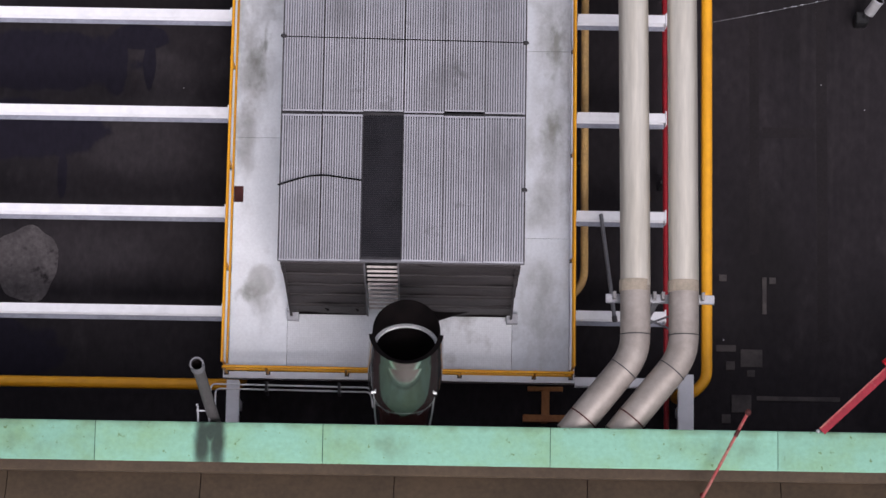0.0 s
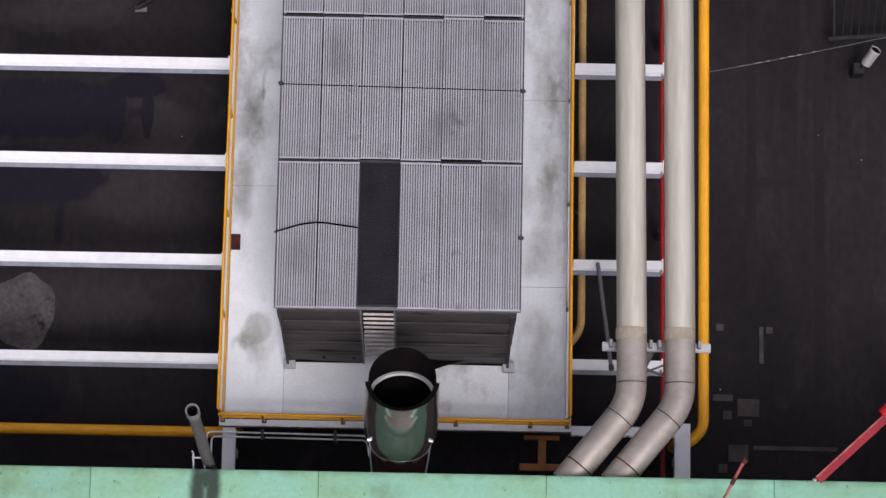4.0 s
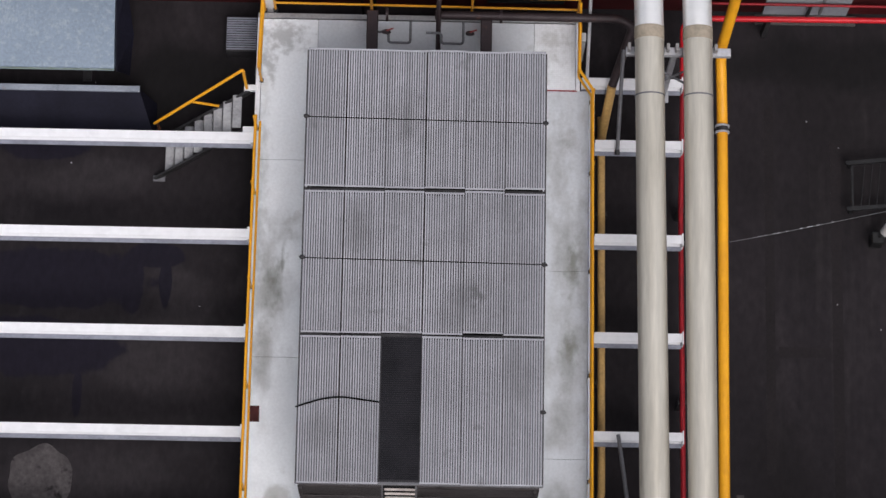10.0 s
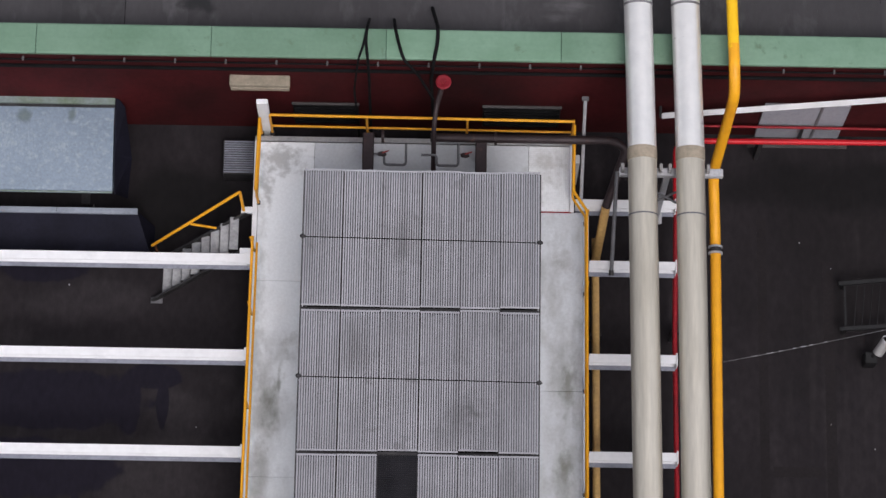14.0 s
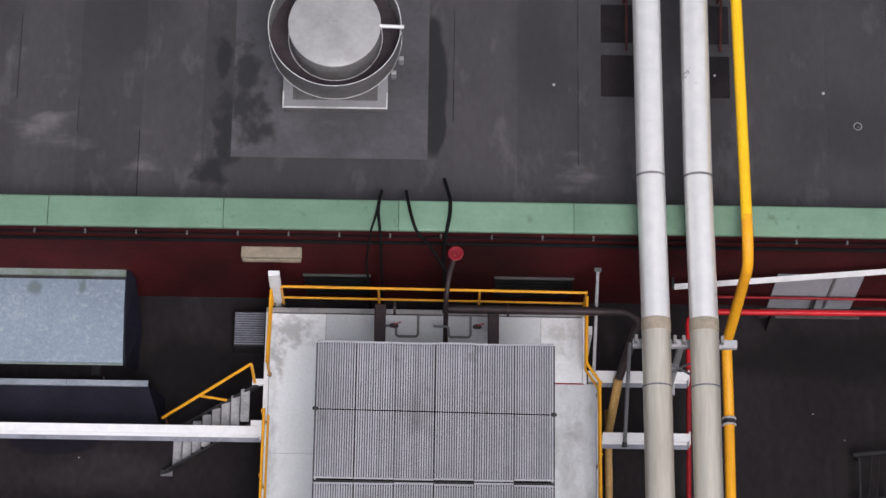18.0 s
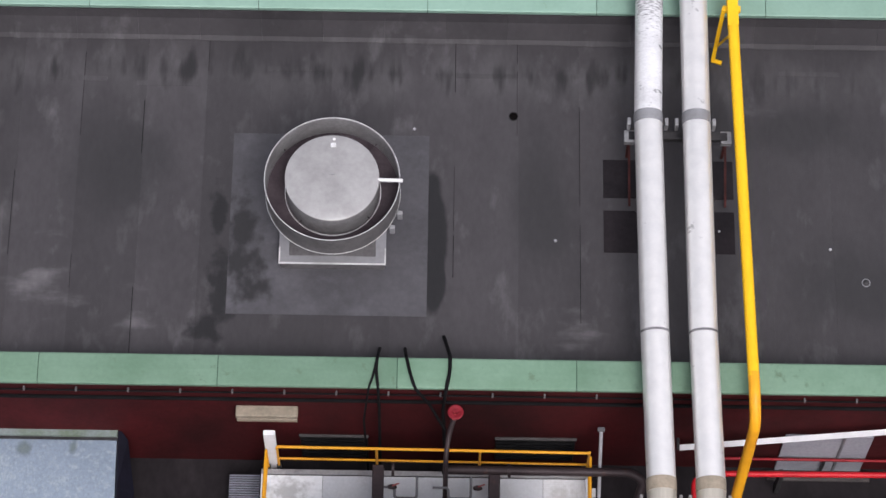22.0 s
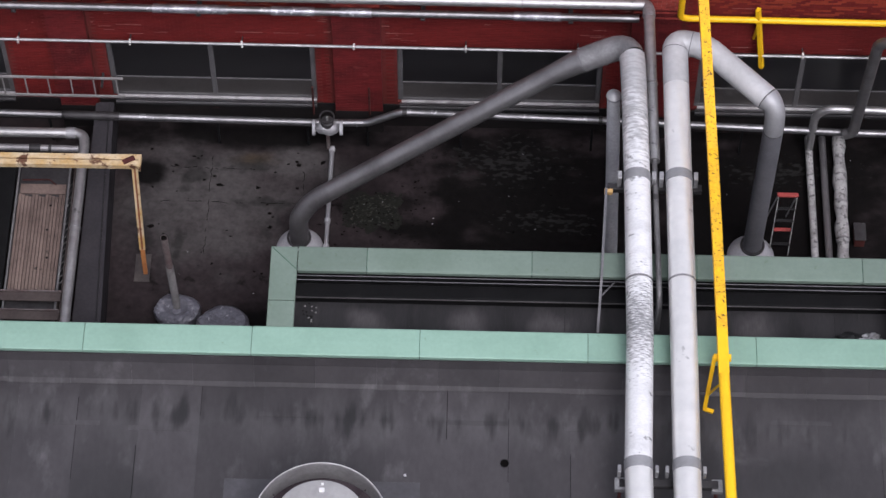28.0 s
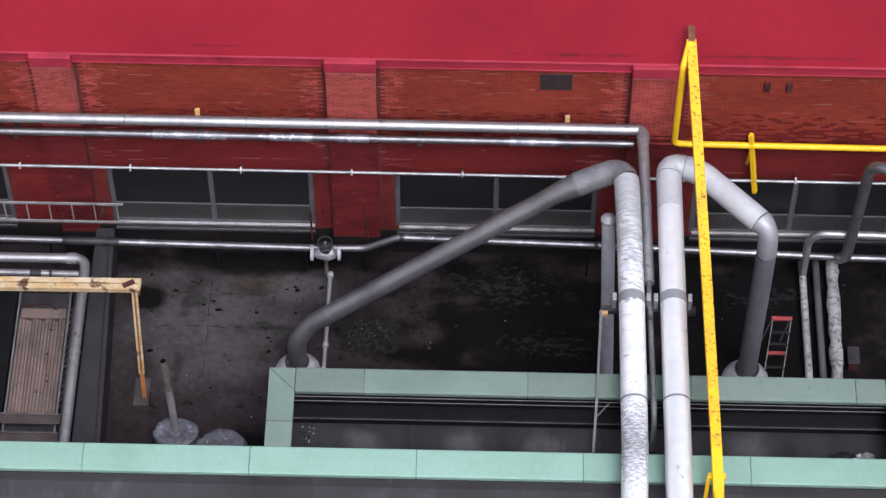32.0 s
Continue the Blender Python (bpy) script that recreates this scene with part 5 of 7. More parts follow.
for lab, pts, r in (("black hose looped over the green coping", [(-1.22, -5.2, 4.22), (-1.24, -5.78, 5.24), (-1.27, -6.1, 5.27), (-1.22, -6.5, 5.24), (-1.2, -6.62, 4.2), (-1.22, -6.7, 0.4)], 0.034),
                    ("thin black hose branching over the coping lip", [(-1.23, -5.3, 4.22), (-1.25, -5.8, 5.25), (-1.32, -6.24, 5.265), (-1.42, -6.52, 5.22), (-1.55, -6.66, 3.6), (-1.5, -6.75, 0.4)], 0.026),
                    ("black hose hanging from the coping to the valve", [(-0.66, -5.2, 4.22), (-0.62, -5.78, 5.24), (-0.53, -6.18, 5.27), (-0.42, -6.53, 5.22), (-0.1, -6.66, 4.6), (0.26, -6.85, 3.5)], 0.036),
                    ("short black hose curved over the coping", [(0.2, -4.9, 4.22), (0.34, -5.78, 5.24), (0.335, -6.15, 5.27), (0.26, -6.52, 5.22), (0.2, -6.64, 4.2), (0.3, -6.8, 0.4)], 0.042)):
    cable(lab, pts, r, name="hose", category="hose")


# ---------------------------------------------------------------- large insulated pipes
def long_pipe(label, r, runs, collars, group="insulated pipes"):
    """One insulated pipe: runs of (points, bend, material), collars of (from, to, metres, width, material)."""
    p = thing("insulated_pipe", runs[0][0][0], label, "pipe", group)
    for pts, bend, m in runs:
        radii = [max(0.25, r - 0.02 * k) for k in range(len(pts))] if m in (DARK_PIPE, MID_PIPE) else 0.25 if m is RISER else r
        part("run", tube(pts, radii, bend, 28), m, p, smooth=True)
    for a, b, at, width, m in collars:
        collar(p, a, b, at, r + 0.012, width, m)
    return p


A = [(3.6, -22.3, 5.6), (4.97, -20.6, 5.6), (4.85, -8.65, 5.6), (4.76, -5.2, 5.75), (4.7, -0.1, 5.8), (4.78, 3.3, 5.8), (4.78, 7.65, 5.6)]
B = [(4.6, -22.3, 5.6), (5.98, -20.6, 5.6), (5.9, -8.65, 5.6), (5.81, -5.2, 5.75), (5.78, -0.1, 5.8), (5.78, 3.32, 5.8), (5.78, 7.66, 5.6)]
SOUTH = [rounded([P[0], P[1], (P[1][0], P[1][1] + 1.45, 5.6), P[2]], 0.42) for P in (A, B)]
BEND_A = rounded([(4.74, 10.3, 5.6), (4.7, 11.62, 5.6), (3.3, 11.4, 5.0), (-3.28, 9.9, 0.78), (-3.65, 9.64, 0.35), (-3.67, 9.6, -0.95)], 0.75)
BEND_B = rounded([(5.77, 10.3, 5.6), (5.76, 11.7, 5.6), (6.5, 11.55, 5.6), (8.18, 9.85, 5.55), (8.2, 9.68, 5.0), (8.2, 9.66, -0.9)], 0.6)
for P, who in ((A, 0), (B, 1)):
    north = [P[4], P[5], P[6]]
    if who == 0:
        tail = [(north + BEND_A[:3], 0.0, CLADDING_WORN), (BEND_A[2:11], 0.0, ELBOW_GREY), (BEND_A[10:], 0.0, DARK_PIPE)]
    else:
        tail = [(north + [(5.77, 10.31, 5.6)], 0.0, CLADDING_BRIGHT), (BEND_B[:16], 0.0, ELBOW_PALE), (BEND_B[15:29], 0.0, MID_PIPE), (BEND_B[28:], 0.0, RISER)]
    cols = [(P[1], P[2], 1.45, 0.24, TAN_BAND), (P[1], P[2], 11.8, 0.28, TAN_BAND), (P[2], P[3], 3.3, 0.05, SILVER), (P[3], P[4], 5.0, 0.26, MID_PIPE), (P[5], P[6], 1.35, 0.05, SILVER), (P[5], P[6], 4.3, 0.26, MID_PIPE), (P[1], P[2], 10.4, 0.03, FRAME_GREY), (P[1], P[2], 0.42, 0.02, DARK_STEEL), (P[1], P[0], 0.4, 0.022, DARK_STEEL), (P[1], P[0], 1.72, 0.03, RUST_DARK)]
    long_one = long_pipe("wide insulated pipe, dull beige then flaking silver cladding" if who == 0 else "wide insulated pipe, dull beige then bright silver cladding", 0.315,
              [(SOUTH[who][:9], 0.0, CLADDING_DIRTY), (SOUTH[who][8:], 0.0, CLADDING_BEIGE), ([P[2], P[3], P[4]], 0.0, CLADDING_BRIGHT)] + tail, cols)
    bend = BEND_A if who == 0 else BEND_B
    ends = ((2, 0.318, DARK_STEEL), (10, 0.322, FRAME_GREY)) if who == 0 else ((1, 0.318, FRAME_GREY), (8, 0.318, FRAME_GREY), (15, 0.318, DARK_STEEL), (28, 0.254, DARK_STEEL))
    for k, rr, m in ends:
        collar(long_one, bend[k], bend[k + 1], 0.0, rr, 0.018, m, "seam")
for x, y, z in ((-3.67, 9.6, YARD_Z), (8.2, 9.66, YARD_Z)):
    f = thing("pipe_flange", (x, y, z), "pale conical flashing round a pipe at the yard floor", "flashing", "pipe flashings")
    part("cone", lathe([(0.62, z), (0.6, z + 0.06), (0.36, z + 0.45), (0.3, z + 0.5)], (x, y, 0), 32), SHUTTER, f, smooth=True)
    part("ring", shell(0.26, 0.32, z + 0.5, z + 0.56, (x, y, 0), 32), DARK_STEEL, f)


def pipe_stand(y, z, x0, x1, foot, label, material, legs, group="pipe supports", red=False):
    s = thing("pipe_support", ((x0 + x1) / 2, y, foot), label, "support", group)
    part("cross_beam", box(x0, y - 0.09, z - 0.16, x1, y + 0.09, z, 0.008), material, s)
    for x in legs:
        leg = part("leg", box(x - 0.06, y - 0.06, foot, x + 0.06, y + 0.06, z - 0.16), material, s)
        part("foot_plate", box(x - 0.14, y - 0.14, foot, x + 0.14, y + 0.14, foot + 0.025, 0.004), material, leg)
    return s


for y in (-19.35, -9.05):
    s = pipe_stand(y, 5.2, 4.38, 6.66, 1.76 if y < -15 else 1.76, "pale steel pipe support frame on the cross beams", SHUTTER, (5.45,))
    for c in ((4.97, 5.99) if y < -15 else (4.86, 5.9)):
        for dx in (-0.42, 0.42):
            part("clamp_lug", box(c + dx - 0.035, y - 0.04, 5.2, c + dx + 0.035, y + 0.12, 5.42, 0.008), FLANGE, s)
    for a, b in (((4.9, y - 0.25, 5.02), (5.95, y - 0.6, 4.4)), ((5.95, y - 0.25, 5.02), (4.9, y - 0.6, 4.4))):
        part("brace", bar(a, b, 0.04, 0.04), FRAME_GREY, s)
s = pipe_stand(-0.35, 5.3, 4.3, 6.52, ROOF_Z + 0.03, "dark steel pipe support with rusty legs on roof pads", DARK_STEEL, ())
for x in (4.32, 6.5):
    part("leg", bar((x, -0.35, ROOF_Z + 0.03), (x, -0.35, 5.2), 0.06, 0.06), RUST_DARK, s)
    part("bracket", box(x - 0.12, -0.5, 5.08, x + 0.12, -0.2, 5.24, 0.01), GALV, s)
    part("strut", bar((x + 0.05, -1.6, ROOF_Z + 0.03), (x, -0.4, 5.0), 0.05, 0.05), RUST_DARK, s)
for c in (4.71, 5.78):
    for dx in (-0.42, 0.42):
        part("clamp_lug", box(c + dx - 0.04, -0.24, 5.3, c + dx + 0.04, -0.06, 5.6, 0.01), GALV, s)
for x0, x1 in ((3.78, 4.56), (6.28, 6.75)):
    for y0, y1 in ((-1.4, -0.44), (-2.76, -1.72)):
        p = thing("roof_pad", (x0, y0, ROOF_Z), "square black rubber pad on the roof", "pad", "roof pads")
        part("mat", box(x0, y0, ROOF_Z + 0.0095, x1, y1, ROOF_Z + 0.028, 0.004), PAD, p)
s = pipe_stand(7.62, 5.24, 4.1, 6.35, YARD_Z, "tall grey steel pipe gantry in the yard", DARK_STEEL, (5.28,))
for c in (4.78, 5.78):
    for dx in (-0.41, 0.41):
        part("clamp_lug", box(c + dx - 0.05, 7.6, 5.24, c + dx + 0.05, 7.82, 5.62, 0.008), GALV, s)
part("yellow_end", box(4.02, 7.45, 5.1, 4.22, 7.56, 5.24, 0.01), OCHRE, s)

# yellow gas line
gas = thing("gas_pipe", (6.9, -14, 0), "yellow painted gas pipe that rises over the roofs", "pipe")
part("west_run", tube([(-16, -20.84, 1.2), (-4.0, -20.84, 1.2), (-3.62, -20.8, 1.1), (-3.6, -20.6, 0.0)], 0.125, 0.3, 18), YELLOW, gas, smooth=True)
part("low_run", tube([(6.3, -20.86, 0.1), (6.32, -20.86, 1.1), (6.6, -20.86, 1.2), (6.89, -20.55, 1.2), (6.89, -9.3, 1.2), (6.78, -8.0, 2.0), (6.94, -7.25, 5.2), (6.9, -6.8, 5.62), (6.885, -6.2, 5.645)], 0.125, 0.3, 18), YELLOW, gas, smooth=True)
part("high_run", tube([(6.885, -6.3, 5.64), (6.67, 2.16, 5.86)], 0.125, seg=18), YELLOW_BRIGHT, gas, smooth=True)
part("flaking_run", bar((6.67, 2.16, 5.85), (6.655, 3.3, 5.9), 0.24, 0.2), YELLOW_BRIGHT, gas)
part("flaking_run", bar((6.655, 3.3, 5.9), (6.54, 8.09, 6.2), 0.24, 0.2), YELLOW_FLAKED, gas)
part("flaking_run", bar((6.54, 8.09, 6.2), (6.23, 13.99, 7.7), 0.24, 0.2), YELLOW_FLAKED, gas, "yellow beam with black flaked spots")
part("rusty_end", box(6.15, 13.9, 7.6, 6.33, 14.4, 7.82, 0.02), RUST, gas)
part("drop_pipe", tube([(6.2, 13.95, 7.72), (6.04, 13.36, 7.45), (6.03, 13.38, 4.32), (6.25, 13.42, 4.22), (16, 13.4, 4.16)], 0.085, 0.12, 12), YELLOW_BRIGHT, gas, smooth=True)
union = part("union", tube([(6.89, -9.72, 1.2), (6.89, -9.56, 1.2)], 0.14, seg=18), DARK_STEEL, gas, "pipe union with pale flange rings", True)
for y in (-9.73, -9.58):
    part("flange_ring", tube([(6.89, y, 1.2), (6.89, y + 0.04, 1.2)], 0.17, seg=18), SHUTTER, union, smooth=True)
part("wall_bracket", bar((7.98, 13.45, 4.62), (8.28, 13.3, 2.35), 0.13, 0.1), YELLOW_BRIGHT, gas)
part("wall_bracket_arm", bar((8.0, 13.58, 3.2), (8.06, 13.36, 4.3), 0.06, 0.06), YELLOW_BRIGHT, gas)
bracket = part("coping_bracket", bar((6.37, 2.18, 4.2), (6.48, 2.66, 5.78), 0.09, 0.07), YELLOW_BRIGHT, gas)
part("bracket_foot", bar((6.34, 2.18, 4.18), (6.57, 2.1, 4.18), 0.09, 0.06), YELLOW_BRIGHT, bracket)
part("bracket_brace", bar((6.40, 2.34, 4.5), (6.6, 2.1, 5.5), 0.05, 0.05), YELLOW_BRIGHT, bracket)
part("bracket_saddle", box(6.46, 2.6, 5.66, 6.86, 2.74, 5.8, 0.01), YELLOW_BRIGHT, gas)

low = thing("yellow_pipe", (4.15, -14, 0.5), "faded yellow pipe low under the cross beams", "pipe")
part("run", tube([(4.13, -9.2, 0.5), (4.17, -18.3, 0.5), (3.5, -19.0, 0.5), (2.0, -19.1, 0.5)], 0.09, 0.3, 14), OCHRE, low, smooth=True)
for y in (-11.5, -15.5):
    part("cradle", box(4.02, y - 0.05, 0, 4.28, y + 0.05, 0.42), DARK_STEEL, low)
red = thing("red_pipe", (5.97, -14, 0.9), "bright red fire main along the wall and yard", "pipe")
# Maroon here stands for shade on the main's red paint.
part("yard_run", tube([(6.02, -22.2, 0.9), (5.95, -11.7, 0.9), (5.99, -8.2, 1.08)], 0.06, 0.15, 12), MAROON, red, "red run, darkened to maroon for shade", True)
part("run", tube([(5.99, -8.3, 1.08), (5.99, -7.1, 1.15), (6.3, -6.95, 1.2), (16, -6.88, 1.2)], 0.07, 0.15, 12), RED_PAINT, red, smooth=True)
for y in (-20.5, -16, -11.5):
    part("cradle", box(5.88, y - 0.05, 0, 6.1, y + 0.05, 0.85), DARK_STEEL, red)
for x in (8.0, 12.0):
    part("cradle", box(x - 0.05, -7.0, 0, x + 0.05, -6.8, 1.14), DARK_STEEL, red)
red2 = thing("thin_red_pipe", (9, -6.5, 0.9), "thin dark red pipe along the wall", "pipe")
part("run", tube([(6.3, -6.5, 1.0), (16, -6.52, 1.0)], 0.035, seg=10), MAROON, red2, smooth=True)
part("cradle", box(9, -6.53, 0, 9.06, -6.47, 0.97), DARK_STEEL, red2)
for pts, lab in ((((4.46, -16.95, 1.85), (4.75, -19.3, 2.2)), "loose grey rod leaning on the cross beams"), (((4.5, -8.2, 2.6), (4.42, -10.35, 1.85)), "grey conduit leaning beside the pipes")):
    r = thing("conduit", pts[0], lab, "conduit", "loose conduits")
    part("rod", tube(pts, 0.045, seg=10), FRAME_GREY, r, smooth=True)
    part("rod_end", tube([pts[1], Vector(pts[1]) + (Vector(pts[1]) - Vector(pts[0])).normalized() * 0.12], 0.06, seg=10), DARK_STEEL, r, smooth=True)
r = thing("orange_bracket", (3.3, -21.2, 0.6), "faded orange steel bracket at the wall foot", "bracket")
part("web", box(3.22, -21.4, 0.45, 3.4, -20.75, 0.6, 0.01), ORANGE_OLD, r)
part("plate", box(2.8, -21.5, 0.4, 3.76, -21.34, 0.62, 0.01), ORANGE_OLD, r)
part("stem", box(3.24, -21.48, 0, 3.38, -21.36, 0.42), ORANGE_OLD, r)
part("flange", box(2.9, -20.8, 0.5, 3.7, -20.7, 0.6, 0.01), ORANGE_OLD, r)

# ---------------------------------------------------------------- exhaust ducts by the first building
duct = thing("exhaust_duct", (0.2, -21.4, 5), "polished steel exhaust duct with a sooty open mouth", "duct")
AX = Vector((0.02, 0.68, 0.733)).normalized()
UX = Vector((1, 0, 0))
NX = AX.cross(UX).normalized()
NX = NX if NX.y < 0 else -NX
DB = Vector((0.2, -20.42, 5.85)) - AX * 2.75
SECTIONS = ((0.55, 0.545), (0.75, 0.55), (0.95, 0.575), (1.15, 0.63), (1.35, 0.7), (1.5, 0.745), (1.65, 0.772), (1.85, 0.782), (2.1, 0.785), (2.35, 0.785), (2.6, 0.775))


def duct_ring(bm, s, r, extra=0.0, seg=48):
    """A ring across the duct; extra lengthens its far side."""
    out = []
    for j in range(seg):
        a = 2 * math.pi * j / seg
        d = NX * math.cos(a) + UX * math.sin(a)
        out.append(bm.verts.new(DB + AX * (s + extra * (1 - math.cos(a)) / 2) + d * r))
    return out


def duct_skin(name, rings, material, label="", flip=False, span=range(48)):
    bm = bmesh.new()
    made = [duct_ring(bm, *r) for r in rings]
    for a, b in zip(made, made[1:]):
        for j in span:
            q = (a[j], a[(j + 1) % 48], b[(j + 1) % 48], b[j])
            bm.faces.new(q[::-1] if flip else q)
    bmesh.ops.delete(bm, geom=[v for v in bm.verts if not v.link_faces], context="VERTS")
    return part(name, bm, material, duct, label, True)


duct_skin("neck", ((0.0, 0.54), (0.54, 0.54)), SHUTTER, "pale dull neck")
duct_skin("bell", SECTIONS, STAINLESS, "polished flared bell")
FAR, NEAR = range(11, 37), [j for j in range(48) if j < 11 or j > 36]
duct_skin("duct_mouth", ((2.6, 0.775), (2.75, 0.72), (2.78, 0.7, 0.5)), SOOT_AND_SHADE, "soot-blackened hood", span=FAR)
duct_skin("front_lip", ((2.6, 0.775), (2.7, 0.778), (2.78, 0.78, 0.5)), STAINLESS, span=NEAR)
duct_skin("lip_edge", ((2.78, 0.78, 0.5), (2.78, 0.67, 0.5)), SOOT_AND_SHADE, span=NEAR)
duct_skin("sooty_lining", ((1.0, 0.45), (2.0, 0.63), (2.6, 0.68), (2.78, 0.675, 0.5)), SOOT_AND_SHADE, "black sooty lining", True)
duct_skin("mouth_edge", ((2.78, 0.675, 0.5), (2.78, 0.69, 0.5)), SOOT_AND_SHADE)
bm = bmesh.new()
bm.faces.new(duct_ring(bm, 1.02, 0.46))
part("duct_back", bm, SOOT_AND_SHADE, duct)
duct_skin("inner_ring", ((2.6, 0.675), (2.6, 0.61), (2.66, 0.61), (2.66, 0.675)), RIM, "pale ring inside the mouth")
for s0, r0 in ((0.55, 0.545), (1.35, 0.7)):
    duct_skin("seam_band", ((s0 - 0.01, r0 - 0.004), (s0 - 0.008, r0 + 0.005), (s0 + 0.008, r0 + 0.005), (s0 + 0.01, r0 - 0.004)), STAINLESS)
for sx in (-1, 1):
    x = 0.17 + sx * 0.63
    part("clamp_rod", tube([(x, -21.45, 5.35), (x * 0.97, -21.75, 5.0), (x * 0.85, -22.26, 4.75)], 0.02, 0.1, 8), GALV, duct)
    for dz in (0.0, 0.13):
        part("bolt", tube([(x - 0.05, -21.45, 5.3 + dz), (x + 0.05, -21.45, 5.3 + dz)], 0.028, seg=8), RIM, duct)
vp = thing("vent_pipe", (-3.8, -22, 5), "grey vent pipe leaning out from the parapet", "pipe")
part("pipe", tube([(-3.7, -22.3, 4.9), (-3.74, -22.1, 5.7), (-3.97, -21.2, 7.55)], 0.12, 0.2, 20, hollow=True), PANEL_GREY, vp, smooth=True)
part("lip", tube([(-3.955, -21.26, 7.43), (-3.973, -21.19, 7.57)], 0.145, seg=20, hollow=True), FRAME_GREY, vp, smooth=True)
bm = tube([(-3.74, -22.1, 5.7), (-3.97, -21.2, 7.55)], 0.11, seg=20, hollow=True)
bmesh.ops.reverse_faces(bm, faces=bm.faces[:])
part("dark_bore", bm, SOOT_AND_SHADE, vp, smooth=True)
part("bore_stop", lathe([(0.1, 6.95), (0.1, 7.0)], (-3.9, -21.47, 0), 16), SOOT_AND_SHADE, vp)
part("rim", shell(0.11, 0.145, 0, 0.02, (-3.973, -21.19, 7.56), 20), FRAME_GREY, vp)
for dx in (-0.35, -0.12):
    part("bracket_rod", tube([(-3.7 + dx, -22.28, 5.9), (-3.72 + dx, -21.85, 5.9), (-3.72 + dx, -21.85, 6.15)], 0.02, 0.05, 8), SHUTTER, vp)
part("bracket_bar", bar((-4.1, -21.95, 5.9), (-3.72, -21.95, 5.9), 0.03, 0.03), SHUTTER, vp)
cond = thing("conduit_pair", (-2, -20.95, 2.2), "pair of thin pale conduits along the platform front", "conduit")
for k, z in ((0, 2.2), (1, 2.12)):
    part("tube", tube([(-4.12 + 0.1 * k, -22.27, z), (-4.12 + 0.1 * k, -20.95 - 0.09 * k, z), (-0.6, -20.98 - 0.09 * k, z), (-0.55, -21.4, z - 0.1)], 0.02, 0.12, 8), RIM, cond, smooth=True)
for x in (-2.9, -1.3):
    part("hanger", box(x - 0.03, -21.12, 1.62, x + 0.03, -20.88, 2.28, 0.005), DARK_STEEL, cond)
pole = thing("red_pole", (6.8, -22.7, 6.1), "slim rusty red pole leaning over the coping", "pole")
part("pole", tube([(6.27, -23.65, 6.45), (7.17, -21.92, 6.8)], 0.032, seg=10), POLE_RED, pole, smooth=True)
part("joint", tube([(6.93, -22.38, 6.7), (7.0, -22.25, 6.73)], 0.045, seg=10), RUST_DARK, pole, smooth=True)
part("tip", lump((7.18, -21.9, 6.81), (0.06, 0.07, 0.06), 4), RUST_DARK, pole)
part("stand", bar((6.35, -23.5, 5.3), (6.35, -23.5, 6.5), 0.05, 0.05), MAROON, pole)
beam = thing("red_beam", (9.5, -21.5, 6.3), "worn crimson box beam with a round flange beyond the parapet", "beam")
part("chord", bar((8.76, -22.2, 6.2), (12.5, -18.7, 6.9), 0.17, 0.12), BEAM_RED, beam)
part("angle", bar((8.72, -22.14, 6.27), (12.46, -18.64, 6.97), 0.035, 0.03), POLE_RED, beam)
part("round_flange", tube([(10.1, -20.92, 6.45), (10.28, -20.76, 6.49)], 0.21, seg=24), RED_PAINT, beam, "bright red round flange", True)
part("end_bolt", lump((8.68, -22.2, 6.24), (0.05, 0.04, 0.05), 3), GALV, beam)
part("wall_plate", box(8.5, -22.275, 5.9, 8.9, -22.2, 6.06, 0.01), RED_FADED, beam)
part("column", box(12.4, -18.85, 0, 12.6, -18.6, 6.78), RED_FADED, beam)

# ---------------------------------------------------------------- tank, hopper and wall items
tank = thing("metal_tank", (-10, -7.4, 0), "blue-grey metal tank with curved top and mossy lip", "tank")
prof = [(-8.05, 0.0), (-8.05, 1.15), (-8.51, 1.24), (-8.47, 1.33), (-8.2, 1.43), (-7.6, 1.57), (-7.0, 1.7), (-6.5, 1.72), (-6.48, 0)]
bm = bmesh.new()
ends = [[bm.verts.new((x, y, z)) for y, z in prof] for x in (-15, -7.22)]
for k in range(len(prof)):
    bm.faces.new((ends[0][k], ends[1][k], ends[1][(k + 1) % len(prof)], ends[0][(k + 1) % len(prof)]))
bm.faces.new(ends[0][::-1])
bm.faces.new(ends[1])
bmesh.ops.recalc_face_normals(bm, faces=bm.faces[:])
part("shell", bm, TANK_BLUE, tank, smooth=True)
part("lip", box(-15, -6.5, 1.74, -7.2, -6.3, 1.86, 0.01), TANK_LIP, tank, "mossy green-grey lip")
part("bottom_bead", tube([(-15, -8.5, 1.3), (-7.22, -8.5, 1.3)], 0.022, seg=8), TANK_LIP, tank, smooth=True)
part("lip_gap", box(-15, -6.56, 1.7, -7.19, -6.5, 1.76), DARK_STEEL, tank)
bm = bmesh.new()
c = [bm.verts.new(p) for p in ((-7.17, -6.3, 1.84), (-6.98, -6.5, 1.6), (-6.85, -7.5, 0.9), (-6.98, -8.3, 0.2), (-7.17, -8.5, 1.2), (-7.17, -7.6, 1.56))]
bm.faces.new(c)
res = bmesh.ops.extrude_face_region(bm, geom=bm.faces[:])
for e in res["geom"]:
    if isinstance(e, bmesh.types.BMVert):
        e.co.x -= 0.02
bmesh.ops.recalc_face_normals(bm, faces=bm.faces[:])
part("end_flap", bm, NAVY_SHEET, tank, "dark end flap")
for x in (-14, -11, -8):
    part("foot", box(x - 0.1, -8.4, -0.0, x + 0.1, -6.6, 0.06), DARK_STEEL, tank)
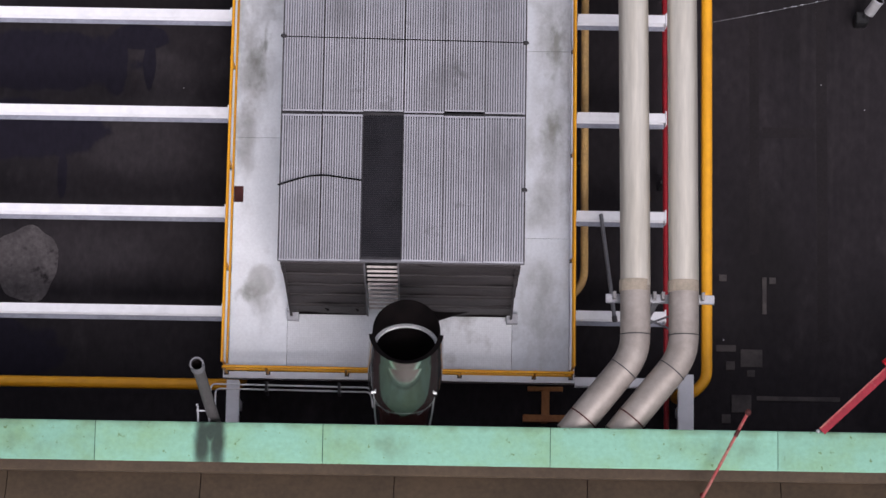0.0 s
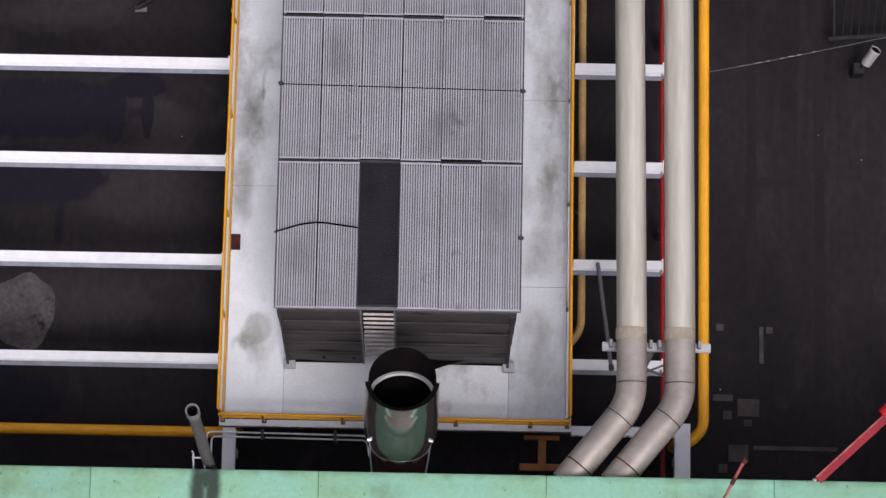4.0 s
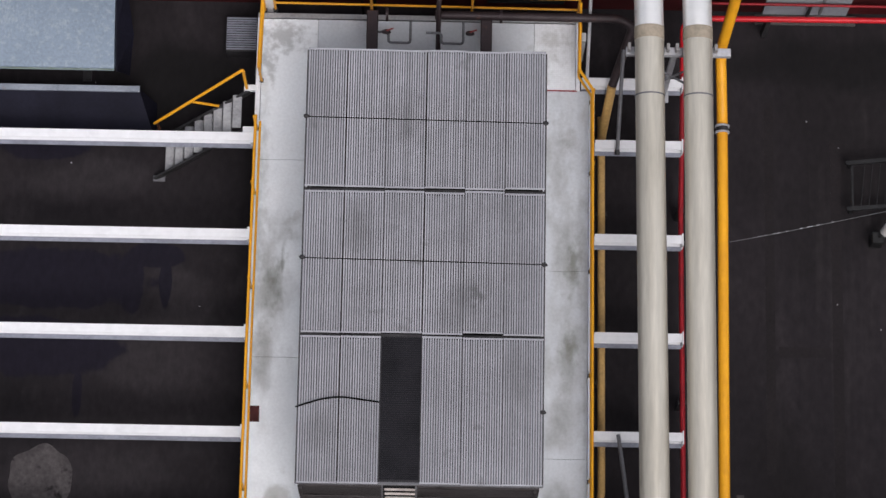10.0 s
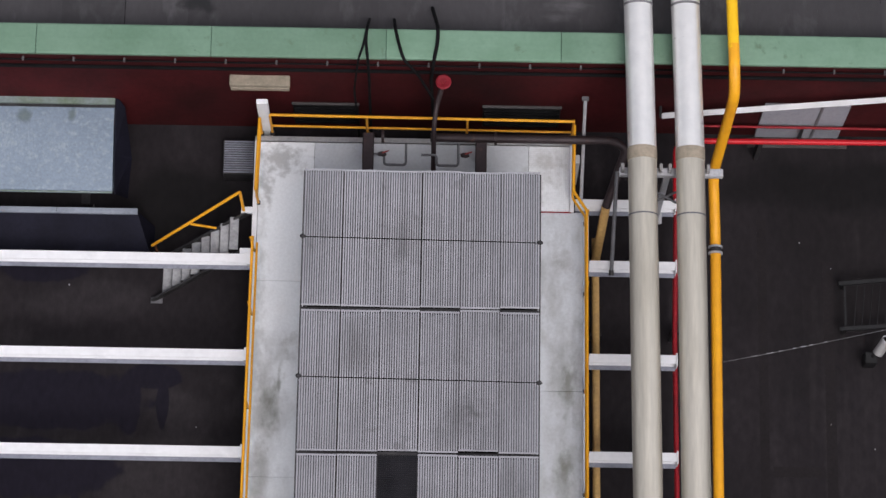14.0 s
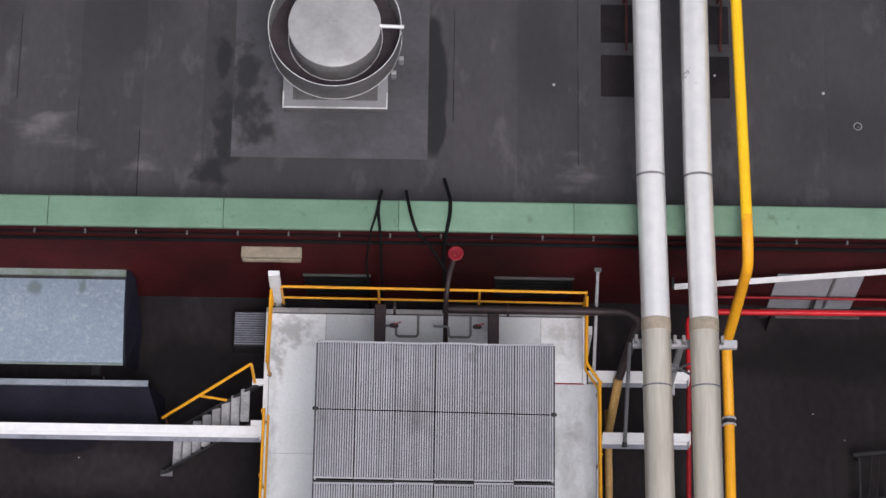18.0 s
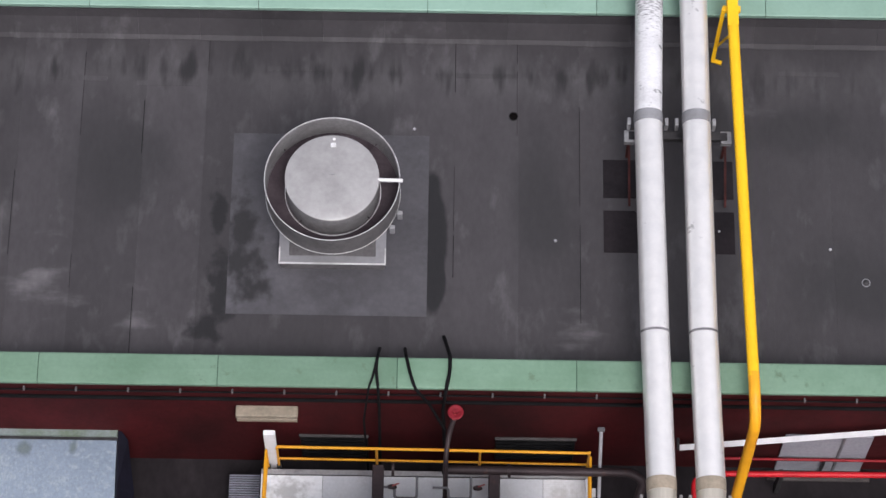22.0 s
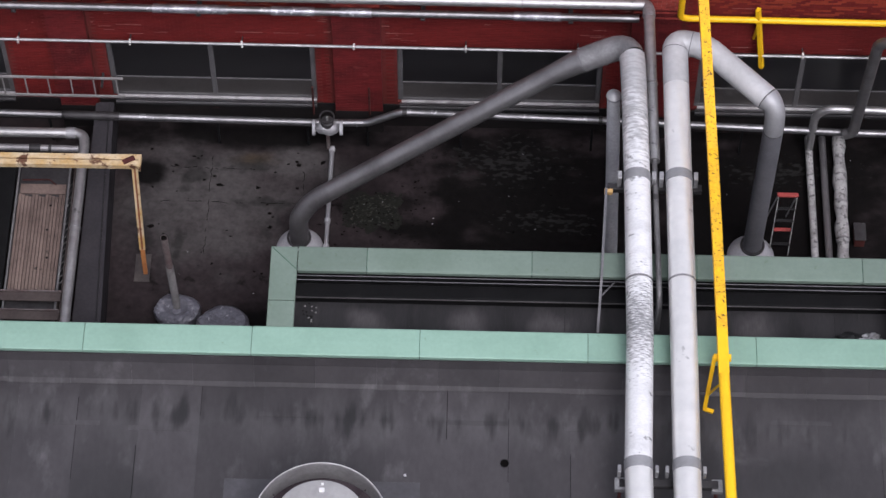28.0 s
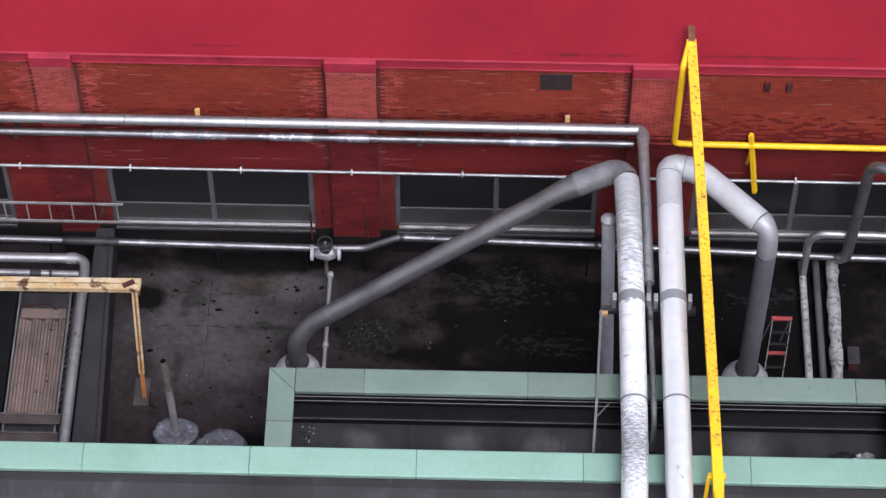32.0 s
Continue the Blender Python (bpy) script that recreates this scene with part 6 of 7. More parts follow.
hop = thing("sheet_cover", (-10, -9.4, 0), "dark blue sloping sheet cover with pale top edge", "cover")
bm = bmesh.new()
q = [(-8.95, 1.3), (-9.85, 0.75), (-9.86, 0.0), (-8.93, 0.0)]
ends = [[bm.verts.new((x + (0.3 if xi and z < 1 else 0), y, z)) for y, z in q] for xi, x in enumerate((-15, -6.62))]
for k in range(4):
    bm.faces.new((ends[0][k], ends[1][k], ends[1][(k + 1) % 4], ends[0][(k + 1) % 4]))
bm.faces.new(ends[0][::-1])
bm.faces.new(ends[1])
bmesh.ops.recalc_face_normals(bm, faces=bm.faces[:])
part("cover", bm, NAVY_SHEET, hop)
for x0, x1 in ((-15, -8.5), (-8.49, -6.6)):
    part("edge_strip", box(x0, -9.04, 1.29, x1, -8.9, 1.36, 0.006), EDGE_BLUE, hop, "pale edge strip")
lamp = thing("wall_lamp", (-3.7, -6.5, 3.6), "pale rectangular wall light fitting", "lamp")
part("housing", box(-4.4, -6.62, 3.45, -3.02, -6.362, 3.62, 0.02), TAN_BAND, lamp)
part("diffuser", box(-4.38, -6.64, 3.3, -3.04, -6.4, 3.45, 0.01), TAN_BAND, lamp)
for x0, x1 in ((-3.05, -1.5), (1.42, 3.25)):
    o = thing("wall_opening", (x0, -6.4, 0.3), "dark low wall vent with pale lintel", "vent", "wall vents")
    # Flat black plate on the wall, coloured as the shade of an opening.
    part("recess", box(x0, -6.4, 0.4, x1, -6.363, 1.78), BLACK, o)
    part("lintel", box(x0 - 0.02, -6.43, 1.78, x1 + 0.02, -6.363, 1.82, 0.008), PANEL_GREY, o)
    for k in range(6):
        part("slat", box(x0 + 0.03, -6.45, 0.55 + 0.2 * k, x1 - 0.03, -6.402, 0.58 + 0.2 * k), CABLE_BLACK, o)
door = thing("roller_shutter", (9.1, -6.5, 0), "pale grey roller shutter in the red wall", "shutter")
for k in range(14):
    part("slat", box(7.98, -6.42, 0.02 + k * 0.163, 9.3, -6.363, 0.181 + k * 0.163, 0.003), ROLLER, door)
for k in range(14):
    part("slat", box(9.36, -6.42, 0.02 + k * 0.163, 9.98, -6.363, 0.181 + k * 0.163, 0.003), ROLLER, door)
part("guide", box(9.3, -6.45, 0, 9.36, -6.363, 2.32), FRAME_GREY, door)
part("threshold", box(7.8, -6.68, 0.0, 10.2, -6.43, 0.05, 0.01), PATCH, door)
sl = thing("slanting_beam", (8, -6.7, 2.4), "white steel beam slanting up along the wall", "beam")
part("beam", h_section((5.6, -6.6, 2.0), (13.5, -6.55, 4.0), 0.1, 0.12), WHITE, sl)
part("bracket", box(5.54, -6.64, 1.87, 5.6, -6.362, 1.97, 0.01), DARK_STEEL, sl)
part("bracket", box(13.4, -6.7, 3.7, 13.55, -6.362, 3.9, 0.01), GALV, sl)
gb = thing("grey_grille_box", (-4.3, -7.3, 0), "grey ribbed grille box beside the platform", "box")
part("body", box(-4.72, -7.75, 0, -3.98, -6.9, 0.55, 0.02), DARK_STEEL, gb)
for k in range(14):
    y = -7.72 + 0.058 * k
    part("rib", box(-4.7, y, 0.55, -4.0, y + 0.024, 0.6), FLANGE_GREY, gb)

# yard details on the asphalt
pa = thing("round_patch", (-8.6, -18, 0), "rough round pale concrete patch in the asphalt", "patch")
bm = bmesh.new()
top = []
for k in range(40):
    a = 2 * math.pi * k / 40
    r = 0.74 + 0.14 * noise.noise(Vector((math.cos(a) * 1.6, math.sin(a) * 1.6, 3.0)))
    top.append(bm.verts.new((-8.62 + r * math.cos(a), -17.95 + 1.15 * r * math.sin(a), 0.012)))
f = bm.faces.new(top)
res = bmesh.ops.extrude_face_region(bm, geom=[f])
for e in res["geom"]:
    if isinstance(e, bmesh.types.BMVert):
        e.co.z = 0.002
bmesh.ops.recalc_face_normals(bm, faces=bm.faces[:])
part("slab", bm, PATCH_ROUGH, pa)
for k, (x, y, w, h) in enumerate(((7.38, -18.05, 0.17, 0.15), (8.52, -18.1, 0.15, 0.15), (8.33, -18.45, 0.1, 0.85), (7.45, -19.68, 0.45, 0.15), (8.03, -19.9, 0.5, 0.4), (7.55, -20.08, 0.2, 0.2), (8.02, -20.25, 0.18, 0.15), (9.1, -20.82, 1.9, 0.1), (7.8, -20.95, 0.45, 0.4), (7.45, -21.3, 0.2, 0.2))):
    g = thing("ground_plate", (x, y, 0), "worn pale plate set in the asphalt", "plate", "ground plates")
    part("plate", box(x - w / 2, y - h / 2, 0.0, x + w / 2, y + h / 2, 0.02 + 0.005 * (k % 3), 0.004), PATCH, g)
rack = thing("steel_rack", (10.6, -10.7, 0), "dark steel mesh rack lying in the yard", "rack")
for y, dy in ((-10.2, 0.15), (-11.3, 0.12)):
    part("rail", bar((9.85, y, 0.5), (13, y + dy * 2.2, 0.5), 0.09, 0.09), BLACK, rack)
for k in range(14):
    x = 10.3 + 0.18 * k
    part("rod", tube([(x, -10.2 + 0.1, 0.5), (x - 0.12, -11.25, 0.5)], 0.012, seg=6), BLACK, rack)
for x in (10.0, 12.8):
    for y in (-10.15, -11.25):
        part("leg", box(x - 0.04, y - 0.04, 0, x + 0.04, y + 0.04, 0.46), BLACK, rack)
    part("end_bar", bar((x, -11.25, 0.44), (x, -10.15, 0.44), 0.05, 0.05), BLACK, rack)
fl = thing("flood_lamp", (10.7, -11.8, 0), "small round lamp head tilted on a dark stand", "lamp")
part("stand", box(10.42, -12.1, 0, 10.72, -11.82, 0.5, 0.03), BLACK, fl)
part("arm", bar((10.58, -11.96, 0.45), (10.74, -11.82, 0.72), 0.06, 0.06), BLACK, fl)
part("head", tube([(10.7, -11.9, 0.62), (10.88, -11.66, 0.92)], 0.125, seg=20), LID, fl, smooth=True)
part("bezel", tube([(10.868, -11.676, 0.9), (10.892, -11.644, 0.94)], 0.135, seg=20, hollow=True), SHUTTER, fl, smooth=True)
part("lens", tube([(10.878, -11.663, 0.917), (10.886, -11.652, 0.93)], 0.105, seg=20), SOOT_AND_SHADE, fl)
cable("thin steel wire stretched from the gas pipe to the lamp", [(6.98, -12.34, 1.25), (8.0, -12.12, 1.2), (9.2, -11.85, 1.18), (10.6, -11.53, 1.2), (13, -11.0, 1.25)], 0.006, FRAME_GREY, name="wire")
tag_rng = random.Random(14)
for k in range(14):
    x = tag_rng.uniform(7.5, 9.6)
    y = -12.34 + 0.2226 * (x - 6.98)
    c = thing("wire_tag", (x, y, 1.17), "small pale tag on the wire", "tag", "wire tags")
    part("tag", bar((x, y, 1.2), (x + tag_rng.uniform(0.03, 0.09), y + 0.015, 1.19), 0.014, 0.012), SHUTTER, c)

# ---------------------------------------------------------------- roof ventilator
CX, CY = -2.31, -2.1
vent = thing("roof_ventilator", (CX, CY, ROOF_Z), "round roof ventilator with grey lid in an open zinc shroud", "ventilator")
part("curb", box(-3.5, -3.27, ROOF_Z, -1.16, -0.93, ROOF_Z + 0.3, 0.02), SHROUD, vent)
part("curb_frame", box(-3.53, -3.3, ROOF_Z + 0.3, -1.13, -0.9, ROOF_Z + 0.33, 0.01), MID_PIPE, vent)
for x0, y0, x1, y1 in ((-3.53, -3.3, -1.13, -3.27), (-3.53, -3.27, -3.5, -2.9), (-1.16, -3.27, -1.13, -2.9)):
    part("rim_strip", box(x0, y0, ROOF_Z + 0.33, x1, y1, ROOF_Z + 0.36), RIM, vent)
part("inner_frame", box(-3.3, -3.1, ROOF_Z + 0.331, -1.36, -1.1, ROOF_Z + 0.36, 0.01), SHROUD, vent)
part("throat", lathe([(0.95, ROOF_Z + 0.36), (0.95, ROOF_Z + 0.9), (1.08, ROOF_Z + 1.35), (1.12, ROOF_Z + 1.4)], (CX, CY, 0), 64), SHROUD, vent, smooth=True)
part("shroud", shell(1.475, 1.49, 5.72, 6.42, (CX, CY, 0)), SHROUD, vent, smooth=True)
part("top_rim", shell(1.479, 1.492, 6.42, 6.438, (CX, CY, 0), 96), RIM, vent)
part("bottom_rim", shell(1.478, 1.498, 5.702, 5.72, (CX, CY, 0), 96), RIM, vent)
# Added inner skin; its paler zinc lifts the shroud's shaded inside.
part("liner", shell(1.466, 1.4745, 5.732, 6.41, (CX, CY, 0)), DRUM, vent, "added inner face, zinc lightened against the shade", True)
# Ring added to close the gap round the drum, coloured dark.
part("baffle", shell(1.02, 1.465, 5.724, 5.73, (CX, CY, 0)), BAFFLE, vent, "added dark ring closing the gap round the drum")
part("drum", lathe([(1.0, 5.55), (1.03, 5.62), (1.03, 6.42)], (CX, CY, 0), 64), DRUM, vent, smooth=True)
part("drum_rim", shell(1.05, 1.066, 5.731, 5.75, (CX, CY, 0), 96), RIM, vent)
part("lid", lathe([(1.035, 6.42), (1.035, 6.47), (0.98, 6.49), (0.6, 6.515), (0.001, 6.52)], (CX, CY, 0), 64), LID, vent, smooth=True)
part("lid_fitting", box(CX - 0.05, CY + 0.72, 6.5, CX + 0.07, CY + 0.82, 6.55, 0.01), RIM, vent)
part("lid_fitting", box(CX - 0.01, CY + 0.9, 6.48, CX + 0.05, CY + 0.95, 6.53, 0.01), RIM, vent)
part("lid_handle", bar((CX - 0.06, CY + 0.05, 6.535), (CX + 0.06, CY + 0.05, 6.535), 0.02, 0.03), MID_PIPE, vent)
part("side_arm", tube([(CX + 1.0, CY - 0.02, 6.44), (CX + 1.55, CY - 0.03, 6.44)], 0.045, seg=12), RIM, vent, smooth=True)
for k in range(4):
    a = math.pi * (k + 0.55) / 2
    part("strut", bar((CX + 1.02 * math.cos(a), CY + 1.02 * math.sin(a), 5.9), (CX + 1.46 * math.cos(a), CY + 1.46 * math.sin(a), 5.9), 0.02, 0.02), BAFFLE, vent)
for x, y in ((-0.98, -2.95), (-0.82, -2.6)):
    part("latch", box(x - 0.06, y - 0.05, 5.5, x + 0.06, y + 0.05, 5.8, 0.02), MID_PIPE, vent)

pt = thing("roof_patch", (-2.6, -2.4, ROOF_Z), "newer paler bitumen sheet under the ventilator", "patch", kind="structure")
part("sheet", box(-4.69, -4.4, ROOF_Z + 0.0095, -0.2, 0.1, ROOF_Z + 0.016, 0.002), BITUMEN_NEW, pt)


def stain(points, name="damp_stain", z=ROOF_Z + 0.0185, material=None, label="dark damp stain on the roof sheet", ragged=0.09, scale=2.3):
    st = thing(name, (*points[0], z), label, "stain", kind="structure")
    bm = bmesh.new()
    c = Vector((sum(p[0] for p in points) / len(points), sum(p[1] for p in points) / len(points), 0))
    ring = []
    for k, (x, y) in enumerate(points):
        nx, ny = points[(k + 1) % len(points)]
        for j in range(10):
            t = j / 10
            p = Vector((x + (nx - x) * t, y + (ny - y) * t, 0))
            out = (p - c).normalized()
            p += out * (ragged * noise.noise(p * scale) + ragged * 0.5 * noise.noise(p * scale * 2.7))
            ring.append(bm.verts.new((p.x, p.y, z)))
    bm.faces.new(ring)
    bmesh.ops.triangulate(bm, faces=bm.faces[:])
    bmesh.ops.recalc_face_normals(bm, faces=bm.faces[:])
    res = bmesh.ops.extrude_face_region(bm, geom=bm.faces[:])
    for e in res["geom"]:
        if isinstance(e, bmesh.types.BMVert):
            e.co.z += 0.003
    bmesh.ops.recalc_face_normals(bm, faces=bm.faces[:])
    part("film", bm, material or BITUMEN_DARK, st)


hole = thing("roof_outlet", (1.73, 0.64, ROOF_Z), "small round black roof outlet", "outlet")
part("ring", shell(0.095, 0.11, ROOF_Z, ROOF_Z + 0.03, (1.73, 0.64, 0), 20), BLACK, hole)
part("bore", lathe([(0.095, ROOF_Z + 0.0), (0.095, ROOF_Z + 0.015)], (1.73, 0.64, 0), 20), SOOT_AND_SHADE, hole)
dr = thing("roof_drain", (9.67, -3.41, ROOF_Z), "small pale domed roof drain", "drain")
part("dome", lathe([(0.08, ROOF_Z + 0.005), (0.07, ROOF_Z + 0.05), (0.03, ROOF_Z + 0.08), (0.001, ROOF_Z + 0.085)], (9.67, -3.41, 0), 16), DARK_STEEL, dr, smooth=True)
part("collar", shell(0.08, 0.1, ROOF_Z, ROOF_Z + 0.02, (9.67, -3.41, 0), 16), MID_PIPE, dr)
for x, y in ((2.69, -2.49), (-0.55, 0.28), (6.4, -2.2), (8.9, -2.6)):
    b = thing("fixing_button", (x, y, ROOF_Z), "tiny pale fixing button on the roof", "fixing", "roof fixings")
    part("button", lathe([(0.035, ROOF_Z + 0.009), (0.03, ROOF_Z + 0.03), (0.001, ROOF_Z + 0.035)], (x, y, 0), 10), SHUTTER, b)


# ---------------------------------------------------------------- pipes along the brick wall
def wall_pipe(label, pts, r, material, bend=0.2, bands=(), name="wall_pipe", group="wall pipes", band_mat=None):
    p = thing(name, pts[0], label, "pipe", group)
    part("run", tube(pts, r, bend, 16), material, p, smooth=True)
    for a, b, at, w in bands:
        collar(p, pts[a], pts[b], at, r + 0.02, w, band_mat or FRAME_GREY)
    return p


wp = wall_pipe("thick silver pipe along the brick wall, turning out over the yard", [(-18, 13.12, 5.2), (5.1, 13.12, 5.16), (5.17, 13.02, 5.18), (5.22, 8.3, 5.33)], 0.14, POLISHED, 0.1, [(0, 1, 10.0, 0.05), (0, 1, 13.1, 0.04), (0, 1, 15.3, 0.05), (0, 1, 20.0, 0.05), (2, 3, 0.2, 0.22), (2, 3, 2.4, 0.04)], band_mat=SILVER)
part("thin_run", tube([(5.22, 8.32, 5.33), (5.27, 4.7, 5.42), (5.28, 4.35, 5.2), (5.28, 4.3, 4.16)], 0.07, 0.2, 12), YARD_GREY, wp, smooth=True)
for x in (-16, -10.9, -6.2, -0.5, 3.25):
    part("bracket", box(x - 0.06, 13.1, 4.3, x + 0.06, 13.6, 4.38, 0.01), DARK_STEEL, wp)
for x in (-6.15, 3.25):
    part("yellow_lug", box(x - 0.06, 13.2, 5.3, x + 0.06, 13.3, 5.5, 0.01), OCHRE, wp)
wall_pipe("thinner silver pipe with torn lagging on the brick wall", [(-18, 13.2, 4.52), (4.7, 13.2, 4.46), (4.98, 13.2, 4.46)], 0.1, POLISHED_DARK, 0.1, [(0, 1, 11.6, 1.9), (0, 1, 14.2, 1.1), (0, 1, 15.8, 0.8), (0, 1, 20.4, 1.2)], band_mat=TORN)
cd = wall_pipe("thin grey conduit above the windows", [(-18, 13.33, 2.87), (16, 13.33, 2.77)], 0.04, GALV, 0)
for k in range(9):
    x = -11 + 2.9 * k
    part("clip", box(x - 0.025, 13.27, 2.75, x + 0.025, 13.39, 2.91, 0.006), RIM, cd)
    part("clip_arm", box(x - 0.015, 13.39, 2.79, x + 0.015, 13.6, 2.82), DARK_STEEL, cd)
lp = wall_pipe("silver steam pipe low along the wall foot", [(-18, 12.9, 0.22), (-3.5, 12.9, -0.05), (-2.0, 12.9, -0.02), (-1.1, 12.9, 0.52), (4.4, 12.9, 0.32), (11.0, 12.9, -0.02), (18, 12.9, -0.1)], 0.1, POLISHED_DARK, 0.15, [(0, 1, 8.6, 1.45), (0, 1, 7.9, 0.08), (0, 1, 9.35, 0.08), (3, 4, 0.1, 0.12), (3, 4, 5.3, 0.1)], band_mat=DARK_STEEL)
for x in (-15, -10.5, -6, -3.6, -2.0, 0.5, 4, 8, 12):
    part("stand", box(x - 0.03, 12.87, YARD_Z, x + 0.03, 12.93, -0.05), CABLE_BLACK, lp)
vb = thing("steam_valve", (-3.0, 12.8, -0.1), "grey steam valve with round dark bonnet", "valve")
part("body", lump((-3.05, 12.72, -0.02), (0.32, 0.2, 0.2), 5), MID_PIPE, vb, smooth=True)
part("flange", tube([(-3.45, 12.72, -0.02), (-3.37, 12.72, -0.02)], 0.22, seg=18), SHUTTER, vb, smooth=True)
part("flange", tube([(-2.72, 12.72, -0.02), (-2.64, 12.72, -0.02)], 0.2, seg=18), SHUTTER, vb, smooth=True)
part("bonnet", lathe([(0.17, 0.1), (0.17, 0.26), (0.08, 0.3)], (-3.05, 12.75, 0), 20), DARK_STEEL, vb, smooth=True)
part("wheel", shell(0.17, 0.21, 0.42, 0.45, (-3.05, 12.75, 0), 24), DARK_STEEL, vb)
part("stem", tube([(-3.05, 12.75, 0.28), (-3.05, 12.75, 0.44)], 0.03, seg=8), GALV, vb)
part("drop", tube([(-3.05, 12.72, -0.15), (-3.05, 12.72, -1.0)], 0.05, seg=10), RUST_GREY, vb)
wall_pipe("thin pale pipe across the yard floor", [(-2.95, 12.75, -0.98), (-2.97, 11.2, -0.99), (-3.0, 6.0, -0.99)], 0.06, MID_PIPE, 0.1, [(0, 1, 0.1, 0.1), (1, 2, 0.8, 0.12), (1, 2, 1.6, 0.1)], name="floor_pipe", group="floor pipes", band_mat=SHUTTER)
for x, y0, lean in ((-3.45, 13.35, 0.0), (-1.95, 13.35, 0.0)):
    wall_pipe("thin rusty pipe on the pilaster flank", [(x, y0, -0.3), (x + lean, y0, 0.95)], 0.028, RUST_DARK, 0, name="pilaster_pipe", group="pilaster pipes")
tray = thing("cable_ladder", (-11, 13.1, 1.0), "thin steel cable ladder along the wall", "cable ladder")
for z in (1.47, 0.66):
    part("side_rail", box(-18, 13.1, z - 0.035, -8.4, 13.14, z + 0.035), FLANGE, tray)
for k in range(15):
    x = -17 + 0.6 * k
    part("rung", box(x, 13.105, 0.69, x + 0.03, 13.13, 1.44), FLANGE, tray)
for x in (-16, -12.5, -9):
    part("bracket", box(x - 0.03, 13.14, 1.0, x + 0.03, 13.6, 1.06), DARK_STEEL, tray)

# left end of the yard
wall_pipe("fat silver pipe with elbow beside the plank deck", [(-18, 12.14, 0.3), (-9.62, 12.16, 0.3), (-9.45, 12.05, 0.3), (-9.41, 11.8, 0.3), (-9.42, 4.0, 0.3)], 0.135, POLISHED, 0.08, [(0, 1, 8.2, 0.25), (3, 4, 0.5, 0.03), (3, 4, 2.6, 0.03)], name="yard_pipe", group="yard pipes", band_mat=MID_PIPE)
wall_pipe("thin silver pipe with flanges in the yard corner", [(-18, 11.72, 0.3), (-9.55, 11.66, 0.3)], 0.09, SILVER, 0, [(0, 1, 7.3, 0.3), (0, 1, 7.7, 0.08)], name="yard_pipe", group="yard pipes", band_mat=DARK_STEEL)
for z, y in ((0.1, 7.27), (0.12, 6.7)):
    cb = thing("cross_beam", (-13, y, z), "old brown channel beam crossing the plank deck", "beam", "deck beams")
    part("flange", box(-18, y - 0.16, z - 0.03, -9.62, y + 0.1, z, 0.006), OLD_PIPE, cb)
    part("web", box(-18, y + 0.101, z - 0.16, -9.62, y + 0.13, z + 0.05, 0.006), RUST_GREY, cb)
    part("end_post", box(-9.75, y - 0.1, YARD_Z, -9.64, y + 0.09, z - 0.031), OLD_PIPE, cb)
for x, z, m in ((-11.1, -0.02, YARD_GREY), (-9.76, -0.02, YARD_GREY), (-9.63, -0.06, OLD_PIPE)):
    wall_pipe("thin grey rail pipe beside the plank deck", [(x, 11.4, z), (x + 0.01, 4.2, z)], 0.032, m, 0, name="deck_rail", group="deck rails")
kerb = thing("low_wall", (-8.9, 9.5, YARD_Z), "low dark grey coated wall across the yard", "wall", kind="structure")
bm = bmesh.new()
q = [(-9.28, 4.0), (-8.46, 4.0), (-8.8, 13.4), (-9.28, 13.4)]
ring = [[bm.verts.new((x, y, z)) for x, y in q] for z in (YARD_Z, -0.02)]
for k in range(4):
    bm.faces.new((ring[0][k], ring[0][(k + 1) % 4], ring[1][(k + 1) % 4], ring[1][k]))
bm.faces.new(ring[1])
bm.faces.new(ring[0][::-1])
part("coping", bm, GREY_BAND, kerb)
part("edge_joint", bar((-8.58, 4.0, -0.012), (-8.92, 13.4, -0.012), 0.025, 0.02), BLACK, kerb)
deck = thing("plank_deck", (-10.3, 9.2, YARD_Z), "weathered pale plank deck with dark gaps", "deck")
part("frame", box(-11.07, 6.0, YARD_Z, -9.8, 11.3, -0.12), DARK_STEEL, deck)
for k in range(14):
    x = -11.05 + 0.0885 * k
    part("plank", box(x, 7.5 + 0.02 * (k % 3), -0.12, x + 0.077, 10.46 - 0.03 * (k % 4), -0.06 + 0.006 * (k % 2), 0.004), PLANK, deck)
part("end_panel", box(-11.03, 10.48, -0.12, -9.83, 10.78, -0.07, 0.006), PLANK, deck, "plain worn end board")
part("hinge_rod", tube([(-11.0, 10.9, -0.08), (-10.3, 10.93, -0.08), (-10.1, 10.75, -0.05)], 0.02, 0.05, 8), RUST_DARK, deck)
for x, y in ((-10.18, 10.1), (-10.2, 9.35), (-10.12, 8.5)):
    part("knot_hole", lathe([(0.035, -0.055), (0.035, -0.05)], (x, y, 0), 10), SOOT_AND_SHADE, deck)
for k in range(16):
    y = 7.7 + 0.2 * k
    part("edge_cleat", bar((-9.74, y, -0.06), (-9.66, y + 0.11, -0.06), 0.02, 0.02), YARD_GREY, deck)
pit = thing("dark_hut", (-13, 9, YARD_Z), "low dark roofed shed at the yard edge", "shed")
part("wall", box(-18, 4.0, YARD_Z, -11.2, 11.4, -0.05), DARK_STEEL, pit)
part("roof_sheet", box(-18, 4.0, -0.05, -11.18, 11.45, 0.0, 0.01), BITUMEN_DARK, pit)
frame_ob = thing("rusty_frame", (-8, 9.4, YARD_Z), "rusty yellow steel portal frame in the yard", "frame")
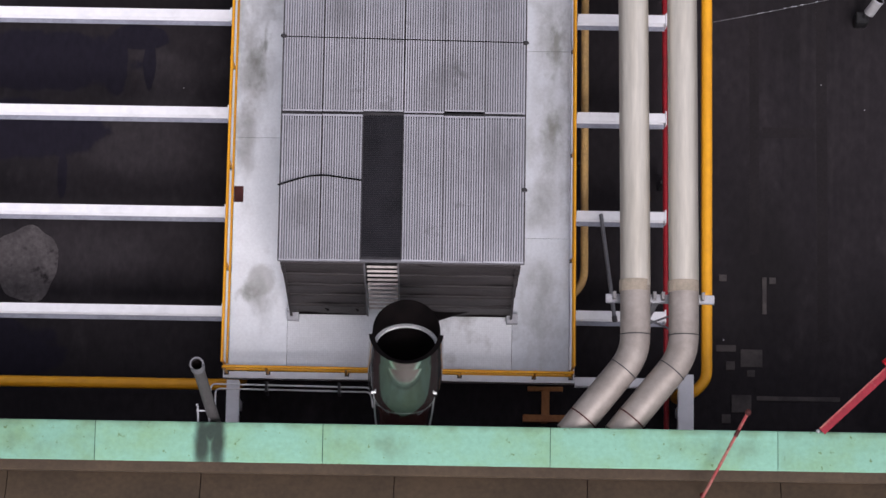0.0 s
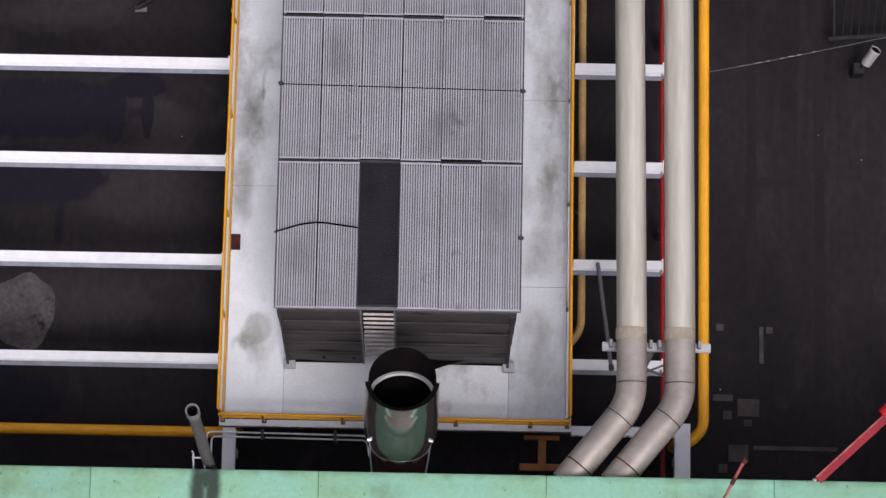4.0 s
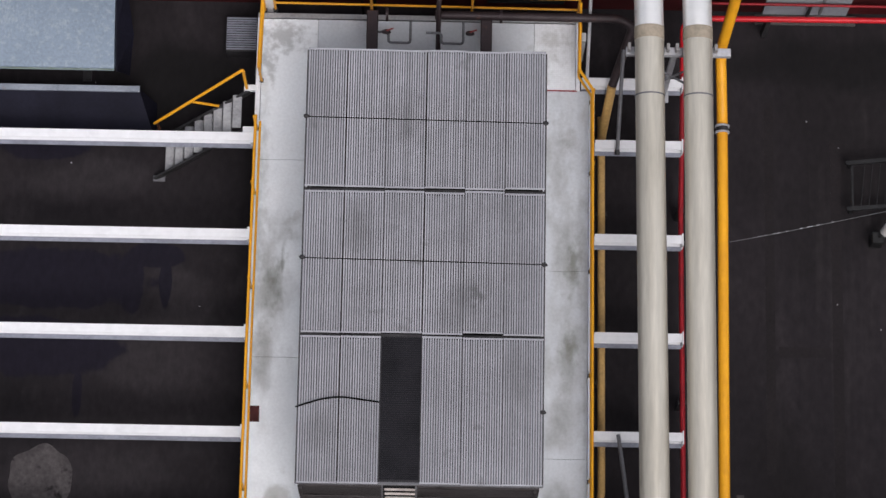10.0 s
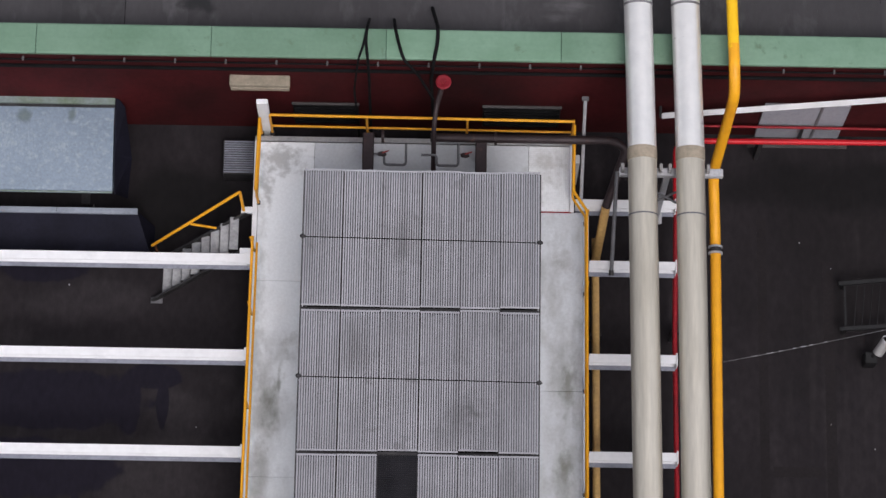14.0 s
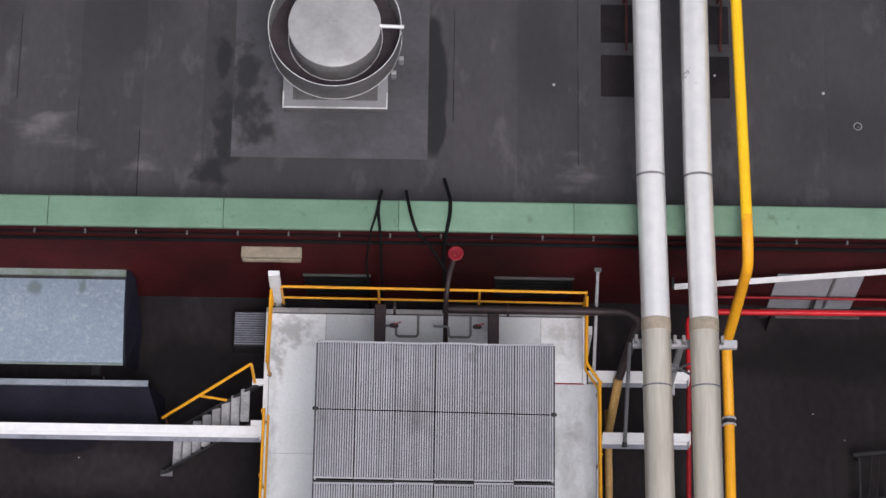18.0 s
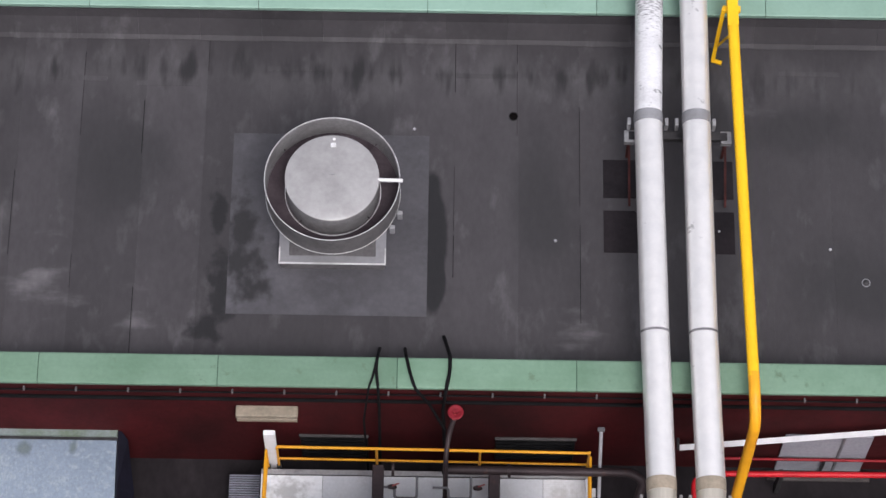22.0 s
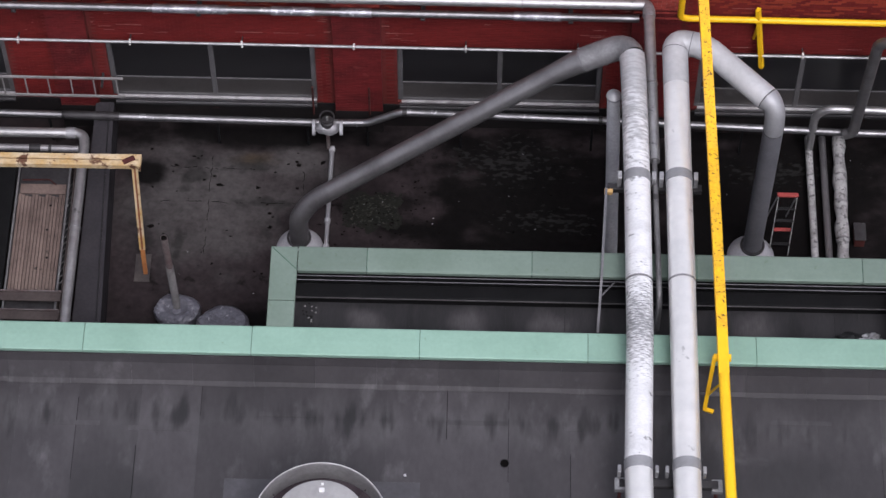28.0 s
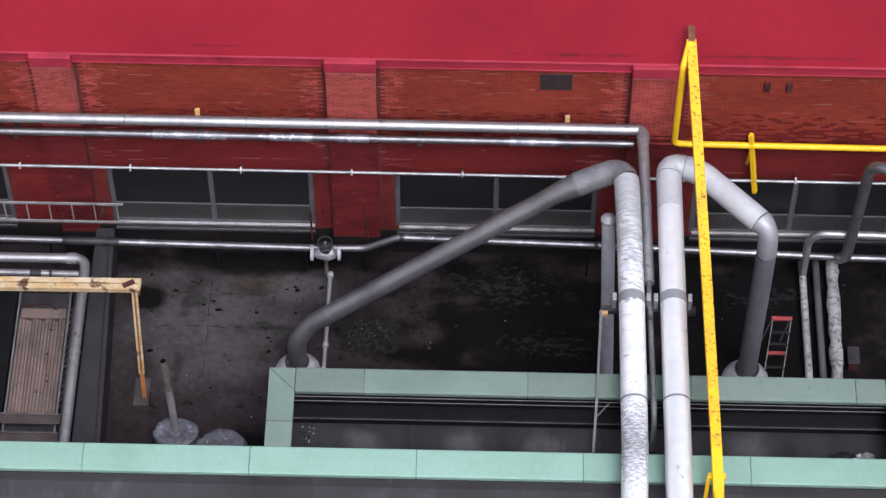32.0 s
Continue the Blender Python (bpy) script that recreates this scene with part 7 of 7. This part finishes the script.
for dy, dz in ((0.0, 2.5), (0.19, 2.5)):
    part("beam", bar((-18, 9.68 + dy, dz), (-7.55, 9.75 + dy, dz), 0.15, 0.16), RUST_YELLOW, frame_ob)
part("web", bar((-18, 9.77, 2.46), (-7.6, 9.84, 2.46), 0.06, 0.1), RUST, frame_ob)
part("end_plate", box(-7.62, 9.64, 2.36, -7.56, 9.98, 2.59, 0.01), RUST_YELLOW, frame_ob)
part("rust_gap", bar((-8.0, 9.76, 2.582), (-7.72, 9.92, 2.582), 0.16, 0.01), RUST_DARK, frame_ob, "rusted-through dark break")
for dx in (-0.05, 0.05):
    part("leg", bar((-7.72 + dx, 9.75, 2.4), (-7.69 + dx, 8.92, -0.2), 0.05, 0.08), RUST_YELLOW, frame_ob)
part("leg_web", bar((-7.72, 9.75, 2.4), (-7.69, 8.92, -0.2), 0.06, 0.05), RUST, frame_ob)
part("foot", bar((-7.69, 8.92, -0.2), (-7.67, 8.72, YARD_Z), 0.11, 0.1), ORANGE_OLD, frame_ob, "rusty orange foot")
stub = thing("vent_stub", (-6.78, 7.65, YARD_Z), "old grey vent pipe rising from wrapped plastic", "pipe")
part("pipe", tube([(-6.72, 7.5, -1.0), (-6.78, 7.62, 1.1)], 0.1, seg=18, hollow=True), FLANGE, stub, smooth=True)
part("upper_pipe", tube([(-6.778, 7.618, 1.08), (-6.83, 7.72, 2.3)], 0.088, seg=18, hollow=True), RUST_GREY, stub, "stained thinner upper pipe", True)
part("bore", lathe([(0.075, 2.2), (0.075, 2.285)], (-6.83, 7.72, 0), 16), SOOT_AND_SHADE, stub)


def crumple(rings, seg=72, seed=0.0, rough=0.17):
    """A closed ring of crumpled plastic from (radius, height) pairs round the upright axis."""
    bm = bmesh.new()
    rows = []
    fine = [((a[0] * (3 - k) + b[0] * k) / 3, (a[1] * (3 - k) + b[1] * k) / 3) for a, b in zip(rings, rings[1:]) for k in range(3)] + [rings[-1]]
    for r, z in fine:
        row = []
        for j in range(seg):
            t = 2 * math.pi * j / seg
            p = Vector((r * math.cos(t), r * math.sin(t), z))
            k = 1 + rough * noise.noise(p * 3.3 + Vector((seed, 0, 0))) + rough * 0.6 * abs(noise.noise(p * 8 + Vector((0, seed, 0)))) + rough * 0.35 * abs(noise.noise(p * 19 + Vector((seed, seed, 0))))
            row.append(bm.verts.new(Vector((p.x * 1.18 * k, p.y * 0.92 * k, p.z * k))))
        rows.append(row)
    for p, q in zip(rows, rows[1:]):
        for j in range(seg):
            bm.faces.new((p[j], p[(j + 1) % seg], q[(j + 1) % seg], q[j]))
    bm.faces.new(rows[-1])
    bmesh.ops.recalc_face_normals(bm, faces=bm.faces[:])
    return bm


bm = crumple([(0.36, 0.0), (0.48, 0.14), (0.5, 0.3), (0.45, 0.45), (0.36, 0.54), (0.26, 0.55), (0.17, 0.48), (0.1, 0.38)], seed=2.0)
bmesh.ops.translate(bm, verts=bm.verts[:], vec=(-6.72, 7.38, YARD_Z + 0.01))
part("wrapping", bm, WRAP, stub, "bulging ring of clear plastic wrapping", True)
part("tie", tube([(-7.2, 7.3, -0.75), (-6.9, 6.98, -0.72), (-6.4, 7.0, -0.74), (-6.18, 7.35, -0.76)], 0.014, 0.15, 8), RIM, stub)
bund = thing("wrapped_bundle", (-5.5, 7.2, YARD_Z), "plastic wrapped bundle lying on the yard floor", "bundle")
bm = crumple([(0.5, 0.0), (0.53, 0.1), (0.52, 0.24), (0.46, 0.33), (0.3, 0.36), (0.12, 0.37)], seed=7.0)
bmesh.ops.translate(bm, verts=bm.verts[:], vec=(-5.52, 7.12, YARD_Z + 0.01))
part("sack", bm, WRAP, bund, smooth=True)
for x in (-5.9, -5.5, -5.2):
    part("crease", tube([(x, 6.75, -0.85), (x + 0.03, 6.95, -0.74), (x + 0.02, 7.2, -0.72)], 0.012, 0.08, 8), SHUTTER, bund)
foot = thing("concrete_footing", (-7.5, 8.5, YARD_Z), "small pale concrete footing in the yard", "footing")
part("slab", box(-7.96, 8.45, YARD_Z, -7.56, 9.3, YARD_Z + 0.03, 0.008), PATCH, foot)
cap = thing("vent_riser", (4.52, 9.54, YARD_Z), "tall plain pale riser pipe in the yard", "pipe")
part("pipe", tube([(4.52, 9.54, YARD_Z), (4.29, 10.5, 4.9)], 0.17, seg=18), SHUTTER, cap, smooth=True)
part("cap", lathe([(0.19, 4.85), (0.19, 4.92), (0.1, 5.0), (0.001, 5.02)], (4.29, 10.5, 0), 18), MID_PIPE, cap, smooth=True)
st = thing("gantry_strut", (4.0, 4.2, ROOF_Z), "thin grey steel strut leaning on the pipe gantry", "strut")
part("leg", bar((3.88, 4.0, 4.17), (3.94, 5.1, 5.19), 0.06, 0.06), FRAME_GREY, st)
part("upper_leg", bar((3.94, 5.08, 5.19), (4.06, 7.5, 5.3), 0.06, 0.06), FRAME_GREY, st)
part("brace", bar((3.98, 5.0, 4.5), (4.9, 5.75, 5.2), 0.03, 0.03), FRAME_GREY, st)
part("foot", box(3.78, 3.9, ROOF_Z, 3.98, 4.1, ROOF_Z + 0.03, 0.004), GALV, st)
lad = thing("step_ladder", (8.95, 10, YARD_Z), "small red-topped folding step ladder", "ladder")
for x0, x1 in ((8.68, 8.78), (9.18, 9.26)):
    part("rail", bar((x0, 9.7, YARD_Z), (x1, 10.35, 0.72), 0.026, 0.035), LAGGING, lad)
    part("rear_rail", bar((x0, 10.9, YARD_Z), (x1, 10.42, 0.7), 0.025, 0.03), MID_PIPE, lad)
for k in (1, 3, 4):
    t = k / 5
    part("step", box(8.69 + 0.1 * t, 9.66 + 0.65 * t, YARD_Z + 1.82 * t - 0.02, 9.19 + 0.08 * t, 9.74 + 0.65 * t, YARD_Z + 1.82 * t + 0.015, 0.005), BLACK, lad)
part("red_step", box(8.74, 9.98, -0.38, 9.2, 10.08, -0.34, 0.008), RED_FADED, lad, "faded red step")
part("top_tray", box(8.75, 10.34, 0.7, 9.29, 10.46, 0.76, 0.01), RED_FADED, lad)
for x0, x1, r, m, lab in ((9.85, 9.88, 0.1, LAGGING, "pale lagged pipe across the yard floor"), (10.22, 10.25, 0.095, DARK_PIPE, "dark pipe across the yard floor")):
    wall_pipe(lab, [(x0, 13.3, -0.85), (x1, 5.9, -0.85)], r, m, 0, name="floor_pipe", group="floor pipes")
fat = [(10.66 - 0.004 * k + 0.012 * math.sin(2.3 * k), 13.3 - 0.285 * k, -0.85) for k in range(27)]
fp = wall_pipe("fat silver pipe in lumpy wrapped lagging on the yard floor", fat, [0.165 + 0.022 * math.sin(1.9 * k) + (0.03 if k in (5, 6, 10) else 0) for k in range(27)], LAGGING, 0, name="floor_pipe", group="floor pipes")
for k in (4, 7, 11, 15, 20):
    collar(fp, fat[k], fat[k + 1], 0.1, 0.19, 0.035, SILVER, "strap")
wall_pipe("bent silver pipe beside the lagged pipes", [(9.85, 12.9, -0.8), (9.84, 12.9, 0.75), (10.1, 12.85, 1.15), (18, 12.8, 1.0)], 0.11, POLISHED, 0.3)
wall_pipe("dark grey pipe rising to a high elbow", [(10.7, 12.75, 0.15), (10.88, 12.7, 0.3), (11.0, 12.6, 4.4), (11.25, 12.4, 4.75), (14.5, 10.3, 4.6)], 0.15, DARK_PIPE, 0.3)
bx = thing("junction_box", (11.05, 10.25, YARD_Z), "small dark metal box on the yard floor", "box")
part("box", box(10.93, 10.0, YARD_Z, 11.2, 10.5, -0.75, 0.02), RUST_DARK, bx)
part("cover", box(10.91, 9.98, -0.75, 11.22, 10.52, -0.72, 0.008), DARK_STEEL, bx)
fo = thing("crumpled_foil", (10.4, 4.5, ROOF_Z), "crumpled silver foil dropped in the trench", "litter")
part("foil", lump((10.35, 4.05, ROOF_Z + 0.12), (0.26, 0.16, 0.13), 31, 0.6), FOIL, fo)
fo = thing("dark_sack", (9.9, 4.1, ROOF_Z), "dark sack slumped in the trench", "litter")
part("sack", lump((9.85, 4.05, ROOF_Z + 0.1), (0.36, 0.2, 0.14), 37, 0.4), BLACK, fo)

# wet and mossy ground, litter
stain([(-2.55, 10.65), (-2.1, 10.3), (-1.5, 10.25), (-1.1, 10.6), (-1.05, 11.0), (-1.5, 11.35), (-2.1, 11.3), (-2.5, 11.05)], "leaf_patch", YARD_Z + 0.008, MOSS, "round patch of rotting leaf litter", 0.28, 3)
bits = thing("yard_litter", (0, 10, YARD_Z), "scattered small leaves and chips on the yard floor", "litter", kind="stuff")
for m, count, box_range, size in ((SHUTTER, 34, (-8.2, 11.5, 6.9, 12.8), 0.022), (SOOT_AND_SHADE, 70, (-8.2, 3.5, 8.5, 12.9), 0.055), (SOOT_AND_SHADE, 16, (-8.0, -2.9, 9.6, 12.7), 0.13), (MOSS, 420, (-2.6, -1.05, 10.25, 11.4), 0.08), (LEAF, 160, (-2.4, -1.2, 10.35, 11.3), 0.05), (SOOT_AND_SHADE, 90, (-2.9, -0.4, 9.7, 11.8), 0.05), (SHUTTER, 10, (-2.3, -1.25, 10.4, 11.2), 0.03)):
    bm = bmesh.new()
    for k in range(count):
        x, y = rng.uniform(box_range[0], box_range[1]), rng.uniform(box_range[2], box_range[3])
        s = size * rng.uniform(0.4, 1.3)
        a = rng.uniform(0, 6.28)
        c = []
        for j in range(7):
            t, f = a + 2 * math.pi * j / 7 + rng.uniform(-0.3, 0.3), rng.uniform(0.35, 1.0)
            c.append(bm.verts.new((x + s * f * math.cos(t), y + 0.7 * s * f * math.sin(t), YARD_Z + 0.014 + rng.uniform(0, 0.01))))
        top = bm.verts.new((x, y, YARD_Z + 0.03))
        for j in range(7):
            bm.faces.new((c[j], c[(j + 1) % 7], top))
        bm.faces.new(c[::-1])
    part("chips", bm, m, bits)
crack_rng = random.Random(3)
for k, (x0, y0, x1, y1) in enumerate(((-8.1, 11.0, -2.6, 10.95), (-6.2, 9.4, -6.15, 12.6), (-8.0, 12.1, -5.0, 12.05), (-3.6, 10.0, -3.7, 12.2))):
    g = thing("concrete_joint", (x0, y0, YARD_Z), "dark broken joint between the yard slabs", "joint", "yard joints", kind="structure")
    n_steps = 26
    prev = None
    for j in range(n_steps):
        t = j / (n_steps - 1)
        p = Vector((x0 + (x1 - x0) * t, y0 + (y1 - y0) * t, YARD_Z + 0.004)) + Vector((crack_rng.uniform(-0.03, 0.03), crack_rng.uniform(-0.03, 0.03), 0))
        if prev is not None and crack_rng.random() < 0.6:
            part("joint", bar(prev, p, crack_rng.uniform(0.006, 0.018), 0.006), SOOT_AND_SHADE, g)
        prev = p
specks = thing("asphalt_specks", (0, -14, 0), "tiny pale specks of grit on the asphalt", "grit", kind="stuff")
bm = bmesh.new()
for k in range(9):
    x, y = rng.choice((rng.uniform(-9.8, -4.5), rng.uniform(7.2, 11))), rng.uniform(-20, -8)
    s = rng.uniform(0.008, 0.016)
    box(x - s, y - s, 0, x + s, y + s, 0.012, bm=bm)
part("grit", bm, SHUTTER, specks)
for x0, y0, x1, y1 in ((8.0, -17.5, 8.22, -8.5), (9.55, -19.5, 9.8, -9.5), (8.3, -14.75, 9.5, -14.5)):
    g = thing("asphalt_joint", (x0, y0, 0), "thin sealed joint in the asphalt", "joint", "asphalt joints", kind="structure")
    part("seal", box(x0, y0, 0.0, x1, y1, 0.004), GROUND_SEAM, g)

# ---------------------------------------------------------------- bricks, last
BL, BH, GAP = 0.215, 0.064, 0.012


def brick_faces(verts, faces, x0, x1, z0, z1, y, d=0.01):
    n = len(verts)
    verts += [(x0, y - d, z0), (x1, y - d, z0), (x1, y - d, z1), (x0, y - d, z1), (x0, y, z0), (x1, y, z0), (x1, y, z1), (x0, y, z1)]
    faces += [tuple(n + i for i in f) for f in ((0, 1, 2, 3), (0, 4, 5, 1), (3, 2, 6, 7), (0, 3, 7, 4), (1, 5, 6, 2))]


def joined(name, verts, faces, material, parent):
    me = bpy.data.meshes.new(name)
    me.from_pydata(verts, [], faces)
    return tagged(hang(name, me, material, parent), kind="stuff")


plain, pale, upper = ([], []), ([], []), ([], [])
brick_rng = random.Random(9)
course = 0
z = -0.1
while z < 6.94:
    x = -15.0 + (BL + GAP) / 2 * (course % 2)
    while x < 15.0:
        a, b = x, x + BL
        if not any(p - 0.02 < b and a < q + 0.02 for p, q in PILLARS) and not any(p < b and a < q and WIN_Z[0] - 0.12 < z + BH and z < WIN_Z[1] + 0.02 for p, q in WINDOWS):
            near_seed = round(a / 4)
            near = min(min(abs(a - q), abs(b - p)) for p, q in PILLARS)
            reach = 0.15 + 0.7 * abs(noise.noise(Vector((course * 0.9, near_seed, 0.3)))) + brick_rng.uniform(-0.1, 0.35)
            target = pale if z > 4.9 and near < reach and brick_rng.random() < 0.85 else (upper if z > 4.6 + brick_rng.uniform(-0.7, 0.7) else plain)
            brick_faces(*target, a, b, z, z + BH, WALL_Y, 0.006 + brick_rng.uniform(0, 0.006))
        x += BL + GAP
    z += BH + GAP
    course += 1
joined("wall_bricks", *plain, BRICK, wall_n)
joined("upper_wall_bricks", *upper, BRICK_UPPER, wall_n)
joined("pale_wall_bricks", *pale, BRICK_PALE, wall_n)
streak = ([], [])
for k in range(230):
    x, length = brick_rng.uniform(-11, 14), brick_rng.uniform(0.08, 0.75)
    if k % 2:
        p, q = brick_rng.choice(PILLARS)
        length *= 0.5
        x = brick_rng.choice((p - length - brick_rng.uniform(0, 0.7), q + brick_rng.uniform(0, 0.7)))
    z = -0.1 + (BH + GAP) * brick_rng.randint(38 if k % 4 else 20, 90) - GAP
    if z < WIN_Z[1] + 0.05 and any(p < x + length and x < q for p, q in WINDOWS):
        continue
    if not any(p - 0.01 < x + length and x < q + 0.01 for p, q in PILLARS):
        brick_faces(*streak, x, x + length, z + 0.001, z + GAP - 0.001, WALL_Y, 0.0125)
for p, q in zip([-9.2, -1.6, 6.1], [-2.86, 4.83, 12.75]):
    x = p + 0.1
    while x < q - 0.4:
        length = brick_rng.uniform(0.15, 0.7)
        if brick_rng.random() < 0.55:
            z = -0.1 + (BH + GAP) * (92 - brick_rng.choice((0, 0, 0, 1, 2, 4))) - GAP
            brick_faces(*streak, x, x + length, z + 0.001, z + GAP - 0.001, WALL_Y, 0.0125)
        x += length + brick_rng.uniform(0.05, 0.4)
joined("mortar_streaks", *streak, MORTAR_PALE, wall_n)
piece = {}
rest, low_rest = ([], []), ([], [])
for n_p, (p, q) in enumerate(PILLARS):
    z, course = -0.1, 0
    while z < 6.88:
        step = (q - p) / 5.5
        xs = [p + step * k for k in range(6)] + [q] if course % 2 == 0 else [p] + [p + step * (k + 0.5) for k in range(6)]
        for a, b in zip(xs, xs[1:]):
            w = round(b - a - GAP, 4)
            if n_p in (0, 1) and z > 5.0:
                if w not in piece:
                    me = bpy.data.meshes.new("brick")
                    v, f = [], []
                    brick_faces(v, f, 0, w, 0, BH, 0, 0.012)
                    me.from_pydata(v, [], f)
                    piece[w] = me
                hang("brick", piece[w], BRICK_PIECE, wall_n, at=(a + GAP / 2, WALL_Y - 0.22 + brick_rng.uniform(-0.003, 0.003), z))
            else:
                brick_faces(*(rest if z > 4.7 - 0.25 * ((course * 7 + n_p) % 3) else low_rest), a + GAP / 2, b - GAP / 2, z, z + BH, WALL_Y - 0.22, 0.006 + brick_rng.uniform(0, 0.006))
        z += BH + GAP
        course += 1
joined("pilaster_bricks", *rest, BRICK_PALE, wall_n)
joined("red_pilaster_bricks", *low_rest, BRICK_DAMP, wall_n)
